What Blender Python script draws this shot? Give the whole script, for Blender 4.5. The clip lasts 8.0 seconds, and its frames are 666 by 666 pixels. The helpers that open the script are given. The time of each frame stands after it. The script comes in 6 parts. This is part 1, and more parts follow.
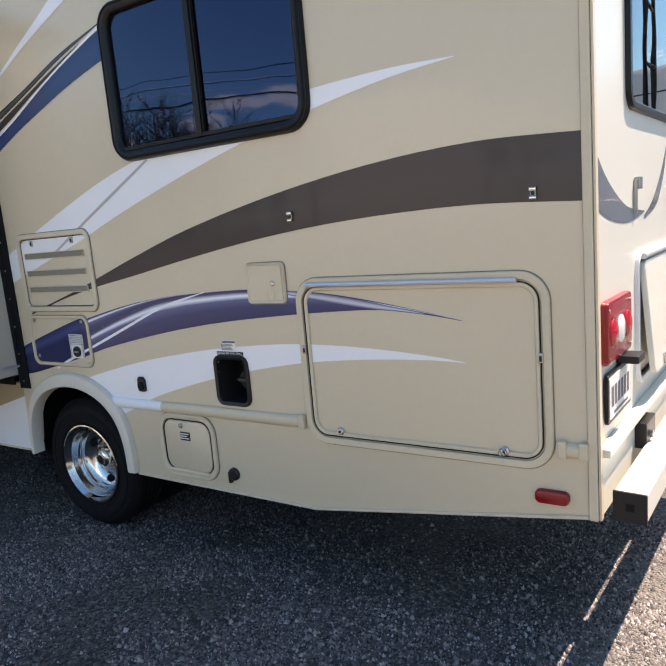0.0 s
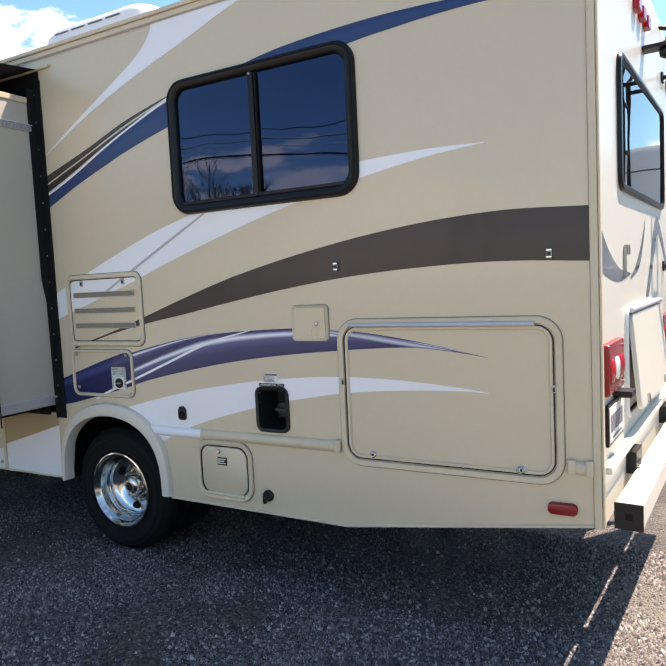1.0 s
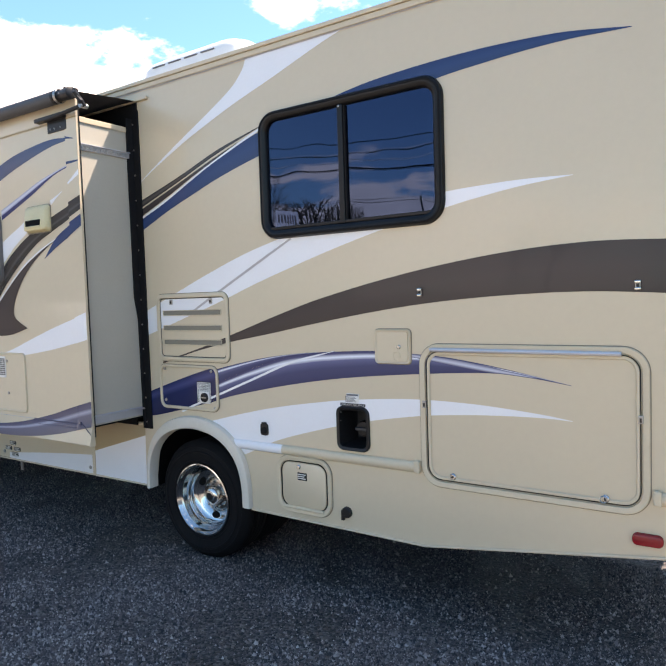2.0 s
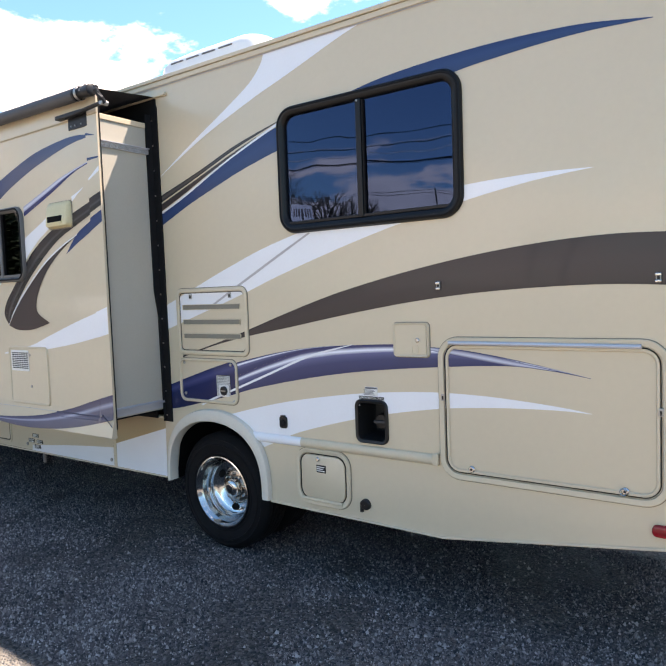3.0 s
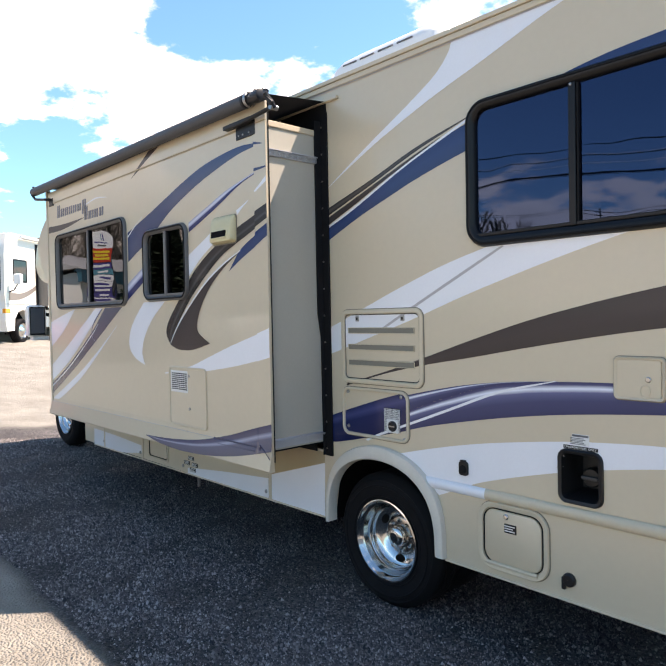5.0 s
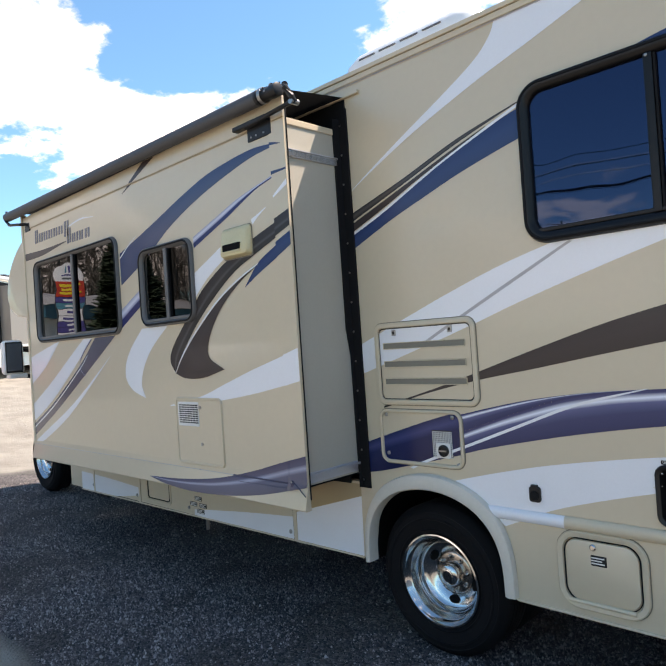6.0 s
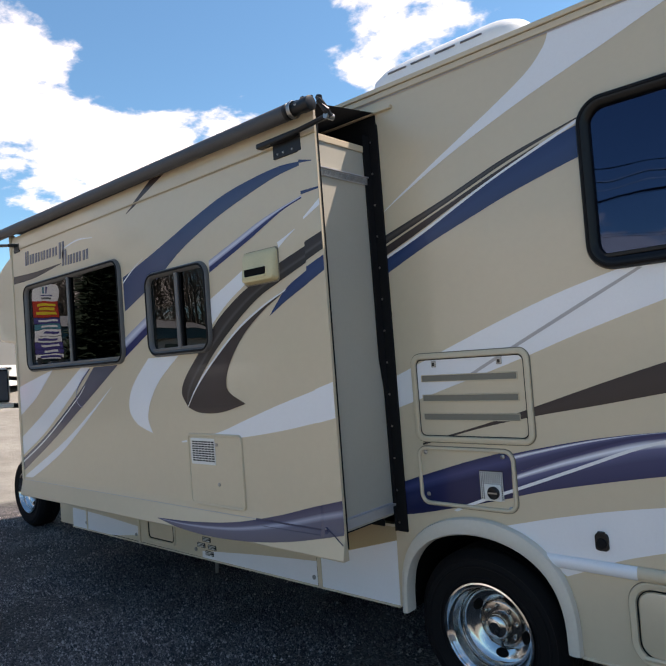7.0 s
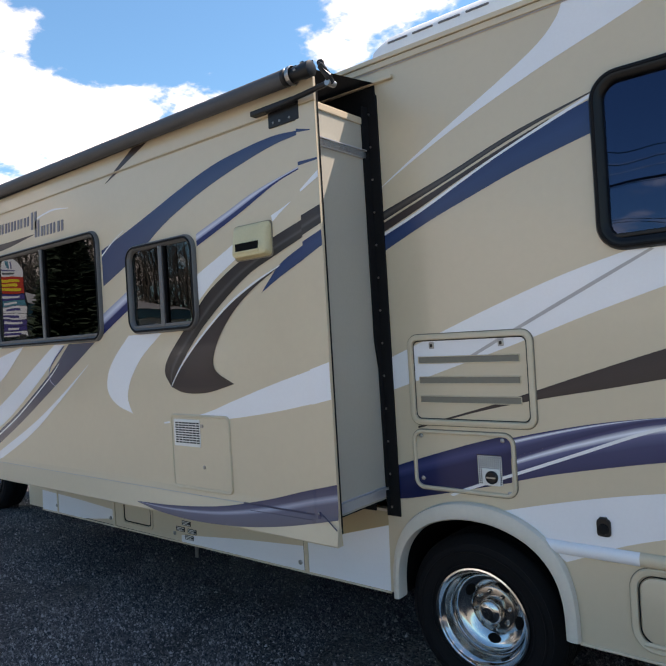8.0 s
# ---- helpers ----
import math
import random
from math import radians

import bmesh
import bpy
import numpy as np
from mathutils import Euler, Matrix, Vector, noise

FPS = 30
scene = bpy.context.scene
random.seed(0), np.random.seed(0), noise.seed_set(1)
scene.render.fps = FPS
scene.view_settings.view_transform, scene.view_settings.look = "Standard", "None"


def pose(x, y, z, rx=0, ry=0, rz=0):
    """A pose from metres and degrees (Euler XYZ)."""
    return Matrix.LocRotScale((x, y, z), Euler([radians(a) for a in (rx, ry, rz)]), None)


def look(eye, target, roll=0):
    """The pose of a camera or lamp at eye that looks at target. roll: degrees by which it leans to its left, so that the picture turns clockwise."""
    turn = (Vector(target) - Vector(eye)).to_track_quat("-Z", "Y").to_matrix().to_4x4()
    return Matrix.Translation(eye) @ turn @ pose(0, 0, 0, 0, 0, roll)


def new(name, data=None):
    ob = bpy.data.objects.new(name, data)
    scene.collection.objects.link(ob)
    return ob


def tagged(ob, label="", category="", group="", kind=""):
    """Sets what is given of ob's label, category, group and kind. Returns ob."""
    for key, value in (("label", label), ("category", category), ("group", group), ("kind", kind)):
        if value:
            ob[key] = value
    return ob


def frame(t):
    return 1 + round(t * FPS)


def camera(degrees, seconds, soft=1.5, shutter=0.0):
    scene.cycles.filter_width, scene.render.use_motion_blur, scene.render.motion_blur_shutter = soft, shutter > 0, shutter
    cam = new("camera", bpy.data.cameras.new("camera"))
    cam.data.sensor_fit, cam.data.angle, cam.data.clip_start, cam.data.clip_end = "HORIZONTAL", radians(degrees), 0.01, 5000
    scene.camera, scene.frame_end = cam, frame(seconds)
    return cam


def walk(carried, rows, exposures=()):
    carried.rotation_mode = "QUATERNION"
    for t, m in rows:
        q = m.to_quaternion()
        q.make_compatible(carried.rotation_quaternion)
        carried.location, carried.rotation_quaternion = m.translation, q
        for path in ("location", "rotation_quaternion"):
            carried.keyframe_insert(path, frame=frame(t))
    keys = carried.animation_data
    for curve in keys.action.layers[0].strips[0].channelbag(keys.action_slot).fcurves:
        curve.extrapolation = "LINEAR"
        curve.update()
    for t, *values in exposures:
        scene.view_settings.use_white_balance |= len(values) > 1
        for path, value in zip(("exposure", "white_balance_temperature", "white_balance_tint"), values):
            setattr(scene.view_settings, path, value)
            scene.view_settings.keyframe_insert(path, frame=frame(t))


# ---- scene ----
cam = camera(54.2, 8.0)
PATH = [
    (0, (3.064, -2.116, 1.576), (1.999, -0.456, 1.243), -5.0),
    (0.2, (3.052, -2.254, 1.575), (2.004, -0.581, 1.251), -2.8),
    (0.5, (3.006, -2.43, 1.556), (2.065, -0.674, 1.387), -2.5),
    (0.7, (3.002, -2.513, 1.609), (2.06, -0.76, 1.406), -4.8),
    (1, (2.987, -2.631, 1.545), (2.018, -0.889, 1.388), -2.8),
    (1.2, (2.954, -2.685, 1.58), (1.941, -0.967, 1.438), -2.5),
    (1.5, (2.955, -2.724, 1.597), (1.903, -1.028, 1.476), -2.8),
    (1.7, (2.931, -2.753, 1.607), (1.842, -1.079, 1.498), -2.1),
    (3, (2.923, -2.814, 1.609), (1.772, -1.184, 1.479), -2.1),
    (3.5, (2.906, -2.833, 1.612), (1.726, -1.223, 1.479), -2.0),
    (3.7, (2.889, -2.817, 1.6), (1.693, -1.219, 1.466), -1.8),
    (4, (2.842, -2.777, 1.615), (1.589, -1.228, 1.439), -1.5),
    (4.2, (2.783, -2.706, 1.576), (1.48, -1.198, 1.404), -1.6),
    (4.5, (2.671, -2.618, 1.584), (1.34, -1.128, 1.485), -1.3),
    (4.7, (2.627, -2.55, 1.599), (1.201, -1.149, 1.55), -1.3),
    (5, (2.461, -2.56, 1.617), (0.984, -1.213, 1.567), -1.1),
    (5.2, (2.362, -2.573, 1.625), (0.891, -1.219, 1.568), -2.2),
    (6.3, (1.825, -2.518, 1.575), (0.429, -1.087, 1.628), -3.8),
    (6.5, (1.765, -2.482, 1.622), (0.323, -1.101, 1.733), -5.0),
    (6.7, (1.685, -2.514, 1.657), (0.232, -1.145, 1.767), -5.3),
    (7, (1.565, -2.57, 1.679), (0.224, -1.087, 1.748), -4.3),
    (7.2, (1.483, -2.597, 1.668), (0.194, -1.069, 1.733), -4.7),
    (7.5, (1.383, -2.636, 1.688), (0.21, -1.017, 1.719), -4.6),
    (7.7, (1.409, -2.601, 1.698), (0.219, -0.994, 1.697), -3.4),
    (8, (1.388, -2.574, 1.67), (0.123, -1.025, 1.681), -3.4),
]
walk(cam, [(t, look(eye, target, roll)) for t, eye, target, roll in PATH],
     exposures=[(0, 1.39, 8530, 24), (1.0, 1.4, 8430, 23), (1.5, 1.61, 8430, 23), (3.0, 1.67, 8330, 23), (4.0, 1.64, 8280, 23), (4.5, 1.67, 8330, 23), (5.0, 1.45, 8280, 22), (6.3, 1.29, 8230, 20), (6.7, 1.17, 8180, 20), (7.0, 0.79, 7980, 20), (7.5, 0.82, 7980, 20), (8.0, 0.99, 7980, 20)])

# ---- light and exposure ----
SUN_DIR = Vector((0.30, 0.489, 1.0)).normalized()
sun_data = bpy.data.lights.new("sun", "SUN")
sun_data.energy, sun_data.angle, sun_data.color = 4.5, radians(0.55), (1.0, 1.0, 0.99)
sun = new("sun", sun_data)
sun.matrix_world = look(SUN_DIR * 60, (0, 0, 0))

world = bpy.data.worlds.new("sky")
scene.world = world
world.use_nodes = True
wn, wl = world.node_tree.nodes, world.node_tree.links
wn.clear()


def wmath(op, a, b=None, clamp=False):
    n = wn.new("ShaderNodeMath")
    n.operation, n.use_clamp = op, clamp
    for i, v in enumerate((a, b)):
        if v is None:
            continue
        if isinstance(v, (int, float)):
            n.inputs[i].default_value = v
        else:
            wl.new(v, n.inputs[i])
    return n.outputs[0]


sky = wn.new("ShaderNodeTexSky")
sky.sky_type, sky.sun_disc = "NISHITA", False
sky.sun_elevation = math.asin(SUN_DIR.z)
sky.sun_rotation = math.atan2(SUN_DIR.x, SUN_DIR.y)
sky.air_density, sky.dust_density, sky.ozone_density = 1.0, 0.3, 1.3
coord = wn.new("ShaderNodeTexCoord")
split = wn.new("ShaderNodeSeparateXYZ")
wl.new(coord.outputs["Generated"], split.inputs[0])
up = wmath("ADD", wmath("MAXIMUM", split.outputs[2], 0.0), 0.22)
flat = wn.new("ShaderNodeCombineXYZ")
wl.new(wmath("DIVIDE", split.outputs[0], up), flat.inputs[0])
wl.new(wmath("DIVIDE", split.outputs[1], up), flat.inputs[1])
puffs = wn.new("ShaderNodeTexNoise")
puffs.inputs["Scale"].default_value, puffs.inputs["Detail"].default_value = 3.4, 10.0
puffs.inputs["Roughness"].default_value = 0.58
wl.new(flat.outputs[0], puffs.inputs["Vector"])
# broad cloud banks: direction, angular reach, density
BANKS = [((-0.86, 0.22, 0.45), 0.985, 0.12), ((-0.86, 0.36, 0.34), 0.985, 0.13), ((-0.82, 0.48, 0.27), 0.988, 0.16), ((-0.89, 0.38, 0.235), 0.996, -0.14), ((-0.72, 0.61, 0.33), 0.996, 0.06), ((-0.80, 0.50, 0.33), 0.997, 0.10), ((-0.94, -0.33, 0.08), 0.985, 0.26), ((-0.89, -0.44, 0.08), 0.985, 0.22),
         ((-0.52, 0.72, 0.46), 0.992, 0.16), ((-0.66, 0.57, 0.49), 0.988, -0.16), ((-0.76, 0.51, 0.405), 0.9955, -0.20), ((-0.77, 0.46, 0.45), 0.995, -0.14),
         ((-0.68, -0.71, 0.13), 0.988, 0.12), ((-0.55, -0.82, 0.13), 0.990, 0.16), ((-0.44, -0.89, 0.13), 0.990, 0.17), ((-0.30, -0.94, 0.10), 0.988, 0.13), ((-0.20, -0.97, 0.08), 0.985, 0.10),
         ((-0.65, -0.66, 0.38), 0.97, -0.25), ((-0.45, -0.80, 0.38), 0.97, -0.22), ((-0.22, -0.86, 0.42), 0.95, -0.25)]
cover = puffs.outputs["Fac"]
for way, reach, weight in BANKS:
    dot = wn.new("ShaderNodeVectorMath")
    dot.operation = "DOT_PRODUCT"
    dot.inputs[1].default_value = Vector(way).normalized()
    wl.new(coord.outputs["Generated"], dot.inputs[0])
    ramp = wn.new("ShaderNodeMapRange")
    ramp.interpolation_type = "SMOOTHSTEP"
    ramp.inputs["From Min"].default_value, ramp.inputs["From Max"].default_value = reach - (1 - reach) * 0.8, 1.0
    ramp.inputs["To Max"].default_value = weight
    wl.new(dot.outputs["Value"], ramp.inputs["Value"])
    cover = wmath("ADD", cover, ramp.outputs[0])
edge = wn.new("ShaderNodeMapRange")
edge.interpolation_type = "SMOOTHSTEP"
edge.inputs["From Min"].default_value, edge.inputs["From Max"].default_value = 0.56, 0.68
wl.new(cover, edge.inputs["Value"])
shade = wn.new("ShaderNodeMix")
shade.data_type = "RGBA"
shade.inputs["A"].default_value, shade.inputs["B"].default_value = (11, 11, 11.3, 1), (7.2, 7.4, 8.0, 1)
core = wn.new("ShaderNodeMapRange")
core.inputs["From Min"].default_value, core.inputs["From Max"].default_value = 0.7, 1.0
wl.new(cover, core.inputs["Value"])
wl.new(core.outputs[0], shade.inputs["Factor"])
blend = wn.new("ShaderNodeMix")
blend.data_type = "RGBA"
wl.new(edge.outputs[0], blend.inputs["Factor"])
tint = wn.new("ShaderNodeMix")
tint.data_type, tint.blend_type = "RGBA", "MULTIPLY"
tint.inputs["Factor"].default_value = 1.0
tint.inputs["B"].default_value = (0.66, 1.16, 1.38, 1)
wl.new(sky.outputs[0], tint.inputs["A"])
wl.new(tint.outputs["Result"], blend.inputs["A"])
wl.new(shade.outputs["Result"], blend.inputs["B"])
back = wn.new("ShaderNodeBackground")
back.inputs["Strength"].default_value = 0.09
wl.new(blend.outputs["Result"], back.inputs["Color"])
wl.new(back.outputs[0], wn.new("ShaderNodeOutputWorld").inputs[0])


# ---- materials ----
def node_mat(name):
    m = bpy.data.materials.new(name)
    m.use_nodes = True
    nt = m.node_tree
    return m, nt, nt.nodes["Principled BSDF"]


def surface(name, col, rough=0.5, metal=0.0, vary=0.06, scale=6.0, fine=90.0, bump=0.0, coat=0.0, dirt=0.0, ior=1.5):
    """A plain surface with uneven tone at two scales, uneven gloss and fine relief."""
    m, nt, b = node_mat(name)
    n, l = nt.nodes, nt.links
    tc = n.new("ShaderNodeTexCoord")
    big = n.new("ShaderNodeTexNoise")
    big.inputs["Scale"].default_value, big.inputs["Detail"].default_value = scale, 5
    small = n.new("ShaderNodeTexNoise")
    small.inputs["Scale"].default_value, small.inputs["Detail"].default_value = fine, 3
    for t in (big, small):
        l.new(tc.outputs["Object"], t.inputs["Vector"])
    add = n.new("ShaderNodeMath")
    add.operation = "ADD"
    l.new(big.outputs["Fac"], add.inputs[0])
    l.new(small.outputs["Fac"], add.inputs[1])
    mr = n.new("ShaderNodeMapRange")
    mr.inputs["From Min"].default_value, mr.inputs["From Max"].default_value = 0.6, 1.4
    mr.inputs["To Min"].default_value, mr.inputs["To Max"].default_value = 1 - vary, 1 + vary
    l.new(add.outputs[0], mr.inputs["Value"])
    mul = n.new("ShaderNodeMix")
    mul.data_type, mul.blend_type = "RGBA", "MULTIPLY"
    mul.inputs["Factor"].default_value = 1.0
    mul.inputs["A"].default_value = (*col, 1)
    l.new(mr.outputs[0], mul.inputs["B"])
    out = mul.outputs["Result"]
    if dirt:
        spots = n.new("ShaderNodeTexNoise")
        spots.inputs["Scale"].default_value, spots.inputs["Detail"].default_value = 2.2, 8
        l.new(tc.outputs["Object"], spots.inputs["Vector"])
        sr = n.new("ShaderNodeMapRange")
        sr.inputs["From Min"].default_value, sr.inputs["From Max"].default_value = 0.55, 0.8
        sr.inputs["To Max"].default_value = dirt
        l.new(spots.outputs["Fac"], sr.inputs["Value"])
        mx = n.new("ShaderNodeMix")
        mx.data_type = "RGBA"
        l.new(sr.outputs[0], mx.inputs["Factor"])
        l.new(out, mx.inputs["A"])
        mx.inputs["B"].default_value = (0.16, 0.14, 0.11, 1)
        out = mx.outputs["Result"]
    l.new(out, b.inputs["Base Color"])
    rr = n.new("ShaderNodeMapRange")
    rr.inputs["To Min"].default_value, rr.inputs["To Max"].default_value = max(0.02, rough * 0.8), min(1, rough * 1.2)
    l.new(big.outputs["Fac"], rr.inputs["Value"])
    l.new(rr.outputs[0], b.inputs["Roughness"])
    b.inputs["Metallic"].default_value = metal
    b.inputs["Coat Weight"].default_value, b.inputs["Coat Roughness"].default_value = coat, 0.05
    b.inputs["IOR"].default_value = ior
    if bump:
        bp = n.new("ShaderNodeBump")
        bp.inputs["Strength"].default_value, bp.inputs["Distance"].default_value = bump, 0.004
        l.new(add.outputs[0], bp.inputs["Height"])
        l.new(bp.outputs[0], b.inputs["Normal"])
    return m


def vinyl(name, stops, rough=0.25, coat=0.12):
    """Printed graphic: colours run across the band from its top edge (0) to its bottom edge (1)."""
    m, nt, b = node_mat(name)
    n, l = nt.nodes, nt.links
    uv = n.new("ShaderNodeUVMap")
    sx = n.new("ShaderNodeSeparateXYZ")
    l.new(uv.outputs[0], sx.inputs[0])
    cr = n.new("ShaderNodeValToRGB")
    e = cr.color_ramp.elements
    while len(e) < len(stops):
        e.new(0.5)
    for el, (p, c) in zip(e, stops):
        el.position, el.color = p, (*c, 1)
    nz = n.new("ShaderNodeTexNoise")
    nz.inputs["Scale"].default_value = 9
    tc = n.new("ShaderNodeTexCoord")
    l.new(tc.outputs["Object"], nz.inputs["Vector"])
    wob = n.new("ShaderNodeMath")
    wob.operation = "MULTIPLY_ADD"
    wob.inputs[1].default_value = 0.03
    l.new(nz.outputs["Fac"], wob.inputs[0])
    l.new(sx.outputs[1], wob.inputs[2])
    l.new(wob.outputs[0], cr.inputs[0])
    l.new(cr.outputs[0], b.inputs["Base Color"])
    b.inputs["Roughness"].default_value = rough
    b.inputs["Coat Weight"].default_value, b.inputs["Coat Roughness"].default_value = coat, 0.04
    b.inputs["Specular IOR Level"].default_value = 0.3
    return m


def glass(name, tint, ior=1.5, mirror_tint=(1, 1, 1)):
    m, nt, b = node_mat(name)
    b.inputs["Base Color"].default_value = (*tint, 1)
    b.inputs["Roughness"].default_value = 0.0
    b.inputs["IOR"].default_value = ior
    b.inputs["Transmission Weight"].default_value = 1.0
    b.inputs["Specular Tint"].default_value = (*mirror_tint, 1)
    n, l = nt.nodes, nt.links
    nz = n.new("ShaderNodeTexNoise")
    nz.inputs["Scale"].default_value, nz.inputs["Detail"].default_value = 3.2, 1.0
    tc = n.new("ShaderNodeTexCoord")
    l.new(tc.outputs["Object"], nz.inputs["Vector"])
    bp = n.new("ShaderNodeBump")
    bp.inputs["Strength"].default_value, bp.inputs["Distance"].default_value = 0.25, 0.005
    l.new(nz.outputs["Fac"], bp.inputs["Height"])
    l.new(bp.outputs[0], b.inputs["Normal"])
    return m


M_BODY = surface("champagne_gelcoat", (0.60, 0.50, 0.36), 0.3, vary=0.025, scale=1.5, fine=30, coat=0.35, dirt=0.03)
M_TRIM = surface("champagne_trim", (0.60, 0.50, 0.36), 0.38, vary=0.04, fine=60, dirt=0.05)
M_ARCH = surface("pale_arch_plastic", (0.62, 0.57, 0.49), 0.4, vary=0.05, fine=60, dirt=0.08)
M_REAR = surface("ivory_gelcoat", (0.64, 0.63, 0.55), 0.35, vary=0.02, scale=1.5, coat=0.12)
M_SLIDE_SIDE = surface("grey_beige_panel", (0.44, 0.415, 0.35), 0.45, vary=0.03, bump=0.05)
M_WHITE = surface("white_vinyl", (0.80, 0.80, 0.82), 0.25, vary=0.02, coat=0.3)
M_WHITE_PAINT = surface("white_paint", (0.78, 0.78, 0.76), 0.3, vary=0.03, coat=0.3, dirt=0.04)
M_TAN = surface("tan_vinyl", (0.40, 0.30, 0.17), 0.3, vary=0.03)
M_GREYLINE = surface("grey_vinyl", (0.42, 0.40, 0.40), 0.3, vary=0.03)
M_BLUE = vinyl("blue_vinyl", [(0, (0.014, 0.036, 0.115)), (0.5, (0.022, 0.052, 0.145)), (1, (0.024, 0.050, 0.125))])
M_SLATEBLUE = vinyl("slate_blue_vinyl", [(0, (0.030, 0.050, 0.125)), (0.6, (0.045, 0.066, 0.140)), (1, (0.055, 0.072, 0.135))])
M_BROWN = vinyl("brown_vinyl", [(0, (0.034, 0.025, 0.026)), (0.5, (0.044, 0.031, 0.031)), (1, (0.040, 0.028, 0.026))], 0.3, 0.12)
M_DARKBAND = vinyl("dark_band_vinyl", [(0, (0.018, 0.018, 0.022)), (0.5, (0.085, 0.072, 0.066)), (1, (0.022, 0.018, 0.018))])
M_SICKLE = vinyl("sickle_vinyl", [(0, (0.030, 0.023, 0.023)), (0.45, (0.036, 0.028, 0.027)), (0.60, (0.075, 0.068, 0.066)), (0.72, (0.030, 0.025, 0.024)), (1, (0.030, 0.025, 0.022))])
M_PURPLE = vinyl("violet_vinyl", [(0, (0.030, 0.032, 0.10)), (0.10, (0.06, 0.065, 0.16)), (0.22, (0.84, 0.85, 0.92)), (0.34, (0.11, 0.12, 0.24)), (0.6, (0.042, 0.052, 0.135)), (1, (0.028, 0.035, 0.105))])
M_PURPLE_S = vinyl("violet_vinyl_slide", [(0, (0.050, 0.050, 0.10)), (0.26, (0.085, 0.085, 0.145)), (0.38, (0.34, 0.35, 0.44)), (0.52, (0.115, 0.112, 0.165)), (1, (0.105, 0.098, 0.130))])
M_NAVY = vinyl("navy_vinyl", [(0, (0.007, 0.015, 0.075)), (0.22, (0.040, 0.055, 0.17)), (0.4, (0.007, 0.015, 0.080)), (1, (0.006, 0.012, 0.060))])
M_SILVERBLUE = vinyl("silver_blue_vinyl", [(0, (0.30, 0.31, 0.42)), (0.3, (0.60, 0.61, 0.70)), (0.5, (0.30, 0.31, 0.45)), (0.6, (0.018, 0.024, 0.10)), (1, (0.022, 0.028, 0.11))])
M_SLASH = surface("slate_violet_vinyl", (0.070, 0.076, 0.112), 0.25, vary=0.05, coat=0.3)
M_SLATE = surface("slate_vinyl", (0.095, 0.105, 0.125), 0.25, vary=0.05, coat=0.3)
M_BLACK_FRAME = surface("black_anodised_frame", (0.006, 0.006, 0.007), 0.30, vary=0.15, ior=1.32)
M_GREY_FRAME = surface("dark_grey_frame", (0.045, 0.046, 0.05), 0.4, vary=0.1, ior=1.4)
M_RUBBER = surface("black_rubber", (0.009, 0.009, 0.010), 0.65, vary=0.2, bump=0.15, ior=1.25)
M_BLACK_PLASTIC = surface("black_plastic", (0.009, 0.009, 0.010), 0.4, vary=0.15, ior=1.4)
M_TYRE = surface("tyre_rubber", (0.007, 0.007, 0.008), 0.75, vary=0.25, scale=14, fine=160, bump=0.25, dirt=0.04, ior=1.25)
M_CHROME = surface("polished_steel", (0.52, 0.52, 0.51), 0.12, metal=1.0, vary=0.08, scale=14, bump=0.03)
M_DISC = surface("brushed_steel", (0.60, 0.60, 0.59), 0.14, metal=1.0, vary=0.08, scale=14, bump=0.03)
M_FLANGE = surface("worn_flange_steel", (0.36, 0.33, 0.30), 0.22, metal=1.0, vary=0.2, scale=20)
M_DULL = surface("dull_metal", (0.36, 0.35, 0.34), 0.35, metal=1.0, vary=0.08)
M_ALU = surface("grey_aluminium", (0.55, 0.56, 0.60), 0.35, metal=0.6, vary=0.05)
M_FABRIC = surface("black_awning_fabric", (0.018, 0.018, 0.019), 0.8, vary=0.2, fine=300, bump=0.2)
M_ROLLER = surface("grey_roller_fabric", (0.06, 0.06, 0.065), 0.55, vary=0.2, fine=200, bump=0.15)
M_CREAM = surface("aged_cream_plastic", (0.60, 0.52, 0.31), 0.4, vary=0.06)
M_RED = surface("red_lens", (0.40, 0.006, 0.018), 0.18, vary=0.15, coat=0.12, ior=1.4)
M_RED_DARK = surface("dark_red_lens", (0.25, 0.006, 0.012), 0.2, vary=0.2, coat=0.12, ior=1.4)
M_CLEAR = surface("clear_lens", (0.75, 0.78, 0.76), 0.08, vary=0.08, coat=0.8)
# near-black that stands in for the dark of unlit rooms and openings
M_UNLIT = surface("unlit_black", (0.006, 0.006, 0.006), 0.9, vary=0.2, ior=1.2)
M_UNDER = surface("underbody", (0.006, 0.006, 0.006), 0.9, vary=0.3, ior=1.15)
# blue specular tint deepens the sky mirrored in these panes
M_GLASS = glass("tinted_glass", (0.008, 0.010, 0.016), 1.8, (0.32, 0.47, 0.86))
M_GLASS_CLEAR = glass("clear_tinted_glass", (0.012, 0.014, 0.012), 1.62)
M_PRINT = surface("print_grey", (0.12, 0.12, 0.13), 0.6, vary=0.1)
M_TEXTGREY = surface("lettering_grey", (0.13, 0.13, 0.17), 0.3, vary=0.05)
M_LABEL = surface("paper_label", (0.72, 0.71, 0.68), 0.5, vary=0.05)


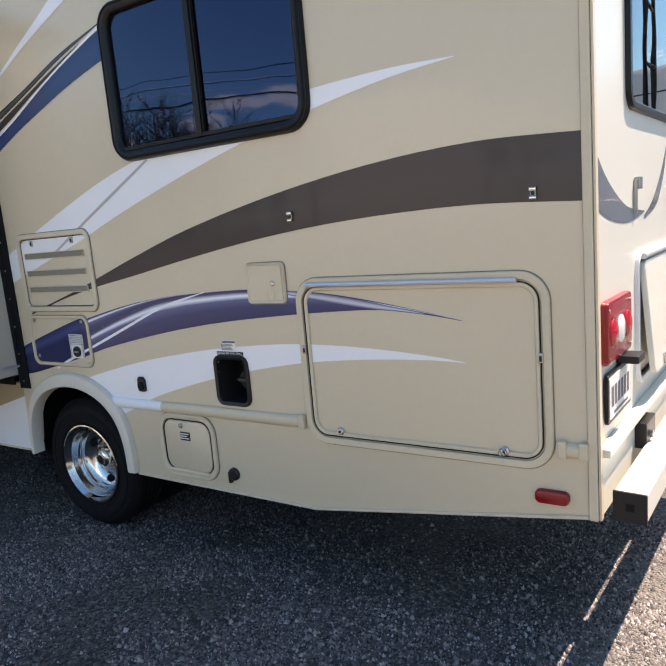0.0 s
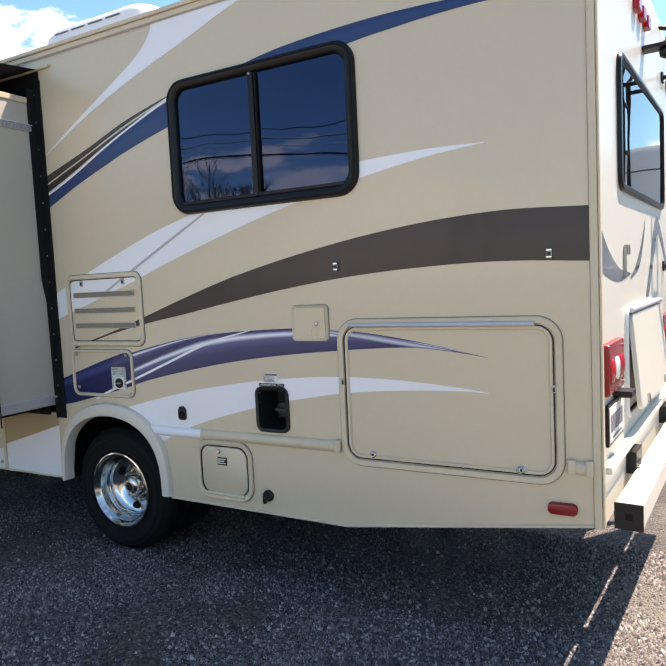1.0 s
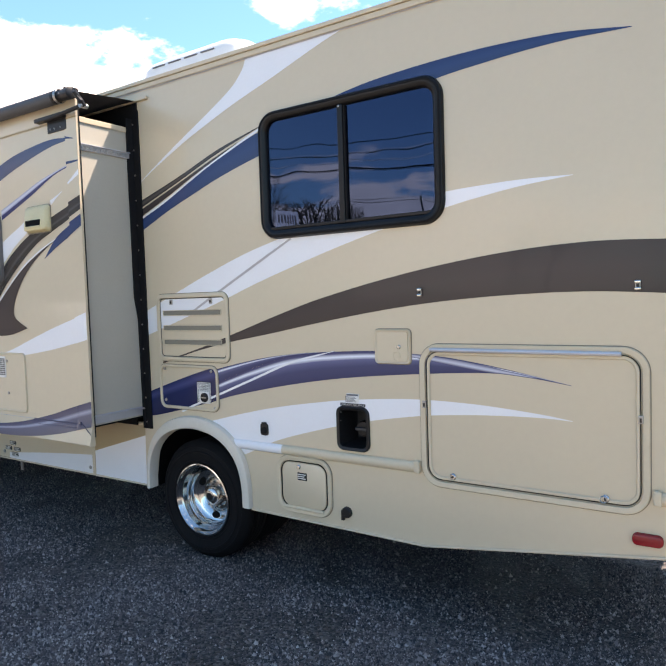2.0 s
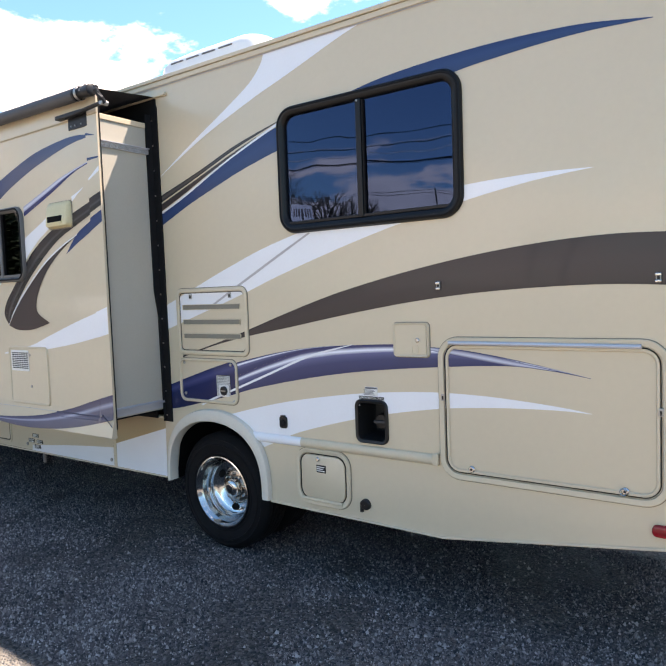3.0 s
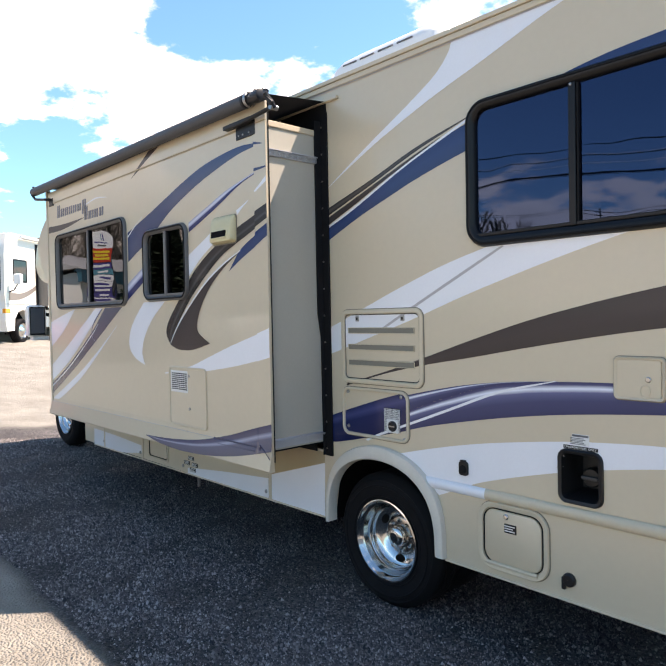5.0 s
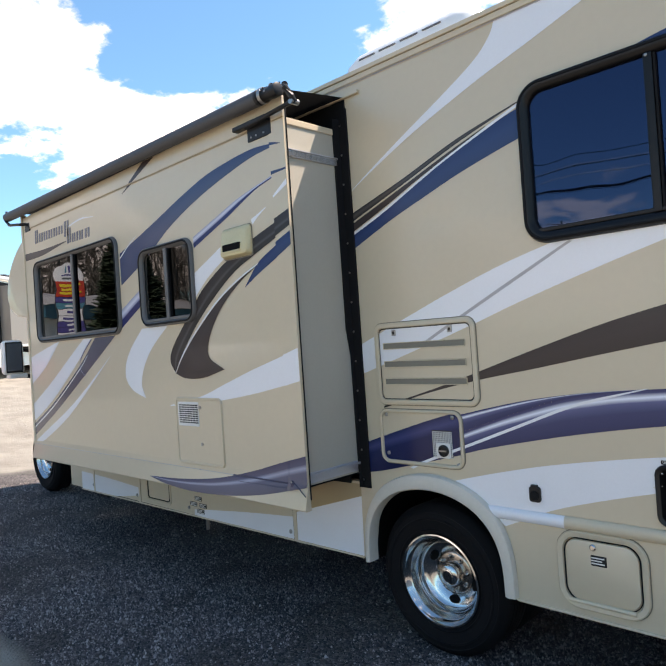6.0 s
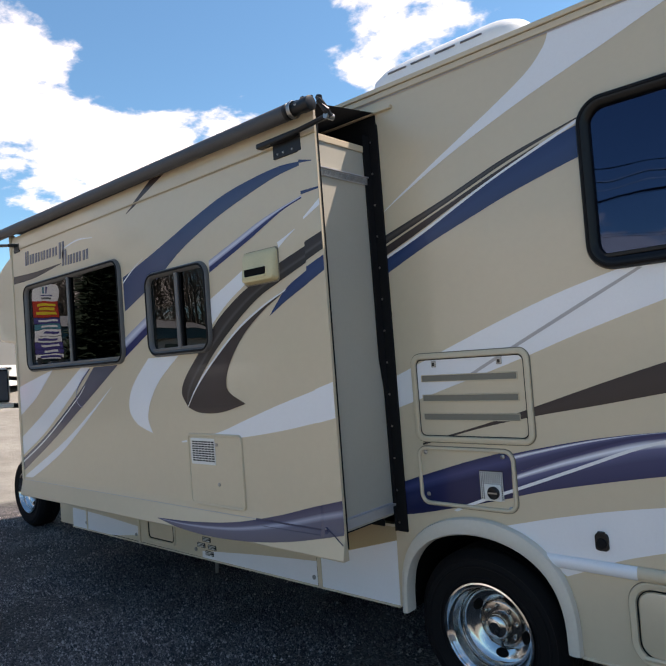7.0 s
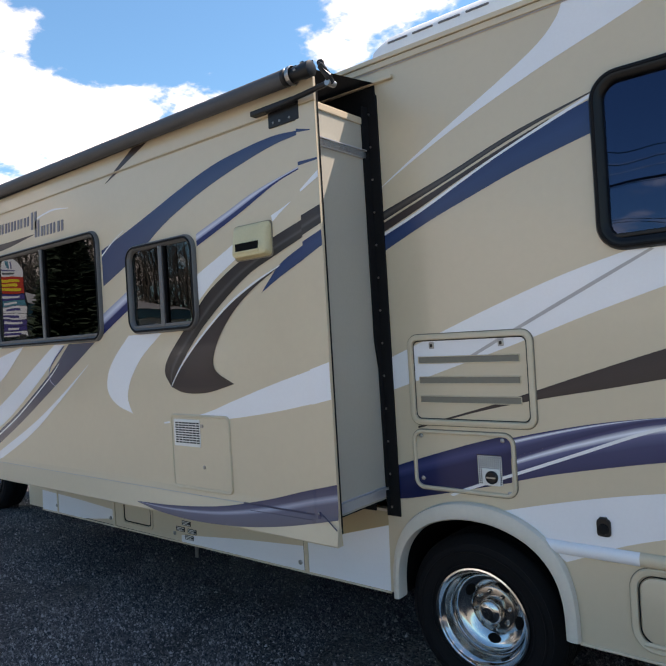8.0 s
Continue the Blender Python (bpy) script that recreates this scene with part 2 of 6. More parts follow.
# ---- mesh helpers ----
def part(name, bm, material, parent=None, label="", smooth=False, at=None):
    bmesh.ops.recalc_face_normals(bm, faces=bm.faces[:])
    me = bpy.data.meshes.new(name)
    bm.to_mesh(me)
    bm.free()
    me.materials.append(material)
    if smooth:
        for p in me.polygons:
            p.use_smooth = True
        me.set_sharp_from_angle(angle=radians(38))
    ob = new(name, me)
    if at is not None:
        ob.matrix_world = at
    if parent is not None:
        ob.parent = parent
        if at is not None:
            ob.matrix_parent_inverse = Matrix.Identity(4)
    if label:
        tagged(ob, label)
    return ob


def thing(name, label, category, at=None, group="", kind=""):
    ob = new(name)
    if at is not None:
        ob.matrix_world = at
    return tagged(ob, label, category, group, kind)


def rrect(x0, x1, z0, z1, r, seg=6):
    """Outline of a rectangle with rounded corners in the x-z plane."""
    r = max(0.0005, min(r, (x1 - x0) / 2 - 1e-4, (z1 - z0) / 2 - 1e-4))
    pts = []
    for cx, cz, a0 in ((x1 - r, z1 - r, 0), (x0 + r, z1 - r, 90), (x0 + r, z0 + r, 180), (x1 - r, z0 + r, 270)):
        for i in range(seg + 1):
            a = radians(a0 + 90 * i / seg)
            pts.append((cx + r * math.cos(a), cz + r * math.sin(a)))
    return pts


def skin(rings, cap_first=False, cap_last=False, closed=False, bm=None):
    """Joins rings of 3D points with quads."""
    bm = bm or bmesh.new()
    vs = [[bm.verts.new(p) for p in ring] for ring in rings]
    pairs = list(zip(vs, vs[1:])) + ([(vs[-1], vs[0])] if closed else [])
    for a, b in pairs:
        for i in range(len(a)):
            j = (i + 1) % len(a)
            bm.faces.new((a[i], a[j], b[j], b[i]))
    if cap_first:
        bm.faces.new(vs[0])
    if cap_last:
        bm.faces.new(vs[-1])
    return bm


def frame_bm(x0, x1, z0, z1, r, profile, cap=False, closed=True, seg=6, bm=None):
    """A moulding round a rectangle: profile rows are (inset, y)."""
    rings = []
    for inset, y in profile:
        rings.append([(x, y, z) for x, z in rrect(x0 + inset, x1 - inset, z0 + inset, z1 - inset, r - inset * 0.9, seg)])
    return skin(rings, cap_last=cap, closed=closed and not cap, bm=bm)


def plate(x0, x1, z0, z1, r, y_back, y_front, soft=0.003, seg=5, bm=None):
    """A rounded plate whose face looks to -y, with a softened edge."""
    rings = []
    for inset, y in ((0, y_back), (0, y_front + soft), (soft * 0.3, y_front + soft * 0.3), (soft, y_front)):
        rings.append([(x, y, z) for x, z in rrect(x0 + inset, x1 - inset, z0 + inset, z1 - inset, r - inset * 0.9, seg)])
    return skin(rings, cap_first=True, cap_last=True, bm=bm)


def block(x0, x1, y0, y1, z0, z1, soft=0.0, bm=None):
    bm = bm or bmesh.new()
    made = bmesh.ops.create_cube(bm, size=1.0, matrix=Matrix.LocRotScale(((x0 + x1) / 2, (y0 + y1) / 2, (z0 + z1) / 2), None, (x1 - x0, y1 - y0, z1 - z0)))
    if soft:
        es = list({e for v in made["verts"] for e in v.link_edges})
        bmesh.ops.bevel(bm, geom=es, offset=soft, segments=2, affect="EDGES", profile=0.6)
    return bm


def lathe(profile, steps=48, bm=None, centre=(0, 0, 0)):
    """Turns (radius, y) rows round the y axis through centre."""
    cx, cy, cz = centre
    rings = []
    for r, y in profile:
        rings.append([(cx + r * math.cos(2 * math.pi * i / steps), cy + y, cz + r * math.sin(2 * math.pi * i / steps)) for i in range(steps)])
    return skin(rings, bm=bm)


def tube(points, radius, steps=10, bm=None):
    """A round bar along points."""
    bm = bm or bmesh.new()
    pts = [Vector(p) for p in points]
    rings = []
    for i, p in enumerate(pts):
        d = (pts[min(i + 1, len(pts) - 1)] - pts[max(i - 1, 0)]).normalized()
        side = d.cross(Vector((0, 0, 1)) if abs(d.z) < 0.9 else Vector((1, 0, 0))).normalized()
        upv = side.cross(d)
        rings.append([p + radius * (math.cos(2 * math.pi * k / steps) * side + math.sin(2 * math.pi * k / steps) * upv) for k in range(steps)])
    return skin(rings, True, True, bm=bm)


def spline(pts, n):
    """Smooth curve through the control points, cut into n even steps."""
    P = np.array(pts, float)
    if len(P) == 2:
        dense = np.array([P[0] + (P[1] - P[0]) * t for t in np.linspace(0, 1, 40)])
    else:
        Q = np.vstack([2 * P[0] - P[1], P, 2 * P[-1] - P[-2]])
        out = []
        for i in range(1, len(Q) - 2):
            for t in np.linspace(0, 1, 14, endpoint=False):
                a, b, c, d = Q[i - 1], Q[i], Q[i + 1], Q[i + 2]
                out.append(0.5 * (2 * b + (c - a) * t + (2 * a - 5 * b + 4 * c - d) * t * t + (3 * b - a - 3 * c + d) * t ** 3))
        dense = np.array(out + [P[-1]])
    s = np.concatenate([[0], np.cumsum(np.hypot(*np.diff(dense, axis=0).T))])
    u = np.linspace(0, s[-1], n + 1)
    return np.stack([np.interp(u, s, dense[:, 0]), np.interp(u, s, dense[:, 1])], 1)


def graphic(name, upper, lower, material, parent, y=-0.0015, holes=(), n=70, across=6, at=None, label=""):
    """A vinyl graphic between two smooth edges, with the holes' rectangles left free."""
    A, B = spline(upper, n), spline(lower, n)
    bm = bmesh.new()
    uvl = bm.loops.layers.uv.new("UVMap")
    grid = [[bm.verts.new((A[i][0] * (1 - v) + B[i][0] * v, y, A[i][1] * (1 - v) + B[i][1] * v)) for v in np.linspace(0, 1, across + 1)] for i in range(n + 1)]
    for i in range(n):
        for j in range(across):
            q = (grid[i][j], grid[i + 1][j], grid[i + 1][j + 1], grid[i][j + 1])
            c = sum((v.co for v in q), Vector()) / 4
            if any(x0 < c.x < x1 and z0 < c.z < z1 for x0, x1, z0, z1 in holes):
                continue
            f = bm.faces.new(q)
            for lp, (uu, vv) in zip(f.loops, ((i, j), (i + 1, j), (i + 1, j + 1), (i, j + 1))):
                lp[uvl].uv = (uu / n, vv / across)
    bmesh.ops.remove_doubles(bm, verts=bm.verts[:], dist=1e-5)
    bmesh.ops.recalc_face_normals(bm, faces=bm.faces[:])
    return part(name, bm, material, parent, label, at=at)


def panel_cells(breaks, low, top, holes, y0, y1):
    """A thick upright sheet built of strips, with openings through it."""
    bm = bmesh.new()
    xs = sorted(set(breaks) | {h[0] for h in holes} | {h[1] for h in holes})
    for a, b in zip(xs, xs[1:]):
        spans = [(None, top)]
        cuts = sorted((h[2], h[3]) for h in holes if h[0] <= (a + b) / 2 <= h[1])
        zs, cur = [], None
        for z0, z1 in cuts:
            zs.append((cur, z0))
            cur = z1
        zs.append((cur, top))
        for z0, z1 in zs:
            za, zb = (low(a), low(b)) if z0 is None else (z0, z0)
            co = [(a, y0, za), (b, y0, zb), (b, y0, z1), (a, y0, z1), (a, y1, za), (b, y1, zb), (b, y1, z1), (a, y1, z1)]
            v = [bm.verts.new(p) for p in co]
            for q in ((0, 1, 2, 3), (5, 4, 7, 6), (1, 0, 4, 5), (3, 2, 6, 7), (0, 3, 7, 4), (2, 1, 5, 6)):
                bm.faces.new([v[i] for i in q])
    bmesh.ops.remove_doubles(bm, verts=bm.verts[:], dist=1e-5)
    return bm


# ---- ground ----
def rise(x, y):
    far = max(0.0, -x - 8.5)
    near = -0.016 * max(-12, min(6, x)) - 0.062 * max(-9, min(4, y)) + 0.010
    return near + min(far, 60) * 0.088 * min(1.0, far / 3.0) * max(0.0, min(1.0, (y + 6) / 4))


def ground_material():
    m, nt, b = node_mat("gravelly_asphalt")
    n, l = nt.nodes, nt.links
    tc = n.new("ShaderNodeTexCoord")

    def noise_tex(scale, detail=4, rough=0.55):
        t = n.new("ShaderNodeTexNoise")
        t.inputs["Scale"].default_value, t.inputs["Detail"].default_value, t.inputs["Roughness"].default_value = scale, detail, rough
        l.new(tc.outputs["Object"], t.inputs["Vector"])
        return t.outputs["Fac"]

    vor = n.new("ShaderNodeTexVoronoi")
    vor.inputs["Scale"].default_value = 75
    l.new(tc.outputs["Object"], vor.inputs["Vector"])
    sep = n.new("ShaderNodeSeparateColor")
    l.new(vor.outputs["Color"], sep.inputs[0])
    stone = n.new("ShaderNodeValToRGB")
    ramp = stone.color_ramp.elements
    while len(ramp) < 4:
        ramp.new(0.5)
    for el, (p, c) in zip(ramp, ((0.0, (0.018, 0.017, 0.019)), (0.6, (0.080, 0.069, 0.066)), (0.9, (0.128, 0.112, 0.106)), (1.0, (0.18, 0.16, 0.15)))):
        el.position, el.color = p, (*c, 1)
    l.new(sep.outputs[0], stone.inputs[0])
    patch = n.new("ShaderNodeMapRange")
    patch.inputs["From Min"].default_value, patch.inputs["From Max"].default_value = 0.35, 0.65
    patch.inputs["To Min"].default_value, patch.inputs["To Max"].default_value = 0.45, 1.45
    l.new(noise_tex(0.9, 6), patch.inputs["Value"])
    mul = n.new("ShaderNodeMix")
    mul.data_type, mul.blend_type = "RGBA", "MULTIPLY"
    mul.inputs["Factor"].default_value = 1
    l.new(stone.outputs[0], mul.inputs["A"])
    l.new(patch.outputs[0], mul.inputs["B"])
    # pale dirt lot beyond the asphalt, plus two areas painted pale as sunlit ground
    sxyz = n.new("ShaderNodeSeparateXYZ")
    l.new(tc.outputs["Object"], sxyz.inputs[0])
    wob = n.new("ShaderNodeMath")
    wob.operation = "MULTIPLY_ADD"
    l.new(noise_tex(0.5, 5), wob.inputs[0])
    wob.inputs[1].default_value = 3.0
    l.new(sxyz.outputs[0], wob.inputs[2])
    lot = n.new("ShaderNodeMapRange")
    lot.inputs["From Min"].default_value, lot.inputs["From Max"].default_value = -6.2, -5.6
    lot.inputs["To Min"].default_value, lot.inputs["To Max"].default_value = 1.0, 0.0
    l.new(wob.outputs[0], lot.inputs["Value"])
    wob2 = n.new("ShaderNodeMath")
    wob2.operation = "MULTIPLY_ADD"
    l.new(noise_tex(0.5, 5), wob2.inputs[0])
    wob2.inputs[1].default_value = 0.5
    l.new(sxyz.outputs[1], wob2.inputs[2])
    # pale near side, edge laid on the shadow line: sunlight put into the colour
    sunlit_side = n.new("ShaderNodeMapRange")
    sunlit_side.inputs["From Min"].default_value, sunlit_side.inputs["From Max"].default_value = -1.22, -1.10
    sunlit_side.inputs["To Min"].default_value, sunlit_side.inputs["To Max"].default_value = 1.0, 0.0
    l.new(wob2.outputs[0], sunlit_side.inputs["Value"])
    # sunlit gravel behind the coach, its brightness also put into the colour
    sunlit_rear = n.new("ShaderNodeMapRange")
    sunlit_rear.inputs["From Min"].default_value, sunlit_rear.inputs["From Max"].default_value = 3.9, 4.6
    sunlit_rear.inputs["To Min"].default_value, sunlit_rear.inputs["To Max"].default_value = 0.0, 0.7
    l.new(wob.outputs[0], sunlit_rear.inputs["Value"])
    two = n.new("ShaderNodeMath")
    two.operation = "MAXIMUM"
    l.new(lot.outputs[0], two.inputs[0])
    l.new(sunlit_rear.outputs[0], two.inputs[1])
    both = n.new("ShaderNodeMath")
    both.operation = "MAXIMUM"
    l.new(two.outputs[0], both.inputs[0])
    l.new(sunlit_side.outputs[0], both.inputs[1])
    # one ramp serves the dirt lot and the painted sunlit areas
    dirt = n.new("ShaderNodeValToRGB")
    dirt.color_ramp.elements[0].position, dirt.color_ramp.elements[0].color = 0.3, (0.22, 0.20, 0.168, 1)
    dirt.color_ramp.elements[1].position, dirt.color_ramp.elements[1].color = 0.75, (0.38, 0.352, 0.30, 1)
    l.new(noise_tex(1.6, 9, 0.65), dirt.inputs[0])
    mx = n.new("ShaderNodeMix")
    mx.data_type = "RGBA"
    l.new(both.outputs[0], mx.inputs["Factor"])
    l.new(mul.outputs["Result"], mx.inputs["A"])
    l.new(dirt.outputs[0], mx.inputs["B"])
    l.new(mx.outputs["Result"], b.inputs["Base Color"])
    b.inputs["Roughness"].default_value = 0.85
    hs = n.new("ShaderNodeMath")
    hs.operation = "SUBTRACT"
    l.new(noise_tex(38, 5), hs.inputs[0])
    l.new(vor.outputs["Distance"], hs.inputs[1])
    bp = n.new("ShaderNodeBump")
    bp.inputs["Strength"].default_value, bp.inputs["Distance"].default_value = 1.0, 0.022
    l.new(hs.outputs[0], bp.inputs["Height"])
    l.new(bp.outputs[0], b.inputs["Normal"])
    return m


M_GROUND = ground_material()
bm = bmesh.new()
gx = [-900, -400, -150, -80, -68, -50, -40, -30, -24, -20, -17, -14, -12, -11.5, -11, -10, -9.5, -9, -8.5, -6, -3, 0, 3, 6, 12, 30, 100, 400, 900]
gy = [-900, -300, -100, -40, -15, -9, -6, -2, 0, 2, 4, 8, 20, 60, 150, 400, 900]
rows = [[bm.verts.new((x, y, rise(x, y))) for y in gy] for x in gx]
for i in range(len(gx) - 1):
    for j in range(len(gy) - 1):
        bm.faces.new((rows[i][j], rows[i + 1][j], rows[i + 1][j + 1], rows[i][j + 1]))
tagged(part("ground", bm, M_GROUND, smooth=True), "dark gravelly asphalt lot, painted paler where sunlit, running into pale dirt", "ground", kind="structure")


# ---- motorhome ----
W = 2.2
rv = thing("motorhome", "beige motorhome with brown, blue and white graphics, slide-out extended", "motorhome")
REAR_X, SKEW = 2.668, 0.08
REAR = pose(REAR_X, 0, -0.018, 0, 0, 90 - math.degrees(math.atan(SKEW)))
WIN = (0.650, 1.664, 1.960, 2.570)
SLIDE_HOLE = (-3.7657, -0.4422, 0.8228, 2.7963)
FUEL = (1.0834, 1.2434, 0.8334, 1.0293)


def skirt(x):
    if -0.389 < x < 0.425:
        return 0.40 + 0.446 * max(0.0, 1 - ((x - 0.018) / 0.407) ** 2) ** 0.32
    if x <= -0.388:
        return 0.418
    return 0.396 if x < 1.55 else 0.396 + (x - 1.55) * 0.136


breaks = [-4.1, -3.86] + [-0.388 + 0.812 * i / 28 for i in range(29)] + [0.45, 1.55, 2.0, 2.645]
part("side_wall", panel_cells(breaks, skirt, 2.952, [WIN, SLIDE_HOLE, FUEL], 0.0, 0.045), M_BODY, rv, "glossy champagne fibreglass side wall")
# rear cap, far wall, roof, floor and front bulkhead close the coach
bm = block(0.02, W, 0.0, 0.05, 0.56, 2.965, 0.0)
part("rear_wall", bm, M_REAR, rv, "sunlit ivory rear wall", at=REAR)
part("far_wall", block(-4.1, 2.7, W, W + 0.05, 0.42, 2.965), M_BODY, rv)
bm = bmesh.new()
prof = [(0.012, 2.954), (0.03, 2.972), (0.25, 2.985), (1.1, 3.01), (1.95, 2.985), (W + 0.04, 2.955)]
va = [bm.verts.new((-4.3, y, z)) for y, z in prof]
vb = [bm.verts.new((2.67 + SKEW * y, y, z)) for y, z in prof]
for i in range(len(prof) - 1):
    bm.faces.new((va[i], va[i + 1], vb[i + 1], vb[i]))
bmesh.ops.solidify(bm, geom=bm.faces[:], thickness=0.03)
part("roof", bm, M_WHITE_PAINT, rv, "white rubber roof", smooth=True)
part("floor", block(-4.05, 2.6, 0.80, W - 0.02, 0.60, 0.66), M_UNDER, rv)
# unseen blocks added where tanks would hang, to keep light from the underside
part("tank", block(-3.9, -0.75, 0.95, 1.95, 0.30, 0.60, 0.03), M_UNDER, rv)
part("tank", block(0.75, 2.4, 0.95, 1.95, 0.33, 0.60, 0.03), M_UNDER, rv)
part("bulkhead", block(-4.1, -4.05, 0.05, W, 0.5, 2.96), M_UNLIT, rv)
# compartment floors behind the hatches, unseen, added to darken the ground below
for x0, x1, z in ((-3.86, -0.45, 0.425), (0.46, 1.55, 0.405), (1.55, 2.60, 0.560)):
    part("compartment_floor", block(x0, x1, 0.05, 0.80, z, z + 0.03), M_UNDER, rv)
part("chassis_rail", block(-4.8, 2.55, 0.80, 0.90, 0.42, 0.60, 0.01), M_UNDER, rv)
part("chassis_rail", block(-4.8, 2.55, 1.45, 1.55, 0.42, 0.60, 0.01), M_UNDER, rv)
# roof edge rail
bm = bmesh.new()
for x0, x1, y0, y1, z0, z1 in ((-4.2, 2.66, -0.012, 0.03, 2.925, 2.953), (-4.2, 2.66, -0.020, 0.02, 2.955, 2.977)):
    block(x0, x1, y0, y1, z0, z1, 0.004, bm)
part("roof_rail", bm, M_TRIM, rv, "beige drip rail along the roof edge")
part("rail_seam", block(-4.2, 2.655, -0.006, -0.002, 2.919, 2.923), M_GREYLINE, rv)
# corner post moulding
part("corner_moulding", block(2.6468, 2.6768, -0.010, 0.03, 0.5386, 2.94, 0.005), M_TRIM, rv, "beige corner moulding")
part("corner_bead", block(2.6787, 2.6867, -0.006, 0.03, 0.5414, 2.9399, 0.002), M_TRIM, rv)
# bottom lip of the skirt
bm = tube([(0.4579, -0.002, 0.4003), (1.551, -0.002, 0.3924), (2.6446, -0.002, 0.5457)], 0.007, 8)
part("skirt_lip", bm, M_TRIM, rv)
part("skirt_lip", tube([(-3.8733, -0.002, 0.4047), (-0.445, -0.002, 0.4191)], 0.006, 8), M_TRIM, rv)

# graphics on the side wall
HW = [(WIN[0] + 0.008, WIN[1] - 0.008, WIN[2] + 0.008, WIN[3] - 0.008), (FUEL[0] - 0.01, FUEL[1] + 0.01, FUEL[2] - 0.01, FUEL[3] + 0.01)]
graphic("graphic", [(0.535, 2.925), (0.508, 2.868), (0.424, 2.789), (0.248, 2.690), (-0.014, 2.557), (-0.249, 2.432), (-0.369, 2.364)],
        [(1.175, 2.925), (1.008, 2.878), (0.725, 2.786), (0.416, 2.690), (0.068, 2.563), (-0.210, 2.440), (-0.369, 2.361)], M_WHITE, rv, label="white swoosh graphic")
graphic("graphic", [(-0.3619, 2.2502), (-0.0144, 2.3574), (0.3049, 2.4668), (0.6382, 2.5492)], [(-0.3629, 2.2065), (-0.017, 2.3287), (0.3035, 2.446), (0.6381, 2.5452)], M_DARKBAND, rv, label="dark grey pinstripe graphic")
graphic("graphic", [(-0.3632, 2.1956), (-0.0182, 2.3188), (0.2332, 2.4099), (0.4582, 2.4844)], [(-0.3642, 2.1519), (-0.1362, 2.2424), (0.0906, 2.3388), (0.4582, 2.4814)], M_BROWN, rv, label="dark brown pinstripe graphic")
BLUE_UP = [(-0.40, 2.121), (-0.174, 2.212), (0.194, 2.379), (0.555, 2.500), (0.850, 2.560), (1.111, 2.609), (1.280, 2.635), (1.471, 2.651), (1.690, 2.661), (1.889, 2.663), (2.080, 2.657), (2.250, 2.644), (2.484, 2.606)]
graphic("graphic", [(-0.3643, 2.146), (-0.1374, 2.2345), (0.2319, 2.3941), (0.6581, 2.552)], [(-0.3646, 2.1331), (-0.1377, 2.2206), (0.2317, 2.3832), (0.6578, 2.5381)], M_WHITE, rv, y=-0.0018, holes=HW, label="thin white pinstripe")
graphic("graphic", BLUE_UP, [(-0.3663, 2.062), (-0.113, 2.166), (0.112, 2.244), (0.320, 2.312), (0.605, 2.386), (0.950, 2.460), (1.300, 2.525), (1.677, 2.581), (1.888, 2.599), (2.074, 2.610), (2.249, 2.613), (2.370, 2.608), (2.484, 2.603)], M_BLUE, rv, holes=HW, n=150, label="long blue arc graphic")
graphic("graphic", [(-0.3683, 1.553), (-0.100, 1.656), (0.218, 1.775), (0.554, 1.884), (1.000, 1.985), (1.400, 2.040), (1.691, 2.067), (1.880, 2.076), (2.060, 2.079), (2.259, 2.072)],
        [(-0.3721, 1.397), (-0.083, 1.487), (0.159, 1.562), (0.345, 1.622), (0.558, 1.695), (0.843, 1.783), (1.112, 1.860), (1.357, 1.922), (1.690, 1.994), (1.879, 2.028), (2.060, 2.053), (2.259, 2.070)], M_WHITE, rv, holes=HW, n=150, label="long white arc graphic")
graphic("graphic", [(0.800, 1.926), (0.570, 1.815), (0.262, 1.662), (0.020, 1.538)], [(0.812, 1.920), (0.578, 1.803), (0.270, 1.650), (0.030, 1.528)], M_GREYLINE, rv, y=-0.0028, n=30, across=1, label="thin grey line over the white arc")
graphic("graphic", [(-0.2358, 1.2323), (0.1408, 1.338), (0.345, 1.403), (0.630, 1.495), (0.917, 1.581), (1.182, 1.645), (1.425, 1.695), (1.649, 1.734), (1.857, 1.763), (2.050, 1.783), (2.230, 1.794), (2.398, 1.796), (2.6472, 1.784)],
        [(-0.236, 1.2223), (0.0654, 1.305), (0.345, 1.364), (0.625, 1.411), (0.910, 1.462), (1.175, 1.506), (1.418, 1.541), (1.643, 1.566), (1.851, 1.582), (2.045, 1.591), (2.225, 1.595), (2.394, 1.592), (2.6454, 1.577)], M_BROWN, rv, n=90, label="broad dark brown arc graphic")
graphic("graphic", [(0.2261, 1.120), (0.464, 1.205), (0.720, 1.280), (0.900, 1.308), (1.064, 1.322), (1.316, 1.331), (1.508, 1.321), (1.679, 1.309), (1.874, 1.280), (2.055, 1.245), (2.243, 1.2045)],
        [(0.2237, 1.019), (0.388, 1.061), (0.701, 1.124), (0.985, 1.170), (1.240, 1.200), (1.542, 1.225), (1.776, 1.239), (1.911, 1.242), (2.002, 1.236), (2.123, 1.222), (2.243, 1.2025)], M_PURPLE, rv, n=90, across=8, label="violet arc graphic with a silver highlight")
M_SILVER_TIP = vinyl("silver_violet_vinyl", [(0, (0.05, 0.055, 0.14)), (0.35, (0.42, 0.43, 0.53)), (0.60, (0.56, 0.57, 0.66)), (1, (0.05, 0.055, 0.14))])
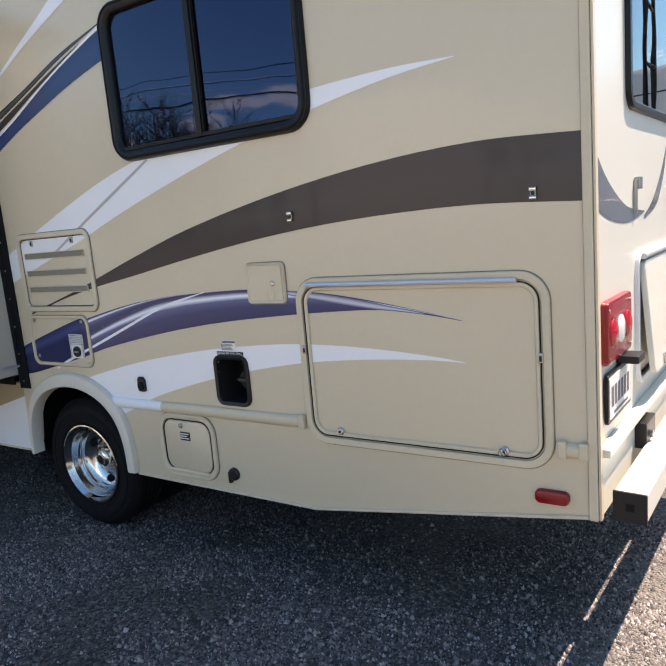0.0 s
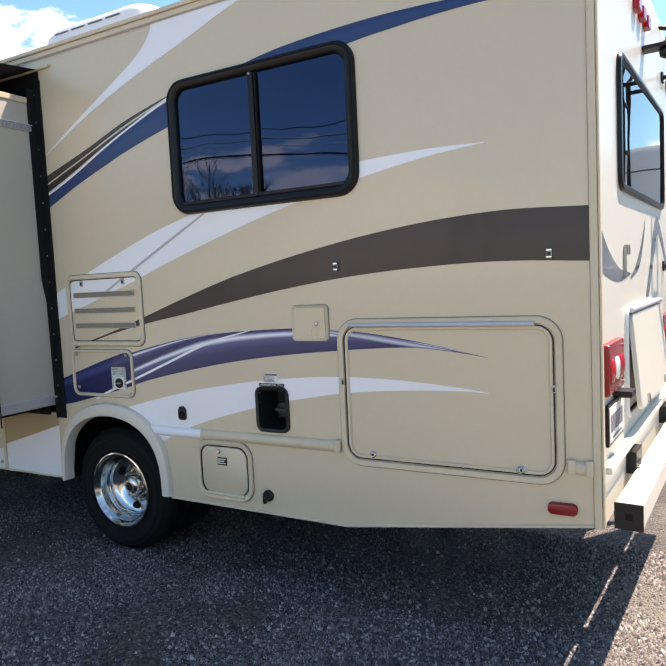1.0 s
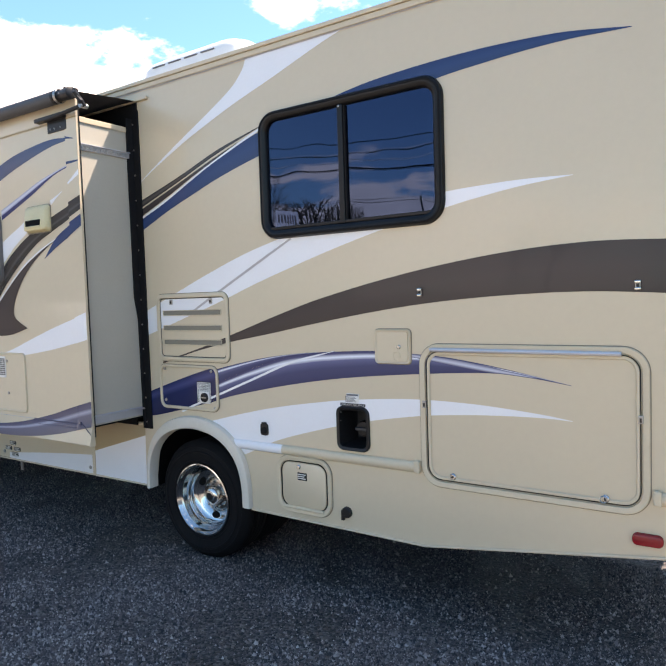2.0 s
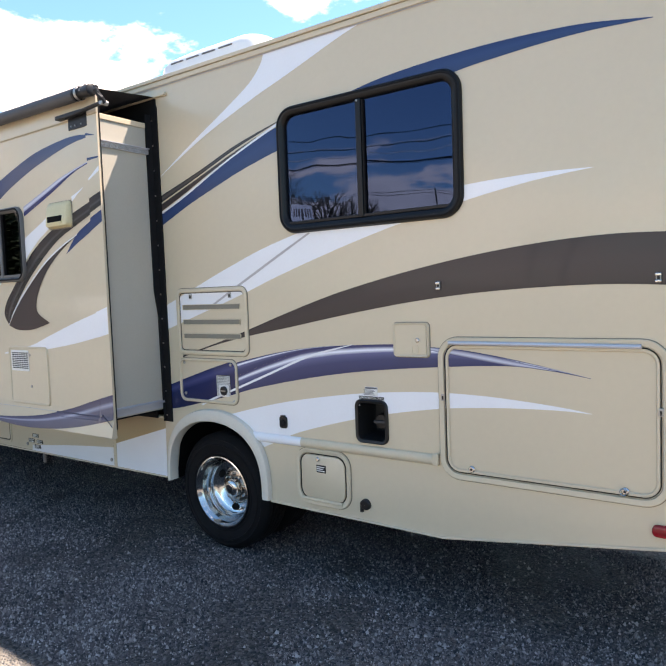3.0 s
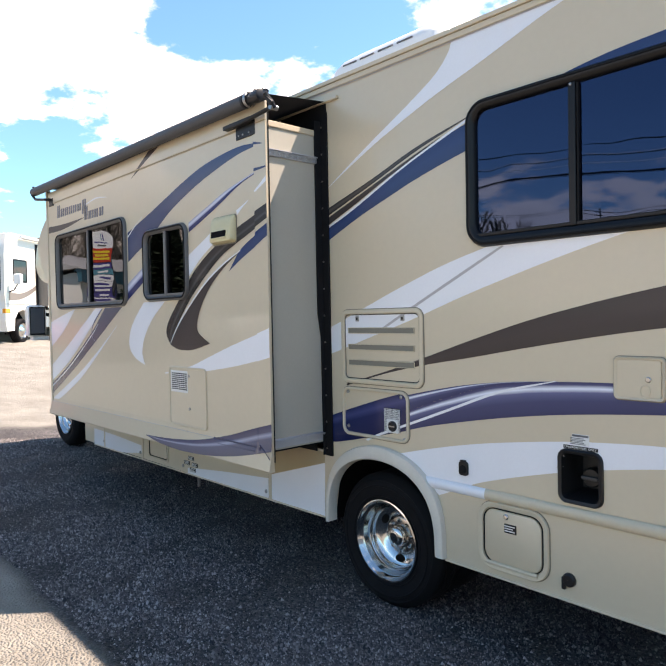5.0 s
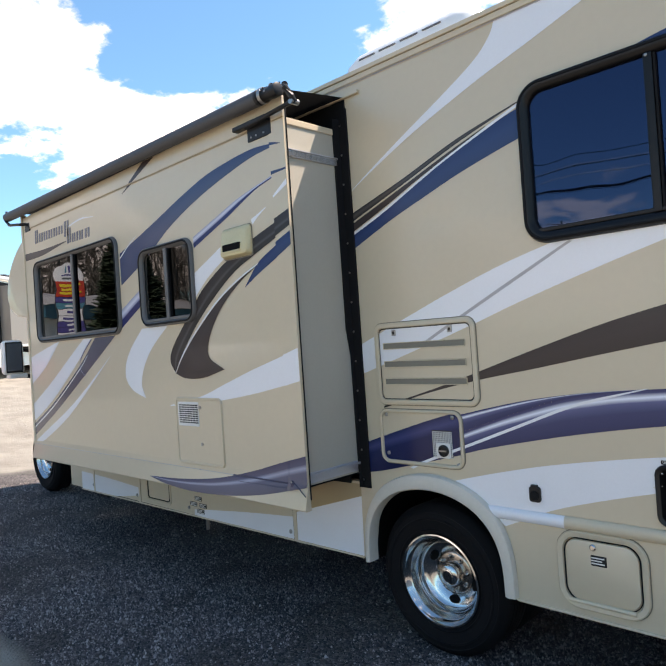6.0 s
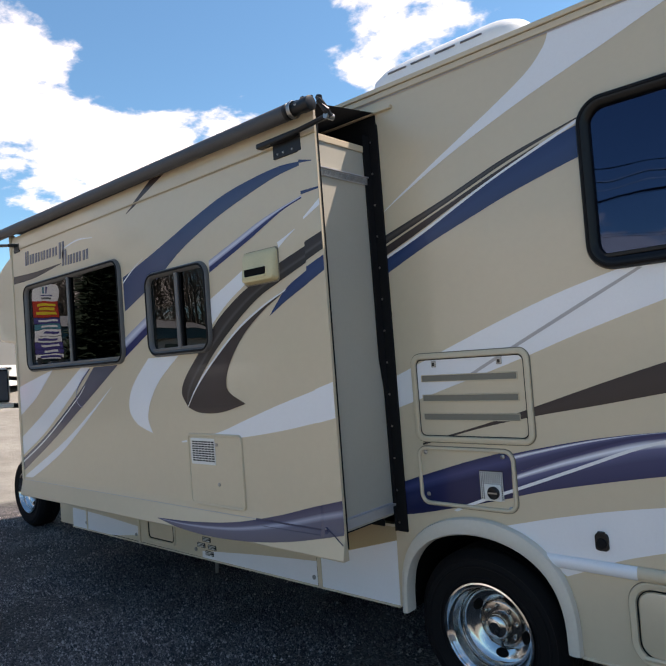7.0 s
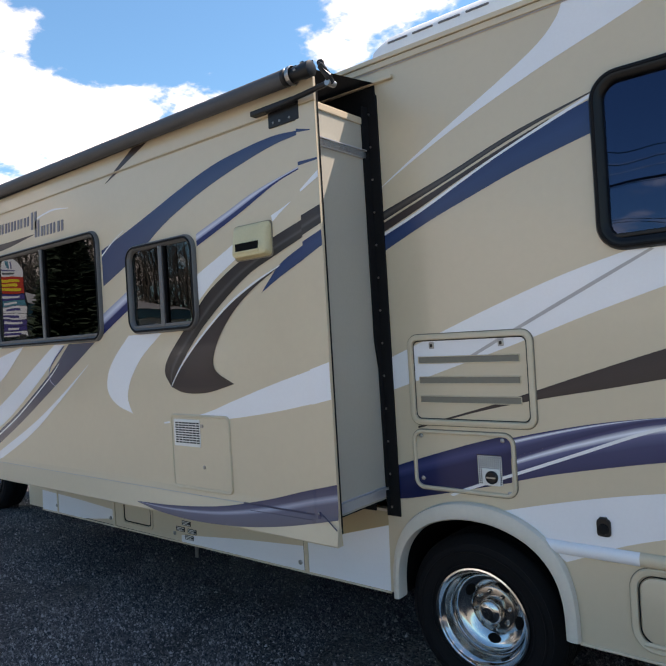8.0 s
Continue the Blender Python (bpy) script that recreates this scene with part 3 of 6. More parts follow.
graphic("graphic", [(1.43, 1.325), (1.68, 1.306), (1.874, 1.275), (2.0, 1.250), (2.10, 1.230)], [(1.43, 1.318), (1.68, 1.276), (1.874, 1.247), (2.0, 1.237), (2.10, 1.2275)], M_SILVER_TIP, rv, y=-0.0024, n=30, across=4, label="silver highlight on the violet arc")
graphic("graphic", [(0.2137, 1.200), (0.406, 1.243), (0.596, 1.279), (0.817, 1.307), (1.064, 1.324)], [(0.212, 1.115), (0.464, 1.205), (0.720, 1.280), (0.900, 1.308), (1.064, 1.322)], M_PURPLE, rv, n=40, y=-0.0022, label="violet spur graphic")
graphic("graphic", [(-0.3804, 1.0349), (-0.2513, 1.078), (0.0126, 1.1603), (0.2137, 1.2149)], [(-0.384, 0.8792), (-0.2684, 0.8984), (0.0083, 0.9626), (0.2095, 1.0123)], M_NAVY, rv, n=30, label="navy end of the violet arc")
graphic("graphic", [(-0.0912, 0.930), (0.001, 0.972), (0.236, 1.060), (0.490, 1.157), (0.725, 1.247), (0.860, 1.285), (1.058, 1.326)], [(-0.0723, 0.925), (0.001, 0.958), (0.236, 1.046), (0.490, 1.143), (0.725, 1.234), (0.860, 1.274), (1.058, 1.323)], M_WHITE, rv, y=-0.003, n=40, across=1, label="thin silver line")
graphic("graphic", [(0.160, 0.888), (0.372, 0.942), (0.600, 0.993), (0.815, 1.031), (1.088, 1.070), (1.336, 1.093), (1.545, 1.103), (1.772, 1.100), (1.962, 1.088), (2.137, 1.071), (2.246, 1.055)],
        [(0.420, 0.715), (0.536, 0.764), (0.650, 0.815), (0.825, 0.870), (1.063, 0.933), (1.270, 0.978), (1.541, 1.023), (1.770, 1.045), (1.962, 1.055), (2.136, 1.058), (2.246, 1.053)], M_WHITE, rv, holes=HW, n=110, label="lower white arc graphic")
graphic("graphic", [(-0.9728, 0.5875), (-0.4373, 0.7447)], [(-0.9775, 0.4088), (-0.445, 0.4191)], M_WHITE, rv, n=10, across=2, label="white lower skirt panel")
graphic("graphic", [(-0.9668, 0.8141), (-0.4357, 0.8101)], [(-0.9727, 0.5895), (-0.4372, 0.7467)], M_TAN, rv, n=10, across=2, label="tan band above the white skirt")
graphic("graphic", [(-2.061, 0.4592), (-1.5068, 0.5157), (-0.9886, 0.5573)], [(-2.0625, 0.4107), (-1.5098, 0.4107), (-0.9925, 0.411)], M_WHITE, rv, n=20, across=2, label="white wedge on the skirt")
graphic("graphic", [(-3.8669, 0.5634), (-3.3143, 0.5492), (-2.8126, 0.5253)], [(-3.8732, 0.4057), (-3.3197, 0.4078), (-2.8147, 0.4647)], M_WHITE, rv, n=20, across=2, label="white wedge on the skirt")


def side_window(x0, x1, z0, z1, mull, w, y, colour, pane, parent, sill=0.012, r=0.075):
    """Sliding window: outer frame, two sashes with panes, mullion and bottom track."""
    win = part("window", frame_bm(x0, x1, z0, z1, r, [(0, y + 0.02), (0, y - 0.010), (0.006, y - 0.022), (w * 0.5, y - 0.026), (w - 0.006, y - 0.016), (w, y - 0.004), (w, y + 0.03), (0.01, y + 0.03)], seg=8),
               colour, parent, "sliding window in a rounded dark frame", smooth=True)
    part("gasket", frame_bm(x0 + 0.010, x1 - 0.010, z0 + 0.010, z1 - 0.010, r - 0.01, [(0, y - 0.024), (0.004, y - 0.0285), (0.009, y - 0.0285), (0.012, y - 0.024)], seg=8), M_RUBBER, win, smooth=True)
    part("mullion", block(mull - 0.016, mull + 0.016, y - 0.020, y + 0.03, z0 + w - 0.004, z1 - w + 0.004, 0.004), colour, win)
    part("sash_rail", block(x0 + w * 0.9, x1 - w * 0.9, y - 0.017, y + 0.02, z0 + w - 0.004, z0 + w + sill, 0.003), colour, win)
    part("sash_stile", block(mull + 0.017, mull + 0.026, y - 0.014, y + 0.02, z0 + w, z1 - w, 0.002), M_RUBBER, win)
    for a, b, d in ((x0 + w - 0.012, mull, 0.003), (mull, x1 - w + 0.012, 0.0)):
        ob = part("pane", plate(a, b, z0 + w - 0.012, z1 - w + 0.012, 0.03, y + 0.006 + d, y + 0.001 + d, 0.001), pane, win, "tinted glass pane")
    part("screw", lathe([(0.006, 0.0), (0.006, -0.003), (0.0005, -0.005)], 10, centre=(mull - 0.004, y - 0.020, z1 - w - 0.004)), M_DULL, win)
    part("weep_slot", plate(x1 - 0.16, x1 - 0.13, z0 + 0.018, z0 + 0.024, 0.003, y - 0.024, y - 0.0275, 0.001), M_BLACK_PLASTIC, win)
    return win


side_window(0.6150, 1.6980, 1.9260, 2.6050, 1.1480, 0.052, 0.0, M_BLACK_FRAME, M_GLASS, rv, r=0.105)
# black sheet added behind the panes, painted as the unlit room
part("window_room", block(0.15, 2.35, 0.14, 0.16, 1.50, 2.90), M_UNLIT, rv)

M_SEALANT = surface("old_sealant", (0.20, 0.17, 0.125), 0.6, vary=0.15)


def sealant(x0, x1, z0, z1, rad, parent):
    part("sealant", frame_bm(x0 - 0.003, x1 + 0.003, z0 - 0.003, z1 + 0.003, rad + 0.003, [(0, -0.0005), (0.0005, -0.0040), (0.005, -0.0045), (0.006, -0.0005)], seg=8), M_SEALANT, parent)


# louvred refrigerator vent
vent = part("louvre_vent", frame_bm(-0.2670, 0.3370, 1.2400, 1.6550, 0.05, [(0, 0.0), (0.002, -0.010), (0.010, -0.014), (0.024, -0.012), (0.028, -0.004), (0.028, 0.0)], seg=6), M_TRIM, rv, "beige louvred vent cover with three slots", smooth=True)
sealant(-0.2670, 0.3370, 1.2400, 1.6550, 0.05, vent)
part("seam", frame_bm(-0.2400, 0.3100, 1.2670, 1.6280, 0.03, [(0, -0.0032), (0.003, -0.0045), (0.005, -0.0032)]), M_BLACK_PLASTIC, vent)
for z in (1.537, 1.445, 1.358):
    lv = part("louvre", frame_bm(-0.214, 0.277, z - 0.017, z + 0.017, 0.004, [(0, -0.003), (0.001, -0.0065), (0.003, -0.0065), (0.004, -0.003)], seg=2), M_TRIM, vent)
    # slot face lies flush; the shade of the recess is its darker tone
    bm = bmesh.new()
    v = [bm.verts.new(p) for p in ((-0.211, -0.0042, z - 0.014), (0.274, -0.0042, z - 0.014), (0.274, -0.0036, z + 0.014), (-0.211, -0.0036, z + 0.014))]
    bm.faces.new(v)
    part("slot", bm, surface("louvre_slot_shade", (0.20, 0.18, 0.14), 0.6), lv)
for x in (-0.140, 0.196):
    tl = part("turn_latch", plate(x - 0.013, x + 0.013, 1.588, 1.618, 0.003, 0, -0.006), M_DULL, vent)
    part("latch_slot", plate(x - 0.006, x + 0.006, 1.595, 1.610, 0.002, -0.005, -0.0075, 0.001), M_BLACK_PLASTIC, tl)

# water heater hatch
hat = part("heater_hatch", frame_bm(-0.2680, 0.2335, 0.9440, 1.2190, 0.05, [(0, 0.0), (0.002, -0.010), (0.009, -0.013), (0.016, -0.010), (0.018, -0.003), (0.018, 0)], seg=6), M_TRIM, rv, "beige framed water heater hatch with a flue grille", smooth=True)
sealant(-0.2680, 0.2335, 0.9440, 1.2190, 0.05, hat)
for x, z in ((-0.2217, 1.1901), (0.1781, 1.1871), (-0.2212, 0.9945), (0.1985, 0.9642)):
    part("screw", lathe([(0.010, 0), (0.010, -0.004), (0.0005, -0.007)], 12, centre=(x, -0.003, z)), M_DULL, hat)
gr = part("flue_grille", plate(0.0534, 0.1685, 0.995, 1.1225, 0.004, -0.001, -0.0032, 0.0005), M_BLACK_PLASTIC, hat, "square wire mesh with a round flue cap")
bm = bmesh.new()
for i in range(13):
    x = 0.058 + 0.009 * i
    block(x, x + 0.0025, -0.0055, -0.0035, 0.995, 1.118, bm=bm)
for i in range(14):
    z = 0.995 + 0.0093 * i
    block(0.058, 0.169, -0.006, -0.004, z, z + 0.0025, bm=bm)
part("mesh", bm, M_LABEL, gr)
part("flue_plate", plate(0.0778, 0.1598, 0.992, 1.0652, 0.006, -0.004, -0.012), M_LABEL, gr)
part("flue_cap", lathe([(0.028, 0), (0.028, -0.008), (0.022, -0.012), (0.021, -0.006), (0.001, -0.006)], 24, centre=(0.1248, -0.012, 1.029)), M_BLACK_PLASTIC, gr)
part("flue_bar", block(0.1038, 0.1458, -0.026, -0.020, 1.026, 1.032), M_DULL, gr)

# small key hatch
kh = part("key_hatch", frame_bm(1.3069, 1.5044, 1.2699, 1.4399, 0.02, [(0, 0), (0.001, -0.011), (0.004, -0.015), (0.010, -0.012), (0.014, -0.009), (0.014, 0)], seg=5), M_TRIM, rv, "small square beige utility hatch with a lock", smooth=True)
sealant(1.3069, 1.5044, 1.2699, 1.4399, 0.02, kh)
door = part("door", plate(1.3198, 1.4885, 1.282, 1.428, 0.012, 0, -0.0105), M_BODY, kh)
part("lock", lathe([(0.011, 0), (0.011, -0.005), (0.008, -0.007), (0.0005, -0.007)], 16, centre=(1.4425, -0.0105, 1.3537)), M_CHROME, door)
part("cable_flap", frame_bm(1.41, 1.4489, 1.2838, 1.3328, 0.018, [(0, -0.0105), (0.001, -0.013), (0.003, -0.013), (0.004, -0.0105)], seg=4), M_TRIM, door)

# fuel filler recess
fu = part("fuel_filler", frame_bm(1.0634, 1.2604, 0.8133, 1.0443, 0.04, [(0, 0.0), (0.001, -0.010), (0.006, -0.014), (0.018, -0.010), (0.022, 0.0), (0.030, 0.11), (0.045, 0.13)], cap=True, seg=6), M_BLACK_PLASTIC, rv, "black recessed fuel filler cup", smooth=True)
part("fuel_cap", lathe([(0.042, 0.0), (0.042, -0.03), (0.036, -0.04), (0.0005, -0.042)], 28, centre=(1.1681, 0.12, 0.9138)), M_BLACK_PLASTIC, fu, "black screw cap", smooth=True)
part("cap_grip", block(1.1321, 1.2041, 0.062, 0.080, 0.9058, 0.9218, 0.004), M_GREY_FRAME, fu)
lb = part("fuel_notice", plate(1.1259, 1.2008, 1.0624, 1.1095, 0.002, 0, -0.0035, 0.0005), M_LABEL, rv, "small white paper notice")
part("notice_heading", plate(1.1281, 1.1991, 1.0985, 1.1075, 0.001, -0.003, -0.0042, 0.0003), M_PRINT, lb)
for i in range(5):
    part("text_bar", plate(1.119, 1.186 - 0.006 * (i % 3), 1.067 + 0.006 * i, 1.070 + 0.006 * i, 0.0005, -0.003, -0.0040, 0.0002), M_PRINT, lb)
strip = part("fuel_strip", plate(1.0884, 1.2383, 1.0448, 1.0598, 0.002, 0, -0.0035, 0.0005), M_BLACK_PLASTIC, rv, "black strip lettered for unleaded fuel")


def lettering(text, x, z, size, y, material, parent, width=None, rz=0.0, name="lettering"):
    cu = bpy.data.curves.new(name, "FONT")
    cu.body, cu.size, cu.extrude = text, size, 0.0004
    cu.align_x, cu.align_y = "CENTER", "CENTER"
    tmp = bpy.data.objects.new(name, cu)
    scene.collection.objects.link(tmp)
    dg = bpy.context.evaluated_depsgraph_get()
    me = bpy.data.meshes.new_from_object(tmp.evaluated_get(dg))
    bpy.data.objects.remove(tmp)
    if width:
        span = max(v.co.x for v in me.vertices) - min(v.co.x for v in me.vertices)
        for v in me.vertices:
            v.co.x *= width / span
    me.materials.clear()
    me.materials.append(material)
    ob = new(name, me)
    ob.matrix_world = pose(x, y, z, 90, 0, 0)
    ob.parent = parent
    return ob


lettering("UNLEADED FUEL ONLY", 1.1633, 1.0523, 0.013, -0.0042, M_LABEL, strip, 0.138)

# cable inlet, low hose flap
for x, z, w, h in ((0.5741, 0.875, 0.052, 0.068),):
    kn = part("cable_inlet", plate(x - w / 2, x + w / 2, z - h / 2, z + h / 2, 0.014, 0, -0.012), M_BLACK_PLASTIC, rv, "small black cable inlet")
    part("hinge_knuckle", block(x - 0.014, x + 0.014, -0.016, 0, z + h / 2 - 0.004, z + h / 2 + 0.007, 0.003), M_BLACK_PLASTIC, kn)
    part("flap", lathe([(0.021, 0), (0.019, -0.007), (0.008, -0.009), (0.0005, -0.007)], 20, centre=(x, -0.012, z - 0.004)), M_RUBBER, kn, smooth=True)
lf = part("hose_flap", lathe([(0.030, 0), (0.029, -0.012), (0.022, -0.018), (0.0005, -0.018)], 24, centre=(1.1093, 0, 0.4864)), M_BLACK_PLASTIC, rv, "round black hose flap", smooth=True)
part("tab", block(1.0789, 1.0949, -0.016, 0, 0.4432, 0.4967, 0.003), M_BLACK_PLASTIC, lf)

# lower hatch
lh = part("lower_hatch", frame_bm(0.6560, 1.0200, 0.4320, 0.7480, 0.085, [(0, 0), (0.001, -0.012), (0.005, -0.015), (0.024, -0.011), (0.027, -0.004), (0.027, 0)], seg=8), M_TRIM, rv, "rounded beige baggage hatch", smooth=True)
sealant(0.6560, 1.0200, 0.4320, 0.7480, 0.085, lh)
part("seal", frame_bm(0.684, 0.992, 0.4602, 0.7200, 0.062, [(0.001, -0.003), (0.0015, -0.0075), (0.0045, -0.0075), (0.005, -0.003)], seg=8), M_RUBBER, lh)
hd = part("door", plate(0.692, 0.984, 0.4683, 0.7120, 0.055, 0, -0.008, 0.004, 8), M_BODY, lh, smooth=True)
part("lock", lathe([(0.013, 0), (0.013, -0.005), (0.009, -0.009), (0.0005, -0.009)], 18, centre=(0.8091, -0.008, 0.6902)), M_CHROME, hd)
dl = part("label", plate(0.7981, 0.8613, 0.6175, 0.6598, 0.002, -0.007, -0.0095, 0.0005), M_BLACK_PLASTIC, hd, "small black label")
for i in range(3):
    part("text_bar", plate(0.800, 0.853 - 0.010 * (i == 1), 0.625 + 0.011 * i, 0.630 + 0.011 * i, 0.0005, -0.009, -0.0100, 0.0002), M_LABEL, dl)
part("hinge", tube([(0.6998, -0.012, 0.4632), (0.9655, -0.012, 0.4612)], 0.009, 10), M_TRIM, lh)

# belt moulding
for x0, x1, m in ((0.315, 0.700, M_WHITE), (0.700, 1.510, M_TRIM), (2.551, 2.640, M_TRIM)):
    rings = [[(x, -0.018 * max(0, math.cos(a)) - 0.003, 0.773 + 0.027 * math.sin(a)) for a in (-1.57, -1.1, -0.6, -0.2, 0.2, 0.6, 1.1, 1.57)] + [(x, 0, 0.790), (x, 0, 0.77)] for x in (x0, x1)]
    part("belt_moulding", skin(rings, True, True), m, rv, "rounded white belt moulding" if m is M_WHITE else "rounded beige belt moulding", smooth=True)
for x in (1.511, 2.553, 2.620):
    part("belt_cap", block(x, x + 0.030, -0.027, 0, 0.746, 0.808, 0.008), M_TRIM, rv)

# large baggage door
bd = part("baggage_door", frame_bm(1.5470, 2.5420, 0.6930, 1.3710, 0.10, [(0, 0), (0.001, -0.009), (0.004, -0.012), (0.026, -0.010), (0.029, -0.004), (0.029, 0)], seg=10), M_TRIM, rv, "large beige baggage door with rounded corners", smooth=True)
sealant(1.5470, 2.5420, 0.6930, 1.3710, 0.10, bd)
part("seal", frame_bm(1.5765, 2.5125, 0.7227, 1.3415, 0.072, [(0.004, -0.003), (0.0045, -0.0085), (0.0065, -0.0085), (0.007, -0.003)], seg=10), M_RUBBER, bd)
part("door_lip", frame_bm(1.5840, 2.5050, 0.7303, 1.334, 0.064, [(0, -0.0032), (0.002, -0.0075), (0.012, -0.0075), (0.016, -0.0035)], seg=10), M_TRIM, bd, smooth=True)
part("hinge", tube([(1.608, -0.016, 1.3444), (2.440, -0.016, 1.3421)], 0.010, 10), M_ALU, bd, "long piano hinge")
for x, z in ((1.7061, 0.7509), (2.3733, 0.746)):
    lk = part("lock", lathe([(0.016, 0), (0.016, -0.004), (0.011, -0.009), (0.0005, -0.009)], 20, centre=(x, -0.004, z)), M_CHROME, bd)
    part("cylinder", lathe([(0.006, 0), (0.006, -0.003), (0.0005, -0.003)], 12, centre=(x, -0.0132, z)), M_BLACK_PLASTIC, lk)
part("key_ring", tube([(2.367 + 0.012 * math.sin(a), -0.018, 0.745 + 0.014 * math.cos(a)) for a in np.linspace(0, 6.2, 14)], 0.0025, 6), M_CHROME, bd)
for x in (1.570, 2.508):
    st = part("striker", block(x - 0.010, x + 0.010, -0.014, -0.003, 1.066, 1.100, 0.003), M_DULL, bd)
    part("slot", block(x - 0.004, x + 0.004, -0.0155, -0.012, 1.072, 1.090), M_BLACK_PLASTIC, st)
# door holders on the brown arc
for x in (1.559, 2.500):
    hold = part("door_holder", block(x - 0.010, x + 0.010, -0.010, 0, 1.594, 1.634, 0.004), M_DULL, rv, "small chrome door catch")
    part("clip", block(x - 0.012, x + 0.012, -0.017, -0.008, 1.621, 1.633, 0.004), M_CHROME, hold)
    part("clip", block(x - 0.012, x + 0.012, -0.017, -0.008, 1.595, 1.606, 0.004), M_CHROME, hold)
    part("gap", block(x - 0.006, x + 0.006, -0.0125, -0.009, 1.607, 1.620), M_BLACK_PLASTIC, hold)
rf = part("side_reflector", plate(2.473, 2.5871, 0.5788, 0.6271, 0.02, 0, -0.022, 0.008, 6), M_RED_DARK, rv, "red side marker lamp", smooth=True)

# wheel arch flare
bm = bmesh.new()
outer, inner = [], []
for i in range(37):
    a = math.pi * i / 36
    outer.append((0.024 - 0.437 * math.cos(a), 0.408 + 0.500 * math.sin(a) ** 0.65))
    inner.append((0.018 - 0.392 * math.cos(a), 0.414 + 0.418 * math.sin(a) ** 0.66))
cols = []
for (xo, zo), (xi, zi) in zip(outer, inner):
    row = []
    for u, y in ((0.0, 0.0), (0.0, -0.018), (0.08, -0.030), (0.55, -0.040), (0.92, -0.036), (1.0, -0.026), (1.0, 0.03)):
        row.append(bm.verts.new((xo + (xi - xo) * u, y, zo + (zi - zo) * u)))
    cols.append(row)
for a, b in zip(cols, cols[1:]):
    for j in range(len(a) - 1):
        bm.faces.new((a[j], a[j + 1], b[j + 1], b[j]))
part("wheel_arch", bm, M_ARCH, rv, "beige plastic wheel arch flare", smooth=True)
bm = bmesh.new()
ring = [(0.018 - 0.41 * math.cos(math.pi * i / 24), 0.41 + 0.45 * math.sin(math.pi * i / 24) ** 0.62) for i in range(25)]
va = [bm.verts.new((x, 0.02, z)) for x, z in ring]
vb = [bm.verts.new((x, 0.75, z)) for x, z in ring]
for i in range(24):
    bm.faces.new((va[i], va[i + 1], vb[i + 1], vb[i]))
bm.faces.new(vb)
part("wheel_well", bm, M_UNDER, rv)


def tyre_bm(y0, width, R=0.372, rim=0.222):
    w = width
    pr = [(rim - 0.012, 0.03), (rim, 0.010), (rim + 0.012, 0.004), (rim + 0.020, 0.001), (rim + 0.023, -0.004), (rim + 0.028, -0.004), (rim + 0.031, -0.001), (rim + 0.055, -0.006), (R - 0.076, -0.008), (R - 0.073, -0.012), (R - 0.067, -0.012), (R - 0.064, -0.007), (R - 0.044, -0.002), (R - 0.041, -0.005), (R - 0.036, -0.003), (R - 0.030, 0.004), (R - 0.010, 0.022), (R - 0.003, 0.032)]
    n = 5
    tread = []
    for i in range(n):
        a, b = 0.036 + (w - 0.072) * i / n, 0.036 + (w - 0.072) * (i + 1) / n
        tread += [(R, a + 0.004), (R, b - 0.004), (R - 0.009, b - 0.003), (R - 0.009, b + 0.003)]
    pr += tread[:-2]
    pr += [(R - 0.003, w - 0.032), (R - 0.030, w - 0.004), (R - 0.07, w + 0.008), (rim + 0.01, w - 0.004), (rim - 0.012, w - 0.03)]
    return lathe([(r, y0 + y) for r, y in pr], 72)


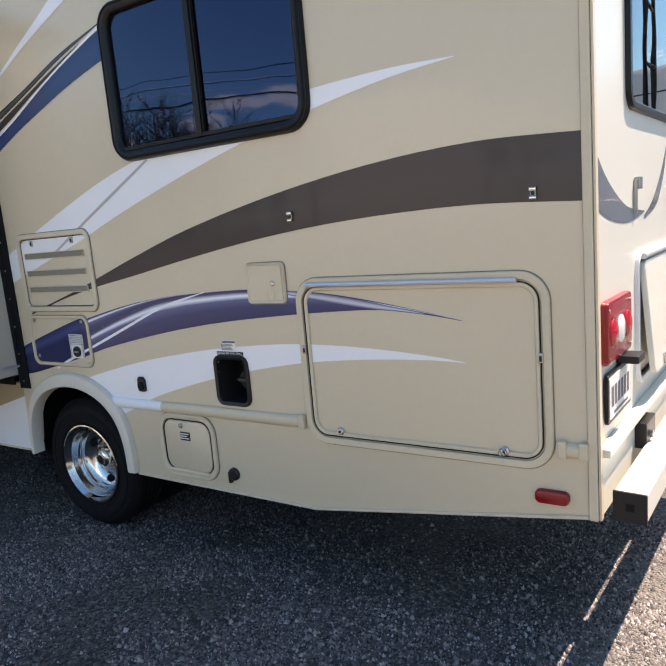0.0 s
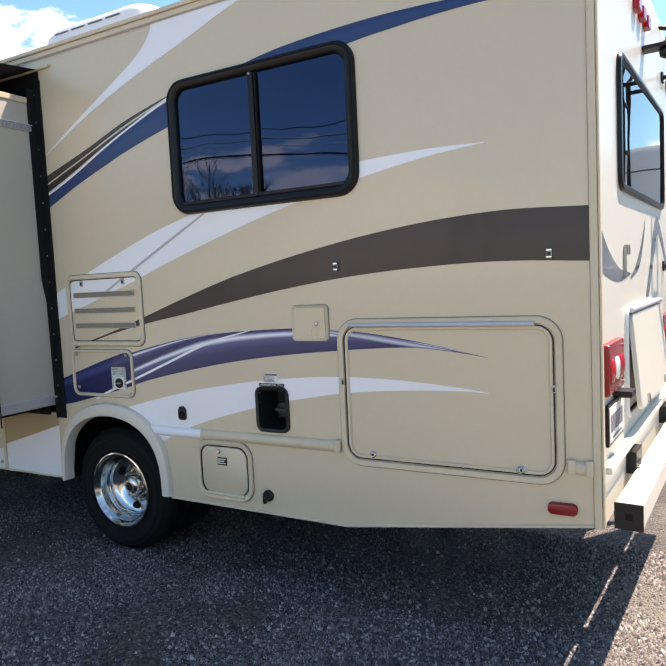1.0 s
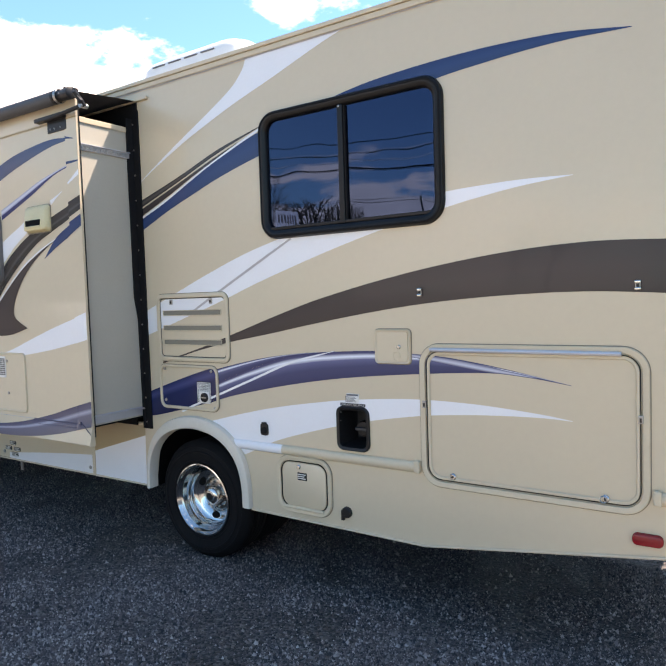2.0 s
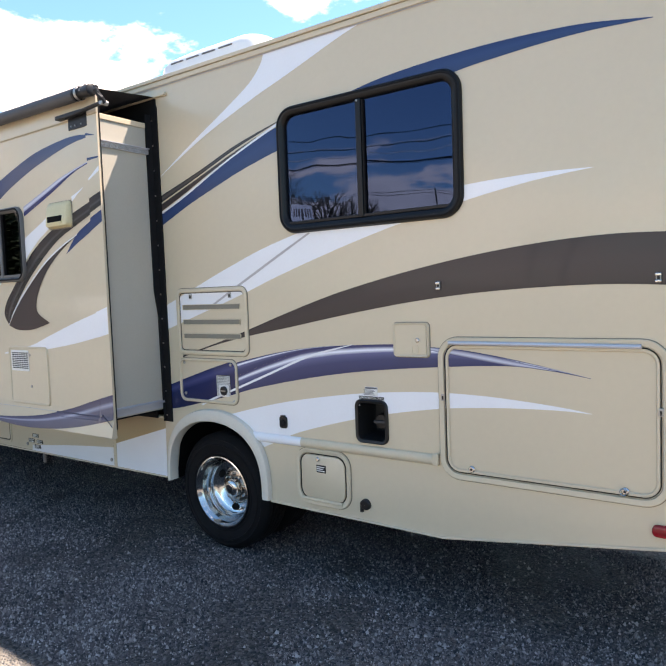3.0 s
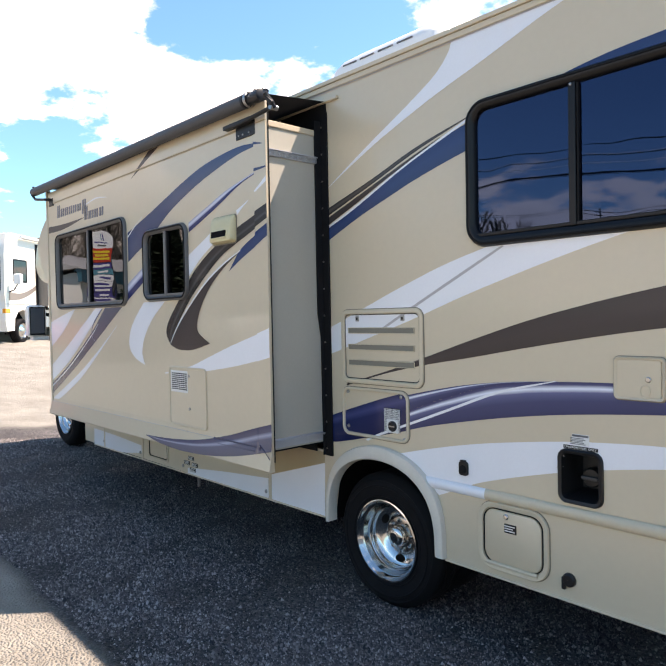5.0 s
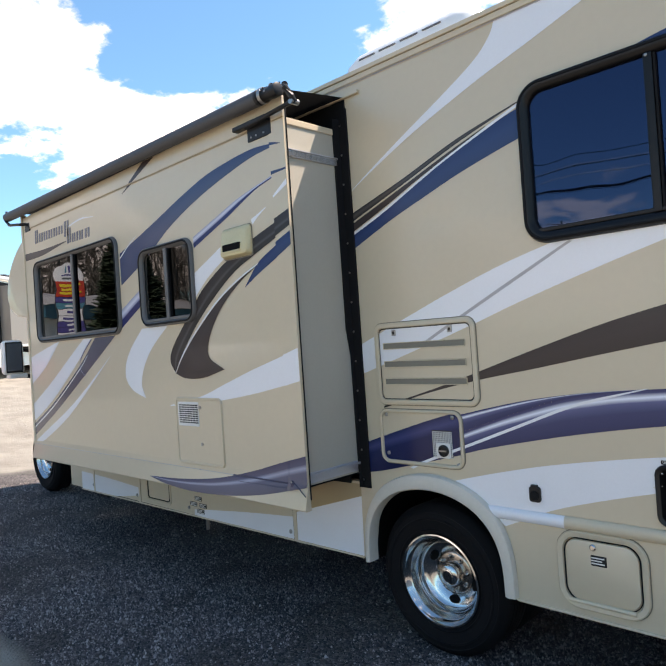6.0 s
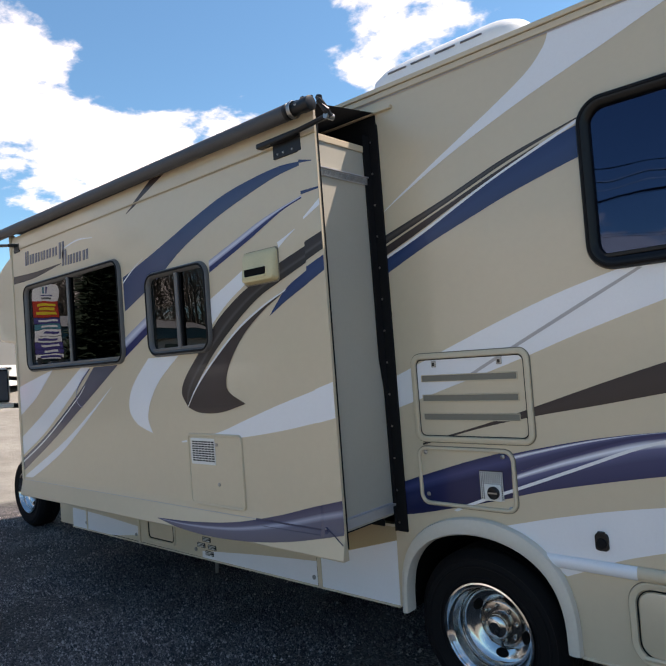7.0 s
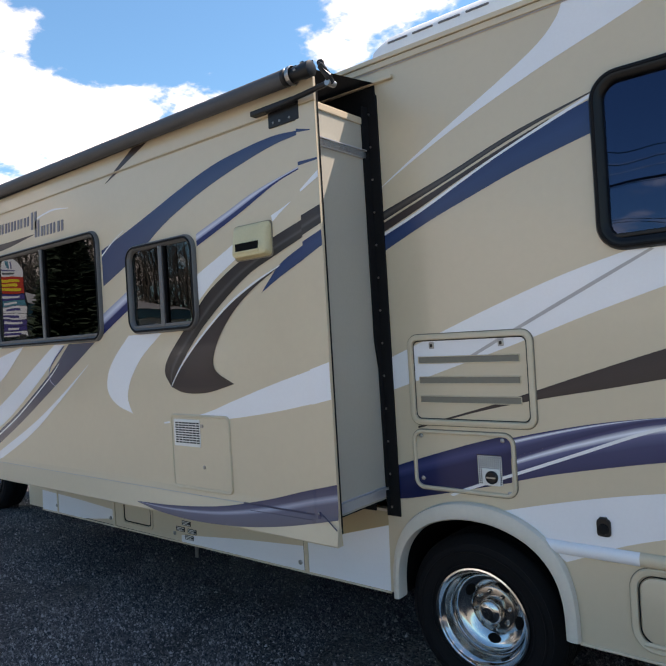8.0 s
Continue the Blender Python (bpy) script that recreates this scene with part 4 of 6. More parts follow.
def dual_wheel(x, y, z, dual=True, deep=0.080):
    at = pose(x, y, z)
    wh = part("wheel", tyre_bm(0.0, 0.225), M_TYRE, rv, "black tyre on a polished steel rim", smooth=True, at=at)
    d = deep
    part("disc", lathe([(0.180, d - 0.012), (0.174, d + 0.014), (0.164, d + 0.026), (0.148, d + 0.031), (0.112, d + 0.046), (0.106, d + 0.053), (0.070, d + 0.055)], 64), M_DISC, wh, "brushed steel wheel disc", smooth=True)
    part("flange", lathe([(0.106, d + 0.054), (0.104, d + 0.047), (0.098, d + 0.044), (0.058, d + 0.044)], 48), M_FLANGE, wh, "dull bolt flange", smooth=True)
    part("hub", lathe([(0.060, d + 0.046), (0.058, d + 0.012), (0.055, d + 0.001), (0.046, d - 0.007), (0.0005, d - 0.010)], 40), M_CHROME, wh, "polished hub", smooth=True)
    part("rim", lathe([(0.228, 0.012), (0.230, 0.002), (0.226, -0.006), (0.218, -0.008), (0.212, 0.0), (0.207, 0.016), (0.196, 0.024), (0.190, 0.05), (0.184, d - 0.012), (0.176, d - 0.004)], 64), M_CHROME, wh, "polished deep-dish rim", smooth=True)
    part("hub_cap", lathe([(0.027, 0), (0.027, -0.004), (0.021, -0.007), (0.0005, -0.007)], 24, centre=(0, d - 0.009, 0)), M_BLACK_PLASTIC, wh, "dark hub badge")
    part("badge_ring", lathe([(0.031, 0), (0.031, -0.005), (0.027, -0.006), (0.026, 0)], 28, centre=(0, d - 0.009, 0)), M_CHROME, wh, smooth=True)
    for i in range(6):
        part("hub_spoke", block(-0.0025, 0.0025, d - 0.0185, d - 0.015, 0.006, 0.019), M_CHROME, wh, at=pose(0, 0, 0, 0, 60 * i, 0))
    for i in range(8):
        a = radians(8 + 45 * i)
        part("lug_nut", lathe([(0.011, 0.0), (0.0105, -0.014), (0.007, -0.021), (0.0005, -0.022)], 12, centre=(0.083 * math.cos(a), d + 0.044, 0.083 * math.sin(a))), M_CHROME, wh, smooth=True)
    # hand holes are black plugs on the disc; the shade inside is their colour
    for deg in (62, 146, 270, 345):
        a = radians(deg)
        c = (0.129 * math.cos(a), 0.129 * math.sin(a))
        ring = []
        for k in range(20):
            b = 2 * math.pi * k / 20
            u, v = 0.019 * math.cos(b), 0.031 * math.sin(b)
            ring.append((c[0] + u * math.cos(a) - v * math.sin(a), c[1] + u * math.sin(a) + v * math.cos(a)))
        deep_at = [d + 0.0365 - 0.42 * (math.hypot(px, pz) - 0.134) for px, pz in ring]
        part("hand_hole", skin([[(px, q - 0.004, pz) for (px, pz), q in zip(ring, deep_at)], [(px, q + 0.012, pz) for (px, pz), q in zip(ring, deep_at)]], cap_first=True), M_UNLIT, wh)
    if dual:
        part("inner_tyre", tyre_bm(0.275, 0.225), M_TYRE, wh, smooth=True)
    part("axle", lathe([(0.16, 0.16), (0.16, 0.5), (0.0005, 0.5)], 20), M_UNDER, wh)
    return wh


dual_wheel(0.0, 0.050, 0.372)
dual_wheel(-5.75, 0.40, 0.45, dual=False, deep=0.03)

# slide-out room
SY = -0.416
BIGW, SMALLW = (-3.5615, -2.1402, 1.7258, 2.398), (-1.858, -1.2489, 1.7468, 2.2482)
SH = [(w[0] + 0.03, w[1] - 0.03, w[2] + 0.03, w[3] - 0.03) for w in (BIGW, SMALLW)]
sl = part("slide_out", panel_cells([-3.79, -0.401], lambda x: 0.882, 2.775, SH, SY, SY + 0.010), M_BODY, rv, "extended beige slide-out room")
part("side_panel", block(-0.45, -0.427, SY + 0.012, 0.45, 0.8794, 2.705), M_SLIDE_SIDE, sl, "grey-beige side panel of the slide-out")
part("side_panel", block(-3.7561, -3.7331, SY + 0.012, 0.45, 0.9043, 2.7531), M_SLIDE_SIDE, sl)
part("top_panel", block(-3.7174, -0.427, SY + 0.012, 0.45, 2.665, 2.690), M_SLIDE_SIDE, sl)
part("floor_panel", block(-3.7951, -0.4478, SY + 0.012, 0.45, 0.8648, 0.8898), M_UNDER, sl)
# another added black sheet: the dark behind the slide windows is its colour
part("inner_room", block(-3.7359, -0.4722, 0.40, 0.42, 0.8932, 2.7173), M_UNLIT, sl)
bm = block(-0.430, -0.421, SY + 0.020, 0.03, 2.672, 2.705, 0.003)
part("upper_trim", bm, M_TRIM, sl)
bm = block(-0.430, -0.416, SY + 0.020, -0.035, 2.509, 2.543, 0.004)
block(-0.430, -0.410, SY + 0.020, -0.035, 2.5429, 2.549, bm=bm)
gear = part("gear_rail", bm, M_ALU, sl, "ribbed aluminium gear rail")
bm = bmesh.new()
for i in range(40):
    y = SY + 0.035 + 0.0086 * i
    block(-0.417, -0.4135, y, y + 0.004, 2.513, 2.537, bm=bm)
part("gear_teeth", bm, M_DULL, gear)
bm = block(-0.4467, -0.4247, SY + 0.020, -0.01, 0.8872, 0.9424, 0.004)
block(-0.4464, -0.4144, SY + 0.020, -0.01, 0.9223, 0.9353, 0.002, bm)
part("lower_rail", bm, M_ALU, sl, "grey lower rail")
part("edge_bead", block(-0.4008, -0.3992, SY, SY + 0.010, 0.8168, 2.770), M_BODY, sl)
part("edge_gasket", block(-0.4105, -0.3955, SY + 0.0105, SY + 0.016, 0.8169, 2.7615), M_RUBBER, sl)
# flared bottom apron
bm = bmesh.new()
ap = [(0.922, SY), (0.890, SY - 0.004), (0.884, SY - 0.007), (0.774, SY - 0.030), (0.767, SY - 0.026), (0.767, SY + 0.01)]
va = [bm.verts.new((-3.80, y, z)) for z, y in ap]
vb = [bm.verts.new((-0.395, y, z)) for z, y in ap]
for i in range(len(ap) - 1):
    bm.faces.new((va[i], va[i + 1], vb[i + 1], vb[i]))
bm.faces.new(va)
bm.faces.new(vb)
part("apron", bm, M_BODY, sl, "flared beige bottom apron")
part("apron_seam", block(-3.80, -0.40, SY - 0.0075, SY - 0.003, 0.8865, 0.8895), M_GREYLINE, sl)
part("top_fascia", block(-3.7453, -0.399, SY - 0.006, SY + 0.010, 2.697, 2.800, 0.004), M_BODY, sl)
part("fascia_seam", block(-3.7467, -0.3985, SY - 0.007, SY - 0.001, 2.690, 2.6955), M_TAN, sl)
part("edge_trim", block(-3.8057, -3.7707, SY - 0.008, SY + 0.03, 0.8423, 2.8322, 0.006), M_TRIM, sl)
# rubber seal on the opening
bm = block(-0.424, -0.3590, -0.010, 0.0, 0.7961, 2.8074, 0.003)
part("wall_seal", bm, M_RUBBER, rv, "black rubber seal round the slide opening")
part("wall_seal", block(-3.777, -0.3673, -0.0095, 0.0, 2.690, 2.855, 0.003), M_RUBBER, rv)
part("wall_seal", block(-3.8555, -0.5017, -0.012, 0.0, 0.809, 0.8533, 0.003), M_RUBBER, rv)
bm = bmesh.new()
# a flap that lies along the side panel, wider over its upper half
lip = [(-0.052, 2.76), (-0.050, 1.64), (-0.028, 1.50), (-0.024, 0.80)]
front = [[bm.verts.new((x, y, z)) for y, z in lip] for x in (-0.4245, -0.418)]
root = [[bm.verts.new((x, 0.0, z)) for y, z in lip] for x in (-0.4245, -0.410)]
for i in range(3):
    bm.faces.new((front[0][i], front[0][i + 1], root[0][i + 1], root[0][i]))
    bm.faces.new((front[1][i], front[1][i + 1], root[1][i + 1], root[1][i]))
    bm.faces.new((front[0][i], front[0][i + 1], front[1][i + 1], front[1][i]))
part("seal_wiper", bm, M_RUBBER, rv)
for i in range(13):
    part("seal_screw", lathe([(0.006, 0), (0.005, -0.003), (0.0005, -0.004)], 8, centre=(-0.405, -0.010, 0.84 + i * 0.157)), M_DULL, rv)


def sgraphic(up, lo, material, label, y=SY - 0.0015, holes=(), n=60, across=6):
    return graphic("graphic", up, lo, material, sl, y=y, holes=list(holes) + [(-0.402, 1.0, 0.0, 4.0)], n=n, across=across, label=label)


sgraphic([(-0.500, 2.588), (-0.654, 2.600), (-0.850, 2.588), (-1.086, 2.556), (-1.344, 2.490), (-1.589, 2.416), (-1.855, 2.338), (-2.121, 2.265)],
         [(-0.500, 2.571), (-0.648, 2.560), (-0.830, 2.528), (-1.098, 2.465), (-1.344, 2.388), (-1.520, 2.318), (-1.700, 2.225), (-1.871, 2.148), (-2.121, 2.050)], M_SLATEBLUE, "broad slate blue arc graphic", holes=SH, n=90)
sgraphic([(-1.880, 2.352), (-2.000, 2.302), (-2.121, 2.237)], [(-1.880, 2.350), (-2.000, 2.294), (-2.121, 2.226)], M_WHITE, "thin white line on the slate arc", n=16, across=1, y=SY - 0.0024)
sgraphic([(-0.505, 2.432), (-0.787, 2.375), (-1.016, 2.305), (-1.240, 2.236)], [(-0.505, 2.420), (-0.669, 2.380), (-0.921, 2.283), (-1.240, 2.172)], M_SILVERBLUE, "silver and navy pinstripe graphic")
sgraphic([(-1.8328, 2.018), (-2.0044, 1.945), (-2.160, 1.878)], [(-1.8363, 1.912), (-2.0082, 1.832), (-2.160, 1.760)], M_SILVERBLUE, "silver and navy stripe graphic", n=20)
sgraphic([(-0.575, 2.286), (-0.640, 2.262), (-0.700, 2.243)], [(-0.575, 2.282), (-0.640, 2.247), (-0.692, 2.214)], M_WHITE, "white fleck graphic", n=12, across=2)
sgraphic([(-0.505, 2.197), (-0.696, 2.141), (-0.850, 2.085), (-0.990, 2.030), (-1.159, 1.938), (-1.255, 1.863), (-1.401, 1.732), (-1.529, 1.610), (-1.566, 1.527), (-1.515, 1.453)],
         [(-0.505, 2.120), (-0.706, 2.051), (-0.861, 1.993), (-1.031, 1.895), (-1.215, 1.765), (-1.340, 1.655), (-1.430, 1.560), (-1.490, 1.485), (-1.515, 1.452)], M_SICKLE, "brown sickle graphic", holes=SH, n=70, across=10, y=SY - 0.0025)
sgraphic([(-0.678, 2.000), (-0.836, 1.940), (-1.036, 1.843), (-1.257, 1.692), (-1.419, 1.556), (-1.510, 1.453)], [(-0.678, 1.998), (-0.839, 1.922), (-0.991, 1.820), (-1.104, 1.701), (-1.160, 1.594), (-1.141, 1.528), (-1.017, 1.467)], M_BROWN, "inner blade of the brown sickle", n=50, y=SY - 0.0025)
sgraphic([(-1.515, 1.4535), (-1.280, 1.4600), (-1.017, 1.4675)], [(-1.515, 1.4510), (-1.401, 1.4200), (-1.222, 1.4220), (-1.017, 1.4655)], M_BROWN, "brown sickle end", n=24, y=SY - 0.0032)
sgraphic([(-0.660, 2.012), (-0.836, 1.951), (-1.036, 1.856), (-1.257, 1.706), (-1.419, 1.571), (-1.512, 1.460)], [(-0.665, 2.004), (-0.838, 1.940), (-1.038, 1.843), (-1.259, 1.692), (-1.421, 1.556), (-1.514, 1.452)], M_WHITE, "thin white line in the sickle", y=SY - 0.0038, n=30, across=1)
sgraphic([(-0.505, 2.086), (-0.653, 2.020), (-0.730, 1.955), (-0.788, 1.897)], [(-0.505, 2.023), (-0.660, 1.958), (-0.735, 1.922), (-0.788, 1.895)], M_BLUE, "navy dart graphic", n=24)
sgraphic([(-0.380, 1.562), (-0.505, 1.530), (-0.773, 1.459), (-1.026, 1.384), (-1.270, 1.312), (-1.600, 1.258)], [(-0.380, 1.402), (-0.521, 1.377), (-0.758, 1.335), (-1.036, 1.297), (-1.275, 1.275), (-1.600, 1.250)], M_WHITE, "white sail graphic", n=40)
sgraphic([(-1.8894, 1.745), (-2.039, 1.629), (-2.123, 1.528), (-2.136, 1.424), (-2.052, 1.346), (-1.890, 1.295)], [(-1.575, 1.745), (-1.773, 1.618), (-1.888, 1.498), (-1.932, 1.398), (-1.920, 1.345), (-1.888, 1.293)], M_WHITE, "white crescent graphic", n=40, holes=SH)
sgraphic([(-0.960, 2.150), (-1.100, 2.090), (-1.300, 2.008)], [(-0.956, 2.071), (-1.115, 1.988), (-1.300, 1.855)], M_WHITE, "white fleck beside the window", n=20, across=3, holes=SH)
dart = sgraphic([(-1.859, 0.803), (-1.519, 0.818), (-1.16, 0.854), (-0.84, 0.918), (-0.602, 0.982), (-0.396, 1.034)], [(-1.859, 0.8), (-1.641, 0.772), (-1.342, 0.761), (-1.008, 0.777), (-0.709, 0.816), (-0.396, 0.882)], M_PURPLE_S, "violet lower dart graphic", n=60, across=10)
# the dart lies over the flare of the apron
for v in dart.data.vertices:
    z = v.co.z
    if v.co.x > -0.540:
        v.co.y = SY - 0.0075
    v.co.y -= 0.0 if z > 0.922 else 0.125 * (0.922 - z) if z > 0.890 else 0.004 + 0.5 * (0.890 - z) if z > 0.884 else 0.007 + 0.209 * (0.884 - z)
# creases drawn as thin dark bars, their shade put into the colour
M_CREASE = surface("dark_crease", (0.035, 0.036, 0.075), 0.5)
part("crease", block(-0.99, -0.502, SY - 0.0085, SY - 0.006, 0.8850, 0.8925), M_CREASE, sl)
part("crease", tube([(-0.94, SY - 0.0125, 0.860), (-0.502, SY - 0.0125, 0.866)], 0.0018, 6), M_CREASE, sl)
part("crease", tube([(-0.5135, SY - 0.005, 0.900), (-0.5135, SY - 0.005, 1.006)], 0.0022, 6), M_CREASE, sl)
part("gusset_edge", tube([(-0.500, SY - 0.012, 0.903), (-0.445, SY - 0.018, 0.872), (-0.396, SY - 0.024, 0.840)], 0.0026, 6), M_CREASE, sl)
part("gusset", plate(-0.508, -0.492, 0.862, 0.906, 0.005, SY - 0.006, SY - 0.016, 0.001), M_PURPLE_S, sl)
part("gusset_screw", lathe([(0.005, 0), (0.004, -0.003), (0.0005, -0.004)], 8, centre=(-0.500, SY - 0.016, 0.900)), M_DULL, sl)
sgraphic([(-3.774, 1.615), (-3.450, 1.678), (-3.175, 1.728)], [(-3.787, 1.385), (-3.470, 1.530), (-3.175, 1.726)], M_WHITE, "white sail graphic", n=24)
sgraphic([(-3.789, 1.213), (-3.390, 1.397), (-2.961, 1.616), (-2.740, 1.726)], [(-3.795, 1.068), (-3.417, 1.236), (-3.066, 1.432), (-2.760, 1.625), (-2.620, 1.720)], M_WHITE, "white slash graphic", n=24)
sgraphic([(-3.795, 1.045), (-3.332, 1.252), (-2.831, 1.530), (-2.560, 1.722)], [(-3.800, 0.945), (-3.259, 1.198), (-2.848, 1.408), (-2.482, 1.598), (-2.250, 1.722)], M_SLASH, "slate violet slash graphic", n=30)
sgraphic([(-3.795, 1.022), (-3.332, 1.231), (-2.840, 1.505), (-2.700, 1.600)], [(-3.795, 1.010), (-3.332, 1.219), (-2.840, 1.495), (-2.700, 1.594)], M_WHITE, "thin white line on the slate slash", n=24, across=1, y=SY - 0.0024)
sgraphic([(-2.640, 1.712), (-2.770, 1.625), (-2.835, 1.550), (-2.815, 1.480), (-2.742, 1.446)], [(-2.610, 1.712), (-2.745, 1.625), (-2.824, 1.550), (-2.805, 1.486), (-2.742, 1.451)], M_SILVERBLUE, "thin silver curl on the slate slash", n=24, across=2, y=SY - 0.0030)
sgraphic([(-3.790, 0.900), (-3.632, 0.967), (-3.104, 1.186), (-2.713, 1.379), (-2.340, 1.587)], [(-3.690, 0.900), (-3.560, 0.935), (-3.110, 1.126), (-2.718, 1.349), (-2.340, 1.584)], M_WHITE, "white slash graphic", n=30)
sgraphic([(-3.7587, 2.4922), (-3.3805, 2.4789), (-2.9372, 2.4818)], [(-3.7612, 2.4329), (-3.3823, 2.4345), (-2.9374, 2.4769)], M_BROWN, "dark dart graphic", n=24)
sgraphic([(-2.0397, 2.6531), (-1.955, 2.690)], [(-2.0398, 2.6491), (-1.905, 2.690)], M_BROWN, "dark dart graphic", n=16)
graphic("graphic", [(-1.94, 2.699), (-1.74, 2.795)], [(-1.885, 2.699), (-1.60, 2.795)], M_BROWN, sl, y=SY - 0.0075, n=8, label="dark dart graphic")
M_SLIDE_FRAME = surface("weathered_grey_frame", (0.115, 0.113, 0.112), 0.42, vary=0.12)
side_window(*BIGW, -2.8349, 0.037, SY, M_SLIDE_FRAME, M_GLASS_CLEAR, rv, r=0.085)
side_window(*SMALLW, -1.5338, 0.036, SY, M_SLIDE_FRAME, M_GLASS_CLEAR, rv, r=0.085)
# trade name shown as plain bars
NAME = [(-3.535, 0.058, 2.548, 2.655)] + [(-3.452 + 0.096 * i, 0.070, 2.548, 2.618 - 0.002 * i) for i in range(5)] + [(-2.968, 0.076, 2.514, 2.630), (-2.922, 0.060, 2.458, 2.568), (-2.838, 0.056, 2.455, 2.520), (-2.760, 0.020, 2.454, 2.520), (-2.718, 0.066, 2.453, 2.520), (-2.620, 0.072, 2.452, 2.520)]
for x0, wide, z0, z1 in NAME:
    lean, cut = 0.10 * (z1 - z0), 0.36 * wide
    bm = bmesh.new()
    for a, b in ((x0, x0 + cut), (x0 + wide - cut, x0 + wide)) if wide > 0.03 else ((x0, x0 + wide),):
        skin([[(a, y, z0), (b, y, z0), (b + lean, y, z1), (a + lean, y, z1)] for y in (SY, SY - 0.003)], True, True, bm=bm)
    part("name_bar", bm, M_TEXTGREY, sl)
sgraphic([(-2.9086, 2.5832), (-2.679, 2.6077), (-2.471, 2.5841)], [(-2.909, 2.5733), (-2.6794, 2.5959), (-2.4712, 2.5802)], M_WHITE, "thin white swoosh over the trade name", n=20, across=2)

# corner strip of the slide-out, its graphics a little out of line with the wall's
strip = part("corner_strip", plate(-0.512, -0.3985, 0.905, 2.690, 0.002, SY + 0.002, SY - 0.006, 0.001), M_BODY, sl, "beige corner strip with offset graphics")
for up, lo, m in (([(-0.512, 2.596), (-0.430, 2.574)], [(-0.512, 2.580), (-0.430, 2.570)], M_SLATEBLUE),
                  ([(-0.512, 2.449), (-0.400, 2.446)], [(-0.512, 2.432), (-0.400, 2.437)], M_SLATEBLUE),
                  ([(-0.510, 2.325), (-0.400, 2.392)], [(-0.506, 2.316), (-0.400, 2.362)], M_WHITE),
                  ([(-0.512, 2.212), (-0.400, 2.243)], [(-0.512, 2.124), (-0.400, 2.162)], M_SICKLE),
                  ([(-0.512, 2.096), (-0.400, 2.135)], [(-0.512, 2.018), (-0.400, 2.067)], M_BLUE),
                  ([(-0.512, 1.531), (-0.400, 1.562)], [(-0.512, 1.376), (-0.400, 1.400)], M_WHITE)):
    graphic("graphic", up, lo, m, strip, y=SY - 0.0075, n=6, across=6)

# range hood vent
HX0, HX1, HZ0, HZ1 = -0.948, -0.702, 2.062, 2.222
hood_rings = []
for inset, deep, lean in ((0.0, 0.0, 0.0), (0.0, 0.010, 0.0), (0.010, 0.040, 0.020), (0.020, 0.047, 0.024)):
    hood_rings.append([(x, SY - deep + lean * (z - HZ0) / (HZ1 - HZ0), z) for x, z in rrect(HX0 + inset, HX1 - inset, HZ0 + inset, HZ1 - inset, 0.022)])
hv = part("hood_vent", skin(hood_rings, cap_first=True, cap_last=True), M_CREAM, rv, "aged cream exhaust vent hood with a dark slot", smooth=True)
# solid plate, black in place of the shade inside the slot
part("slot", plate(-0.908, -0.758, 2.098, 2.134, 0.004, SY - 0.030, SY - 0.0445, 0.001), M_UNLIT, hv)
part("lip", plate(-0.916, -0.750, 2.088, 2.097, 0.003, SY - 0.030, SY - 0.049, 0.002), M_CREAM, hv)
part("flange", plate(HX0 - 0.006, HX1 + 0.006, HZ0 - 0.006, HZ1 + 0.004, 0.02, SY, SY - 0.004, 0.001), M_SEALANT, hv)
# furnace hatch
fh = part("furnace_hatch", frame_bm(-1.5397, -1.0648, 0.9138, 1.3072, 0.03, [(0, SY), (0.001, SY - 0.008), (0.005, SY - 0.011), (0.014, SY - 0.009), (0.017, SY)], seg=4), M_TRIM, rv, "beige furnace hatch with a white grille", smooth=True)
part("hatch_panel", plate(-1.5247, -1.0798, 0.9269, 1.2922, 0.012, SY, SY - 0.005), M_BODY, fh)
part("hatch_gap", frame_bm(-1.5287, -1.0758, 0.9229, 1.2962, 0.012, [(0, SY - 0.004), (0.001, SY - 0.0065), (0.003, SY - 0.0065), (0.004, SY - 0.004)]), M_BLACK_PLASTIC, fh)
gp = part("grille", plate(-1.507, -1.2921, 1.138, 1.28, 0.006, SY - 0.004, SY - 0.010), M_LABEL, fh, "white slotted grille")
bm = bmesh.new()
for i in range(9):
    z = 1.156 + 0.0128 * i
    for k in range(7):
        x = -1.490 + 0.0285 * k
        block(x, x + 0.024, SY - 0.0108, SY - 0.009, z, z + 0.0075, bm=bm)
part("slots", bm, M_BLACK_PLASTIC, gp)
part("lock", lathe([(0.010, 0), (0.010, -0.004), (0.0005, -0.006)], 14, centre=(-1.2737, SY - 0.005, 1.0369)), M_DULL, fh)
part("lock", lathe([(0.010, 0), (0.010, -0.004), (0.0005, -0.006)], 14, centre=(-1.276, SY - 0.005, 1.2491)), M_DULL, fh)

# slide topper awning
aw = part("slide_awning", lathe([(0.0005, -3.98), (0.036, -3.98), (0.038, -3.96), (0.038, -0.51), (0.036, -0.50), (0.0005, -0.50)], 24), M_ROLLER, rv, "rolled dark grey awning tube over the slide-out", smooth=True, at=Matrix.Translation((-3.98, -0.468, 2.842)) @ Matrix.Rotation(0.0098, 4, "Y") @ Matrix.Translation((3.98, 0, 0)) @ pose(0, 0, 0, 0, 0, -90))
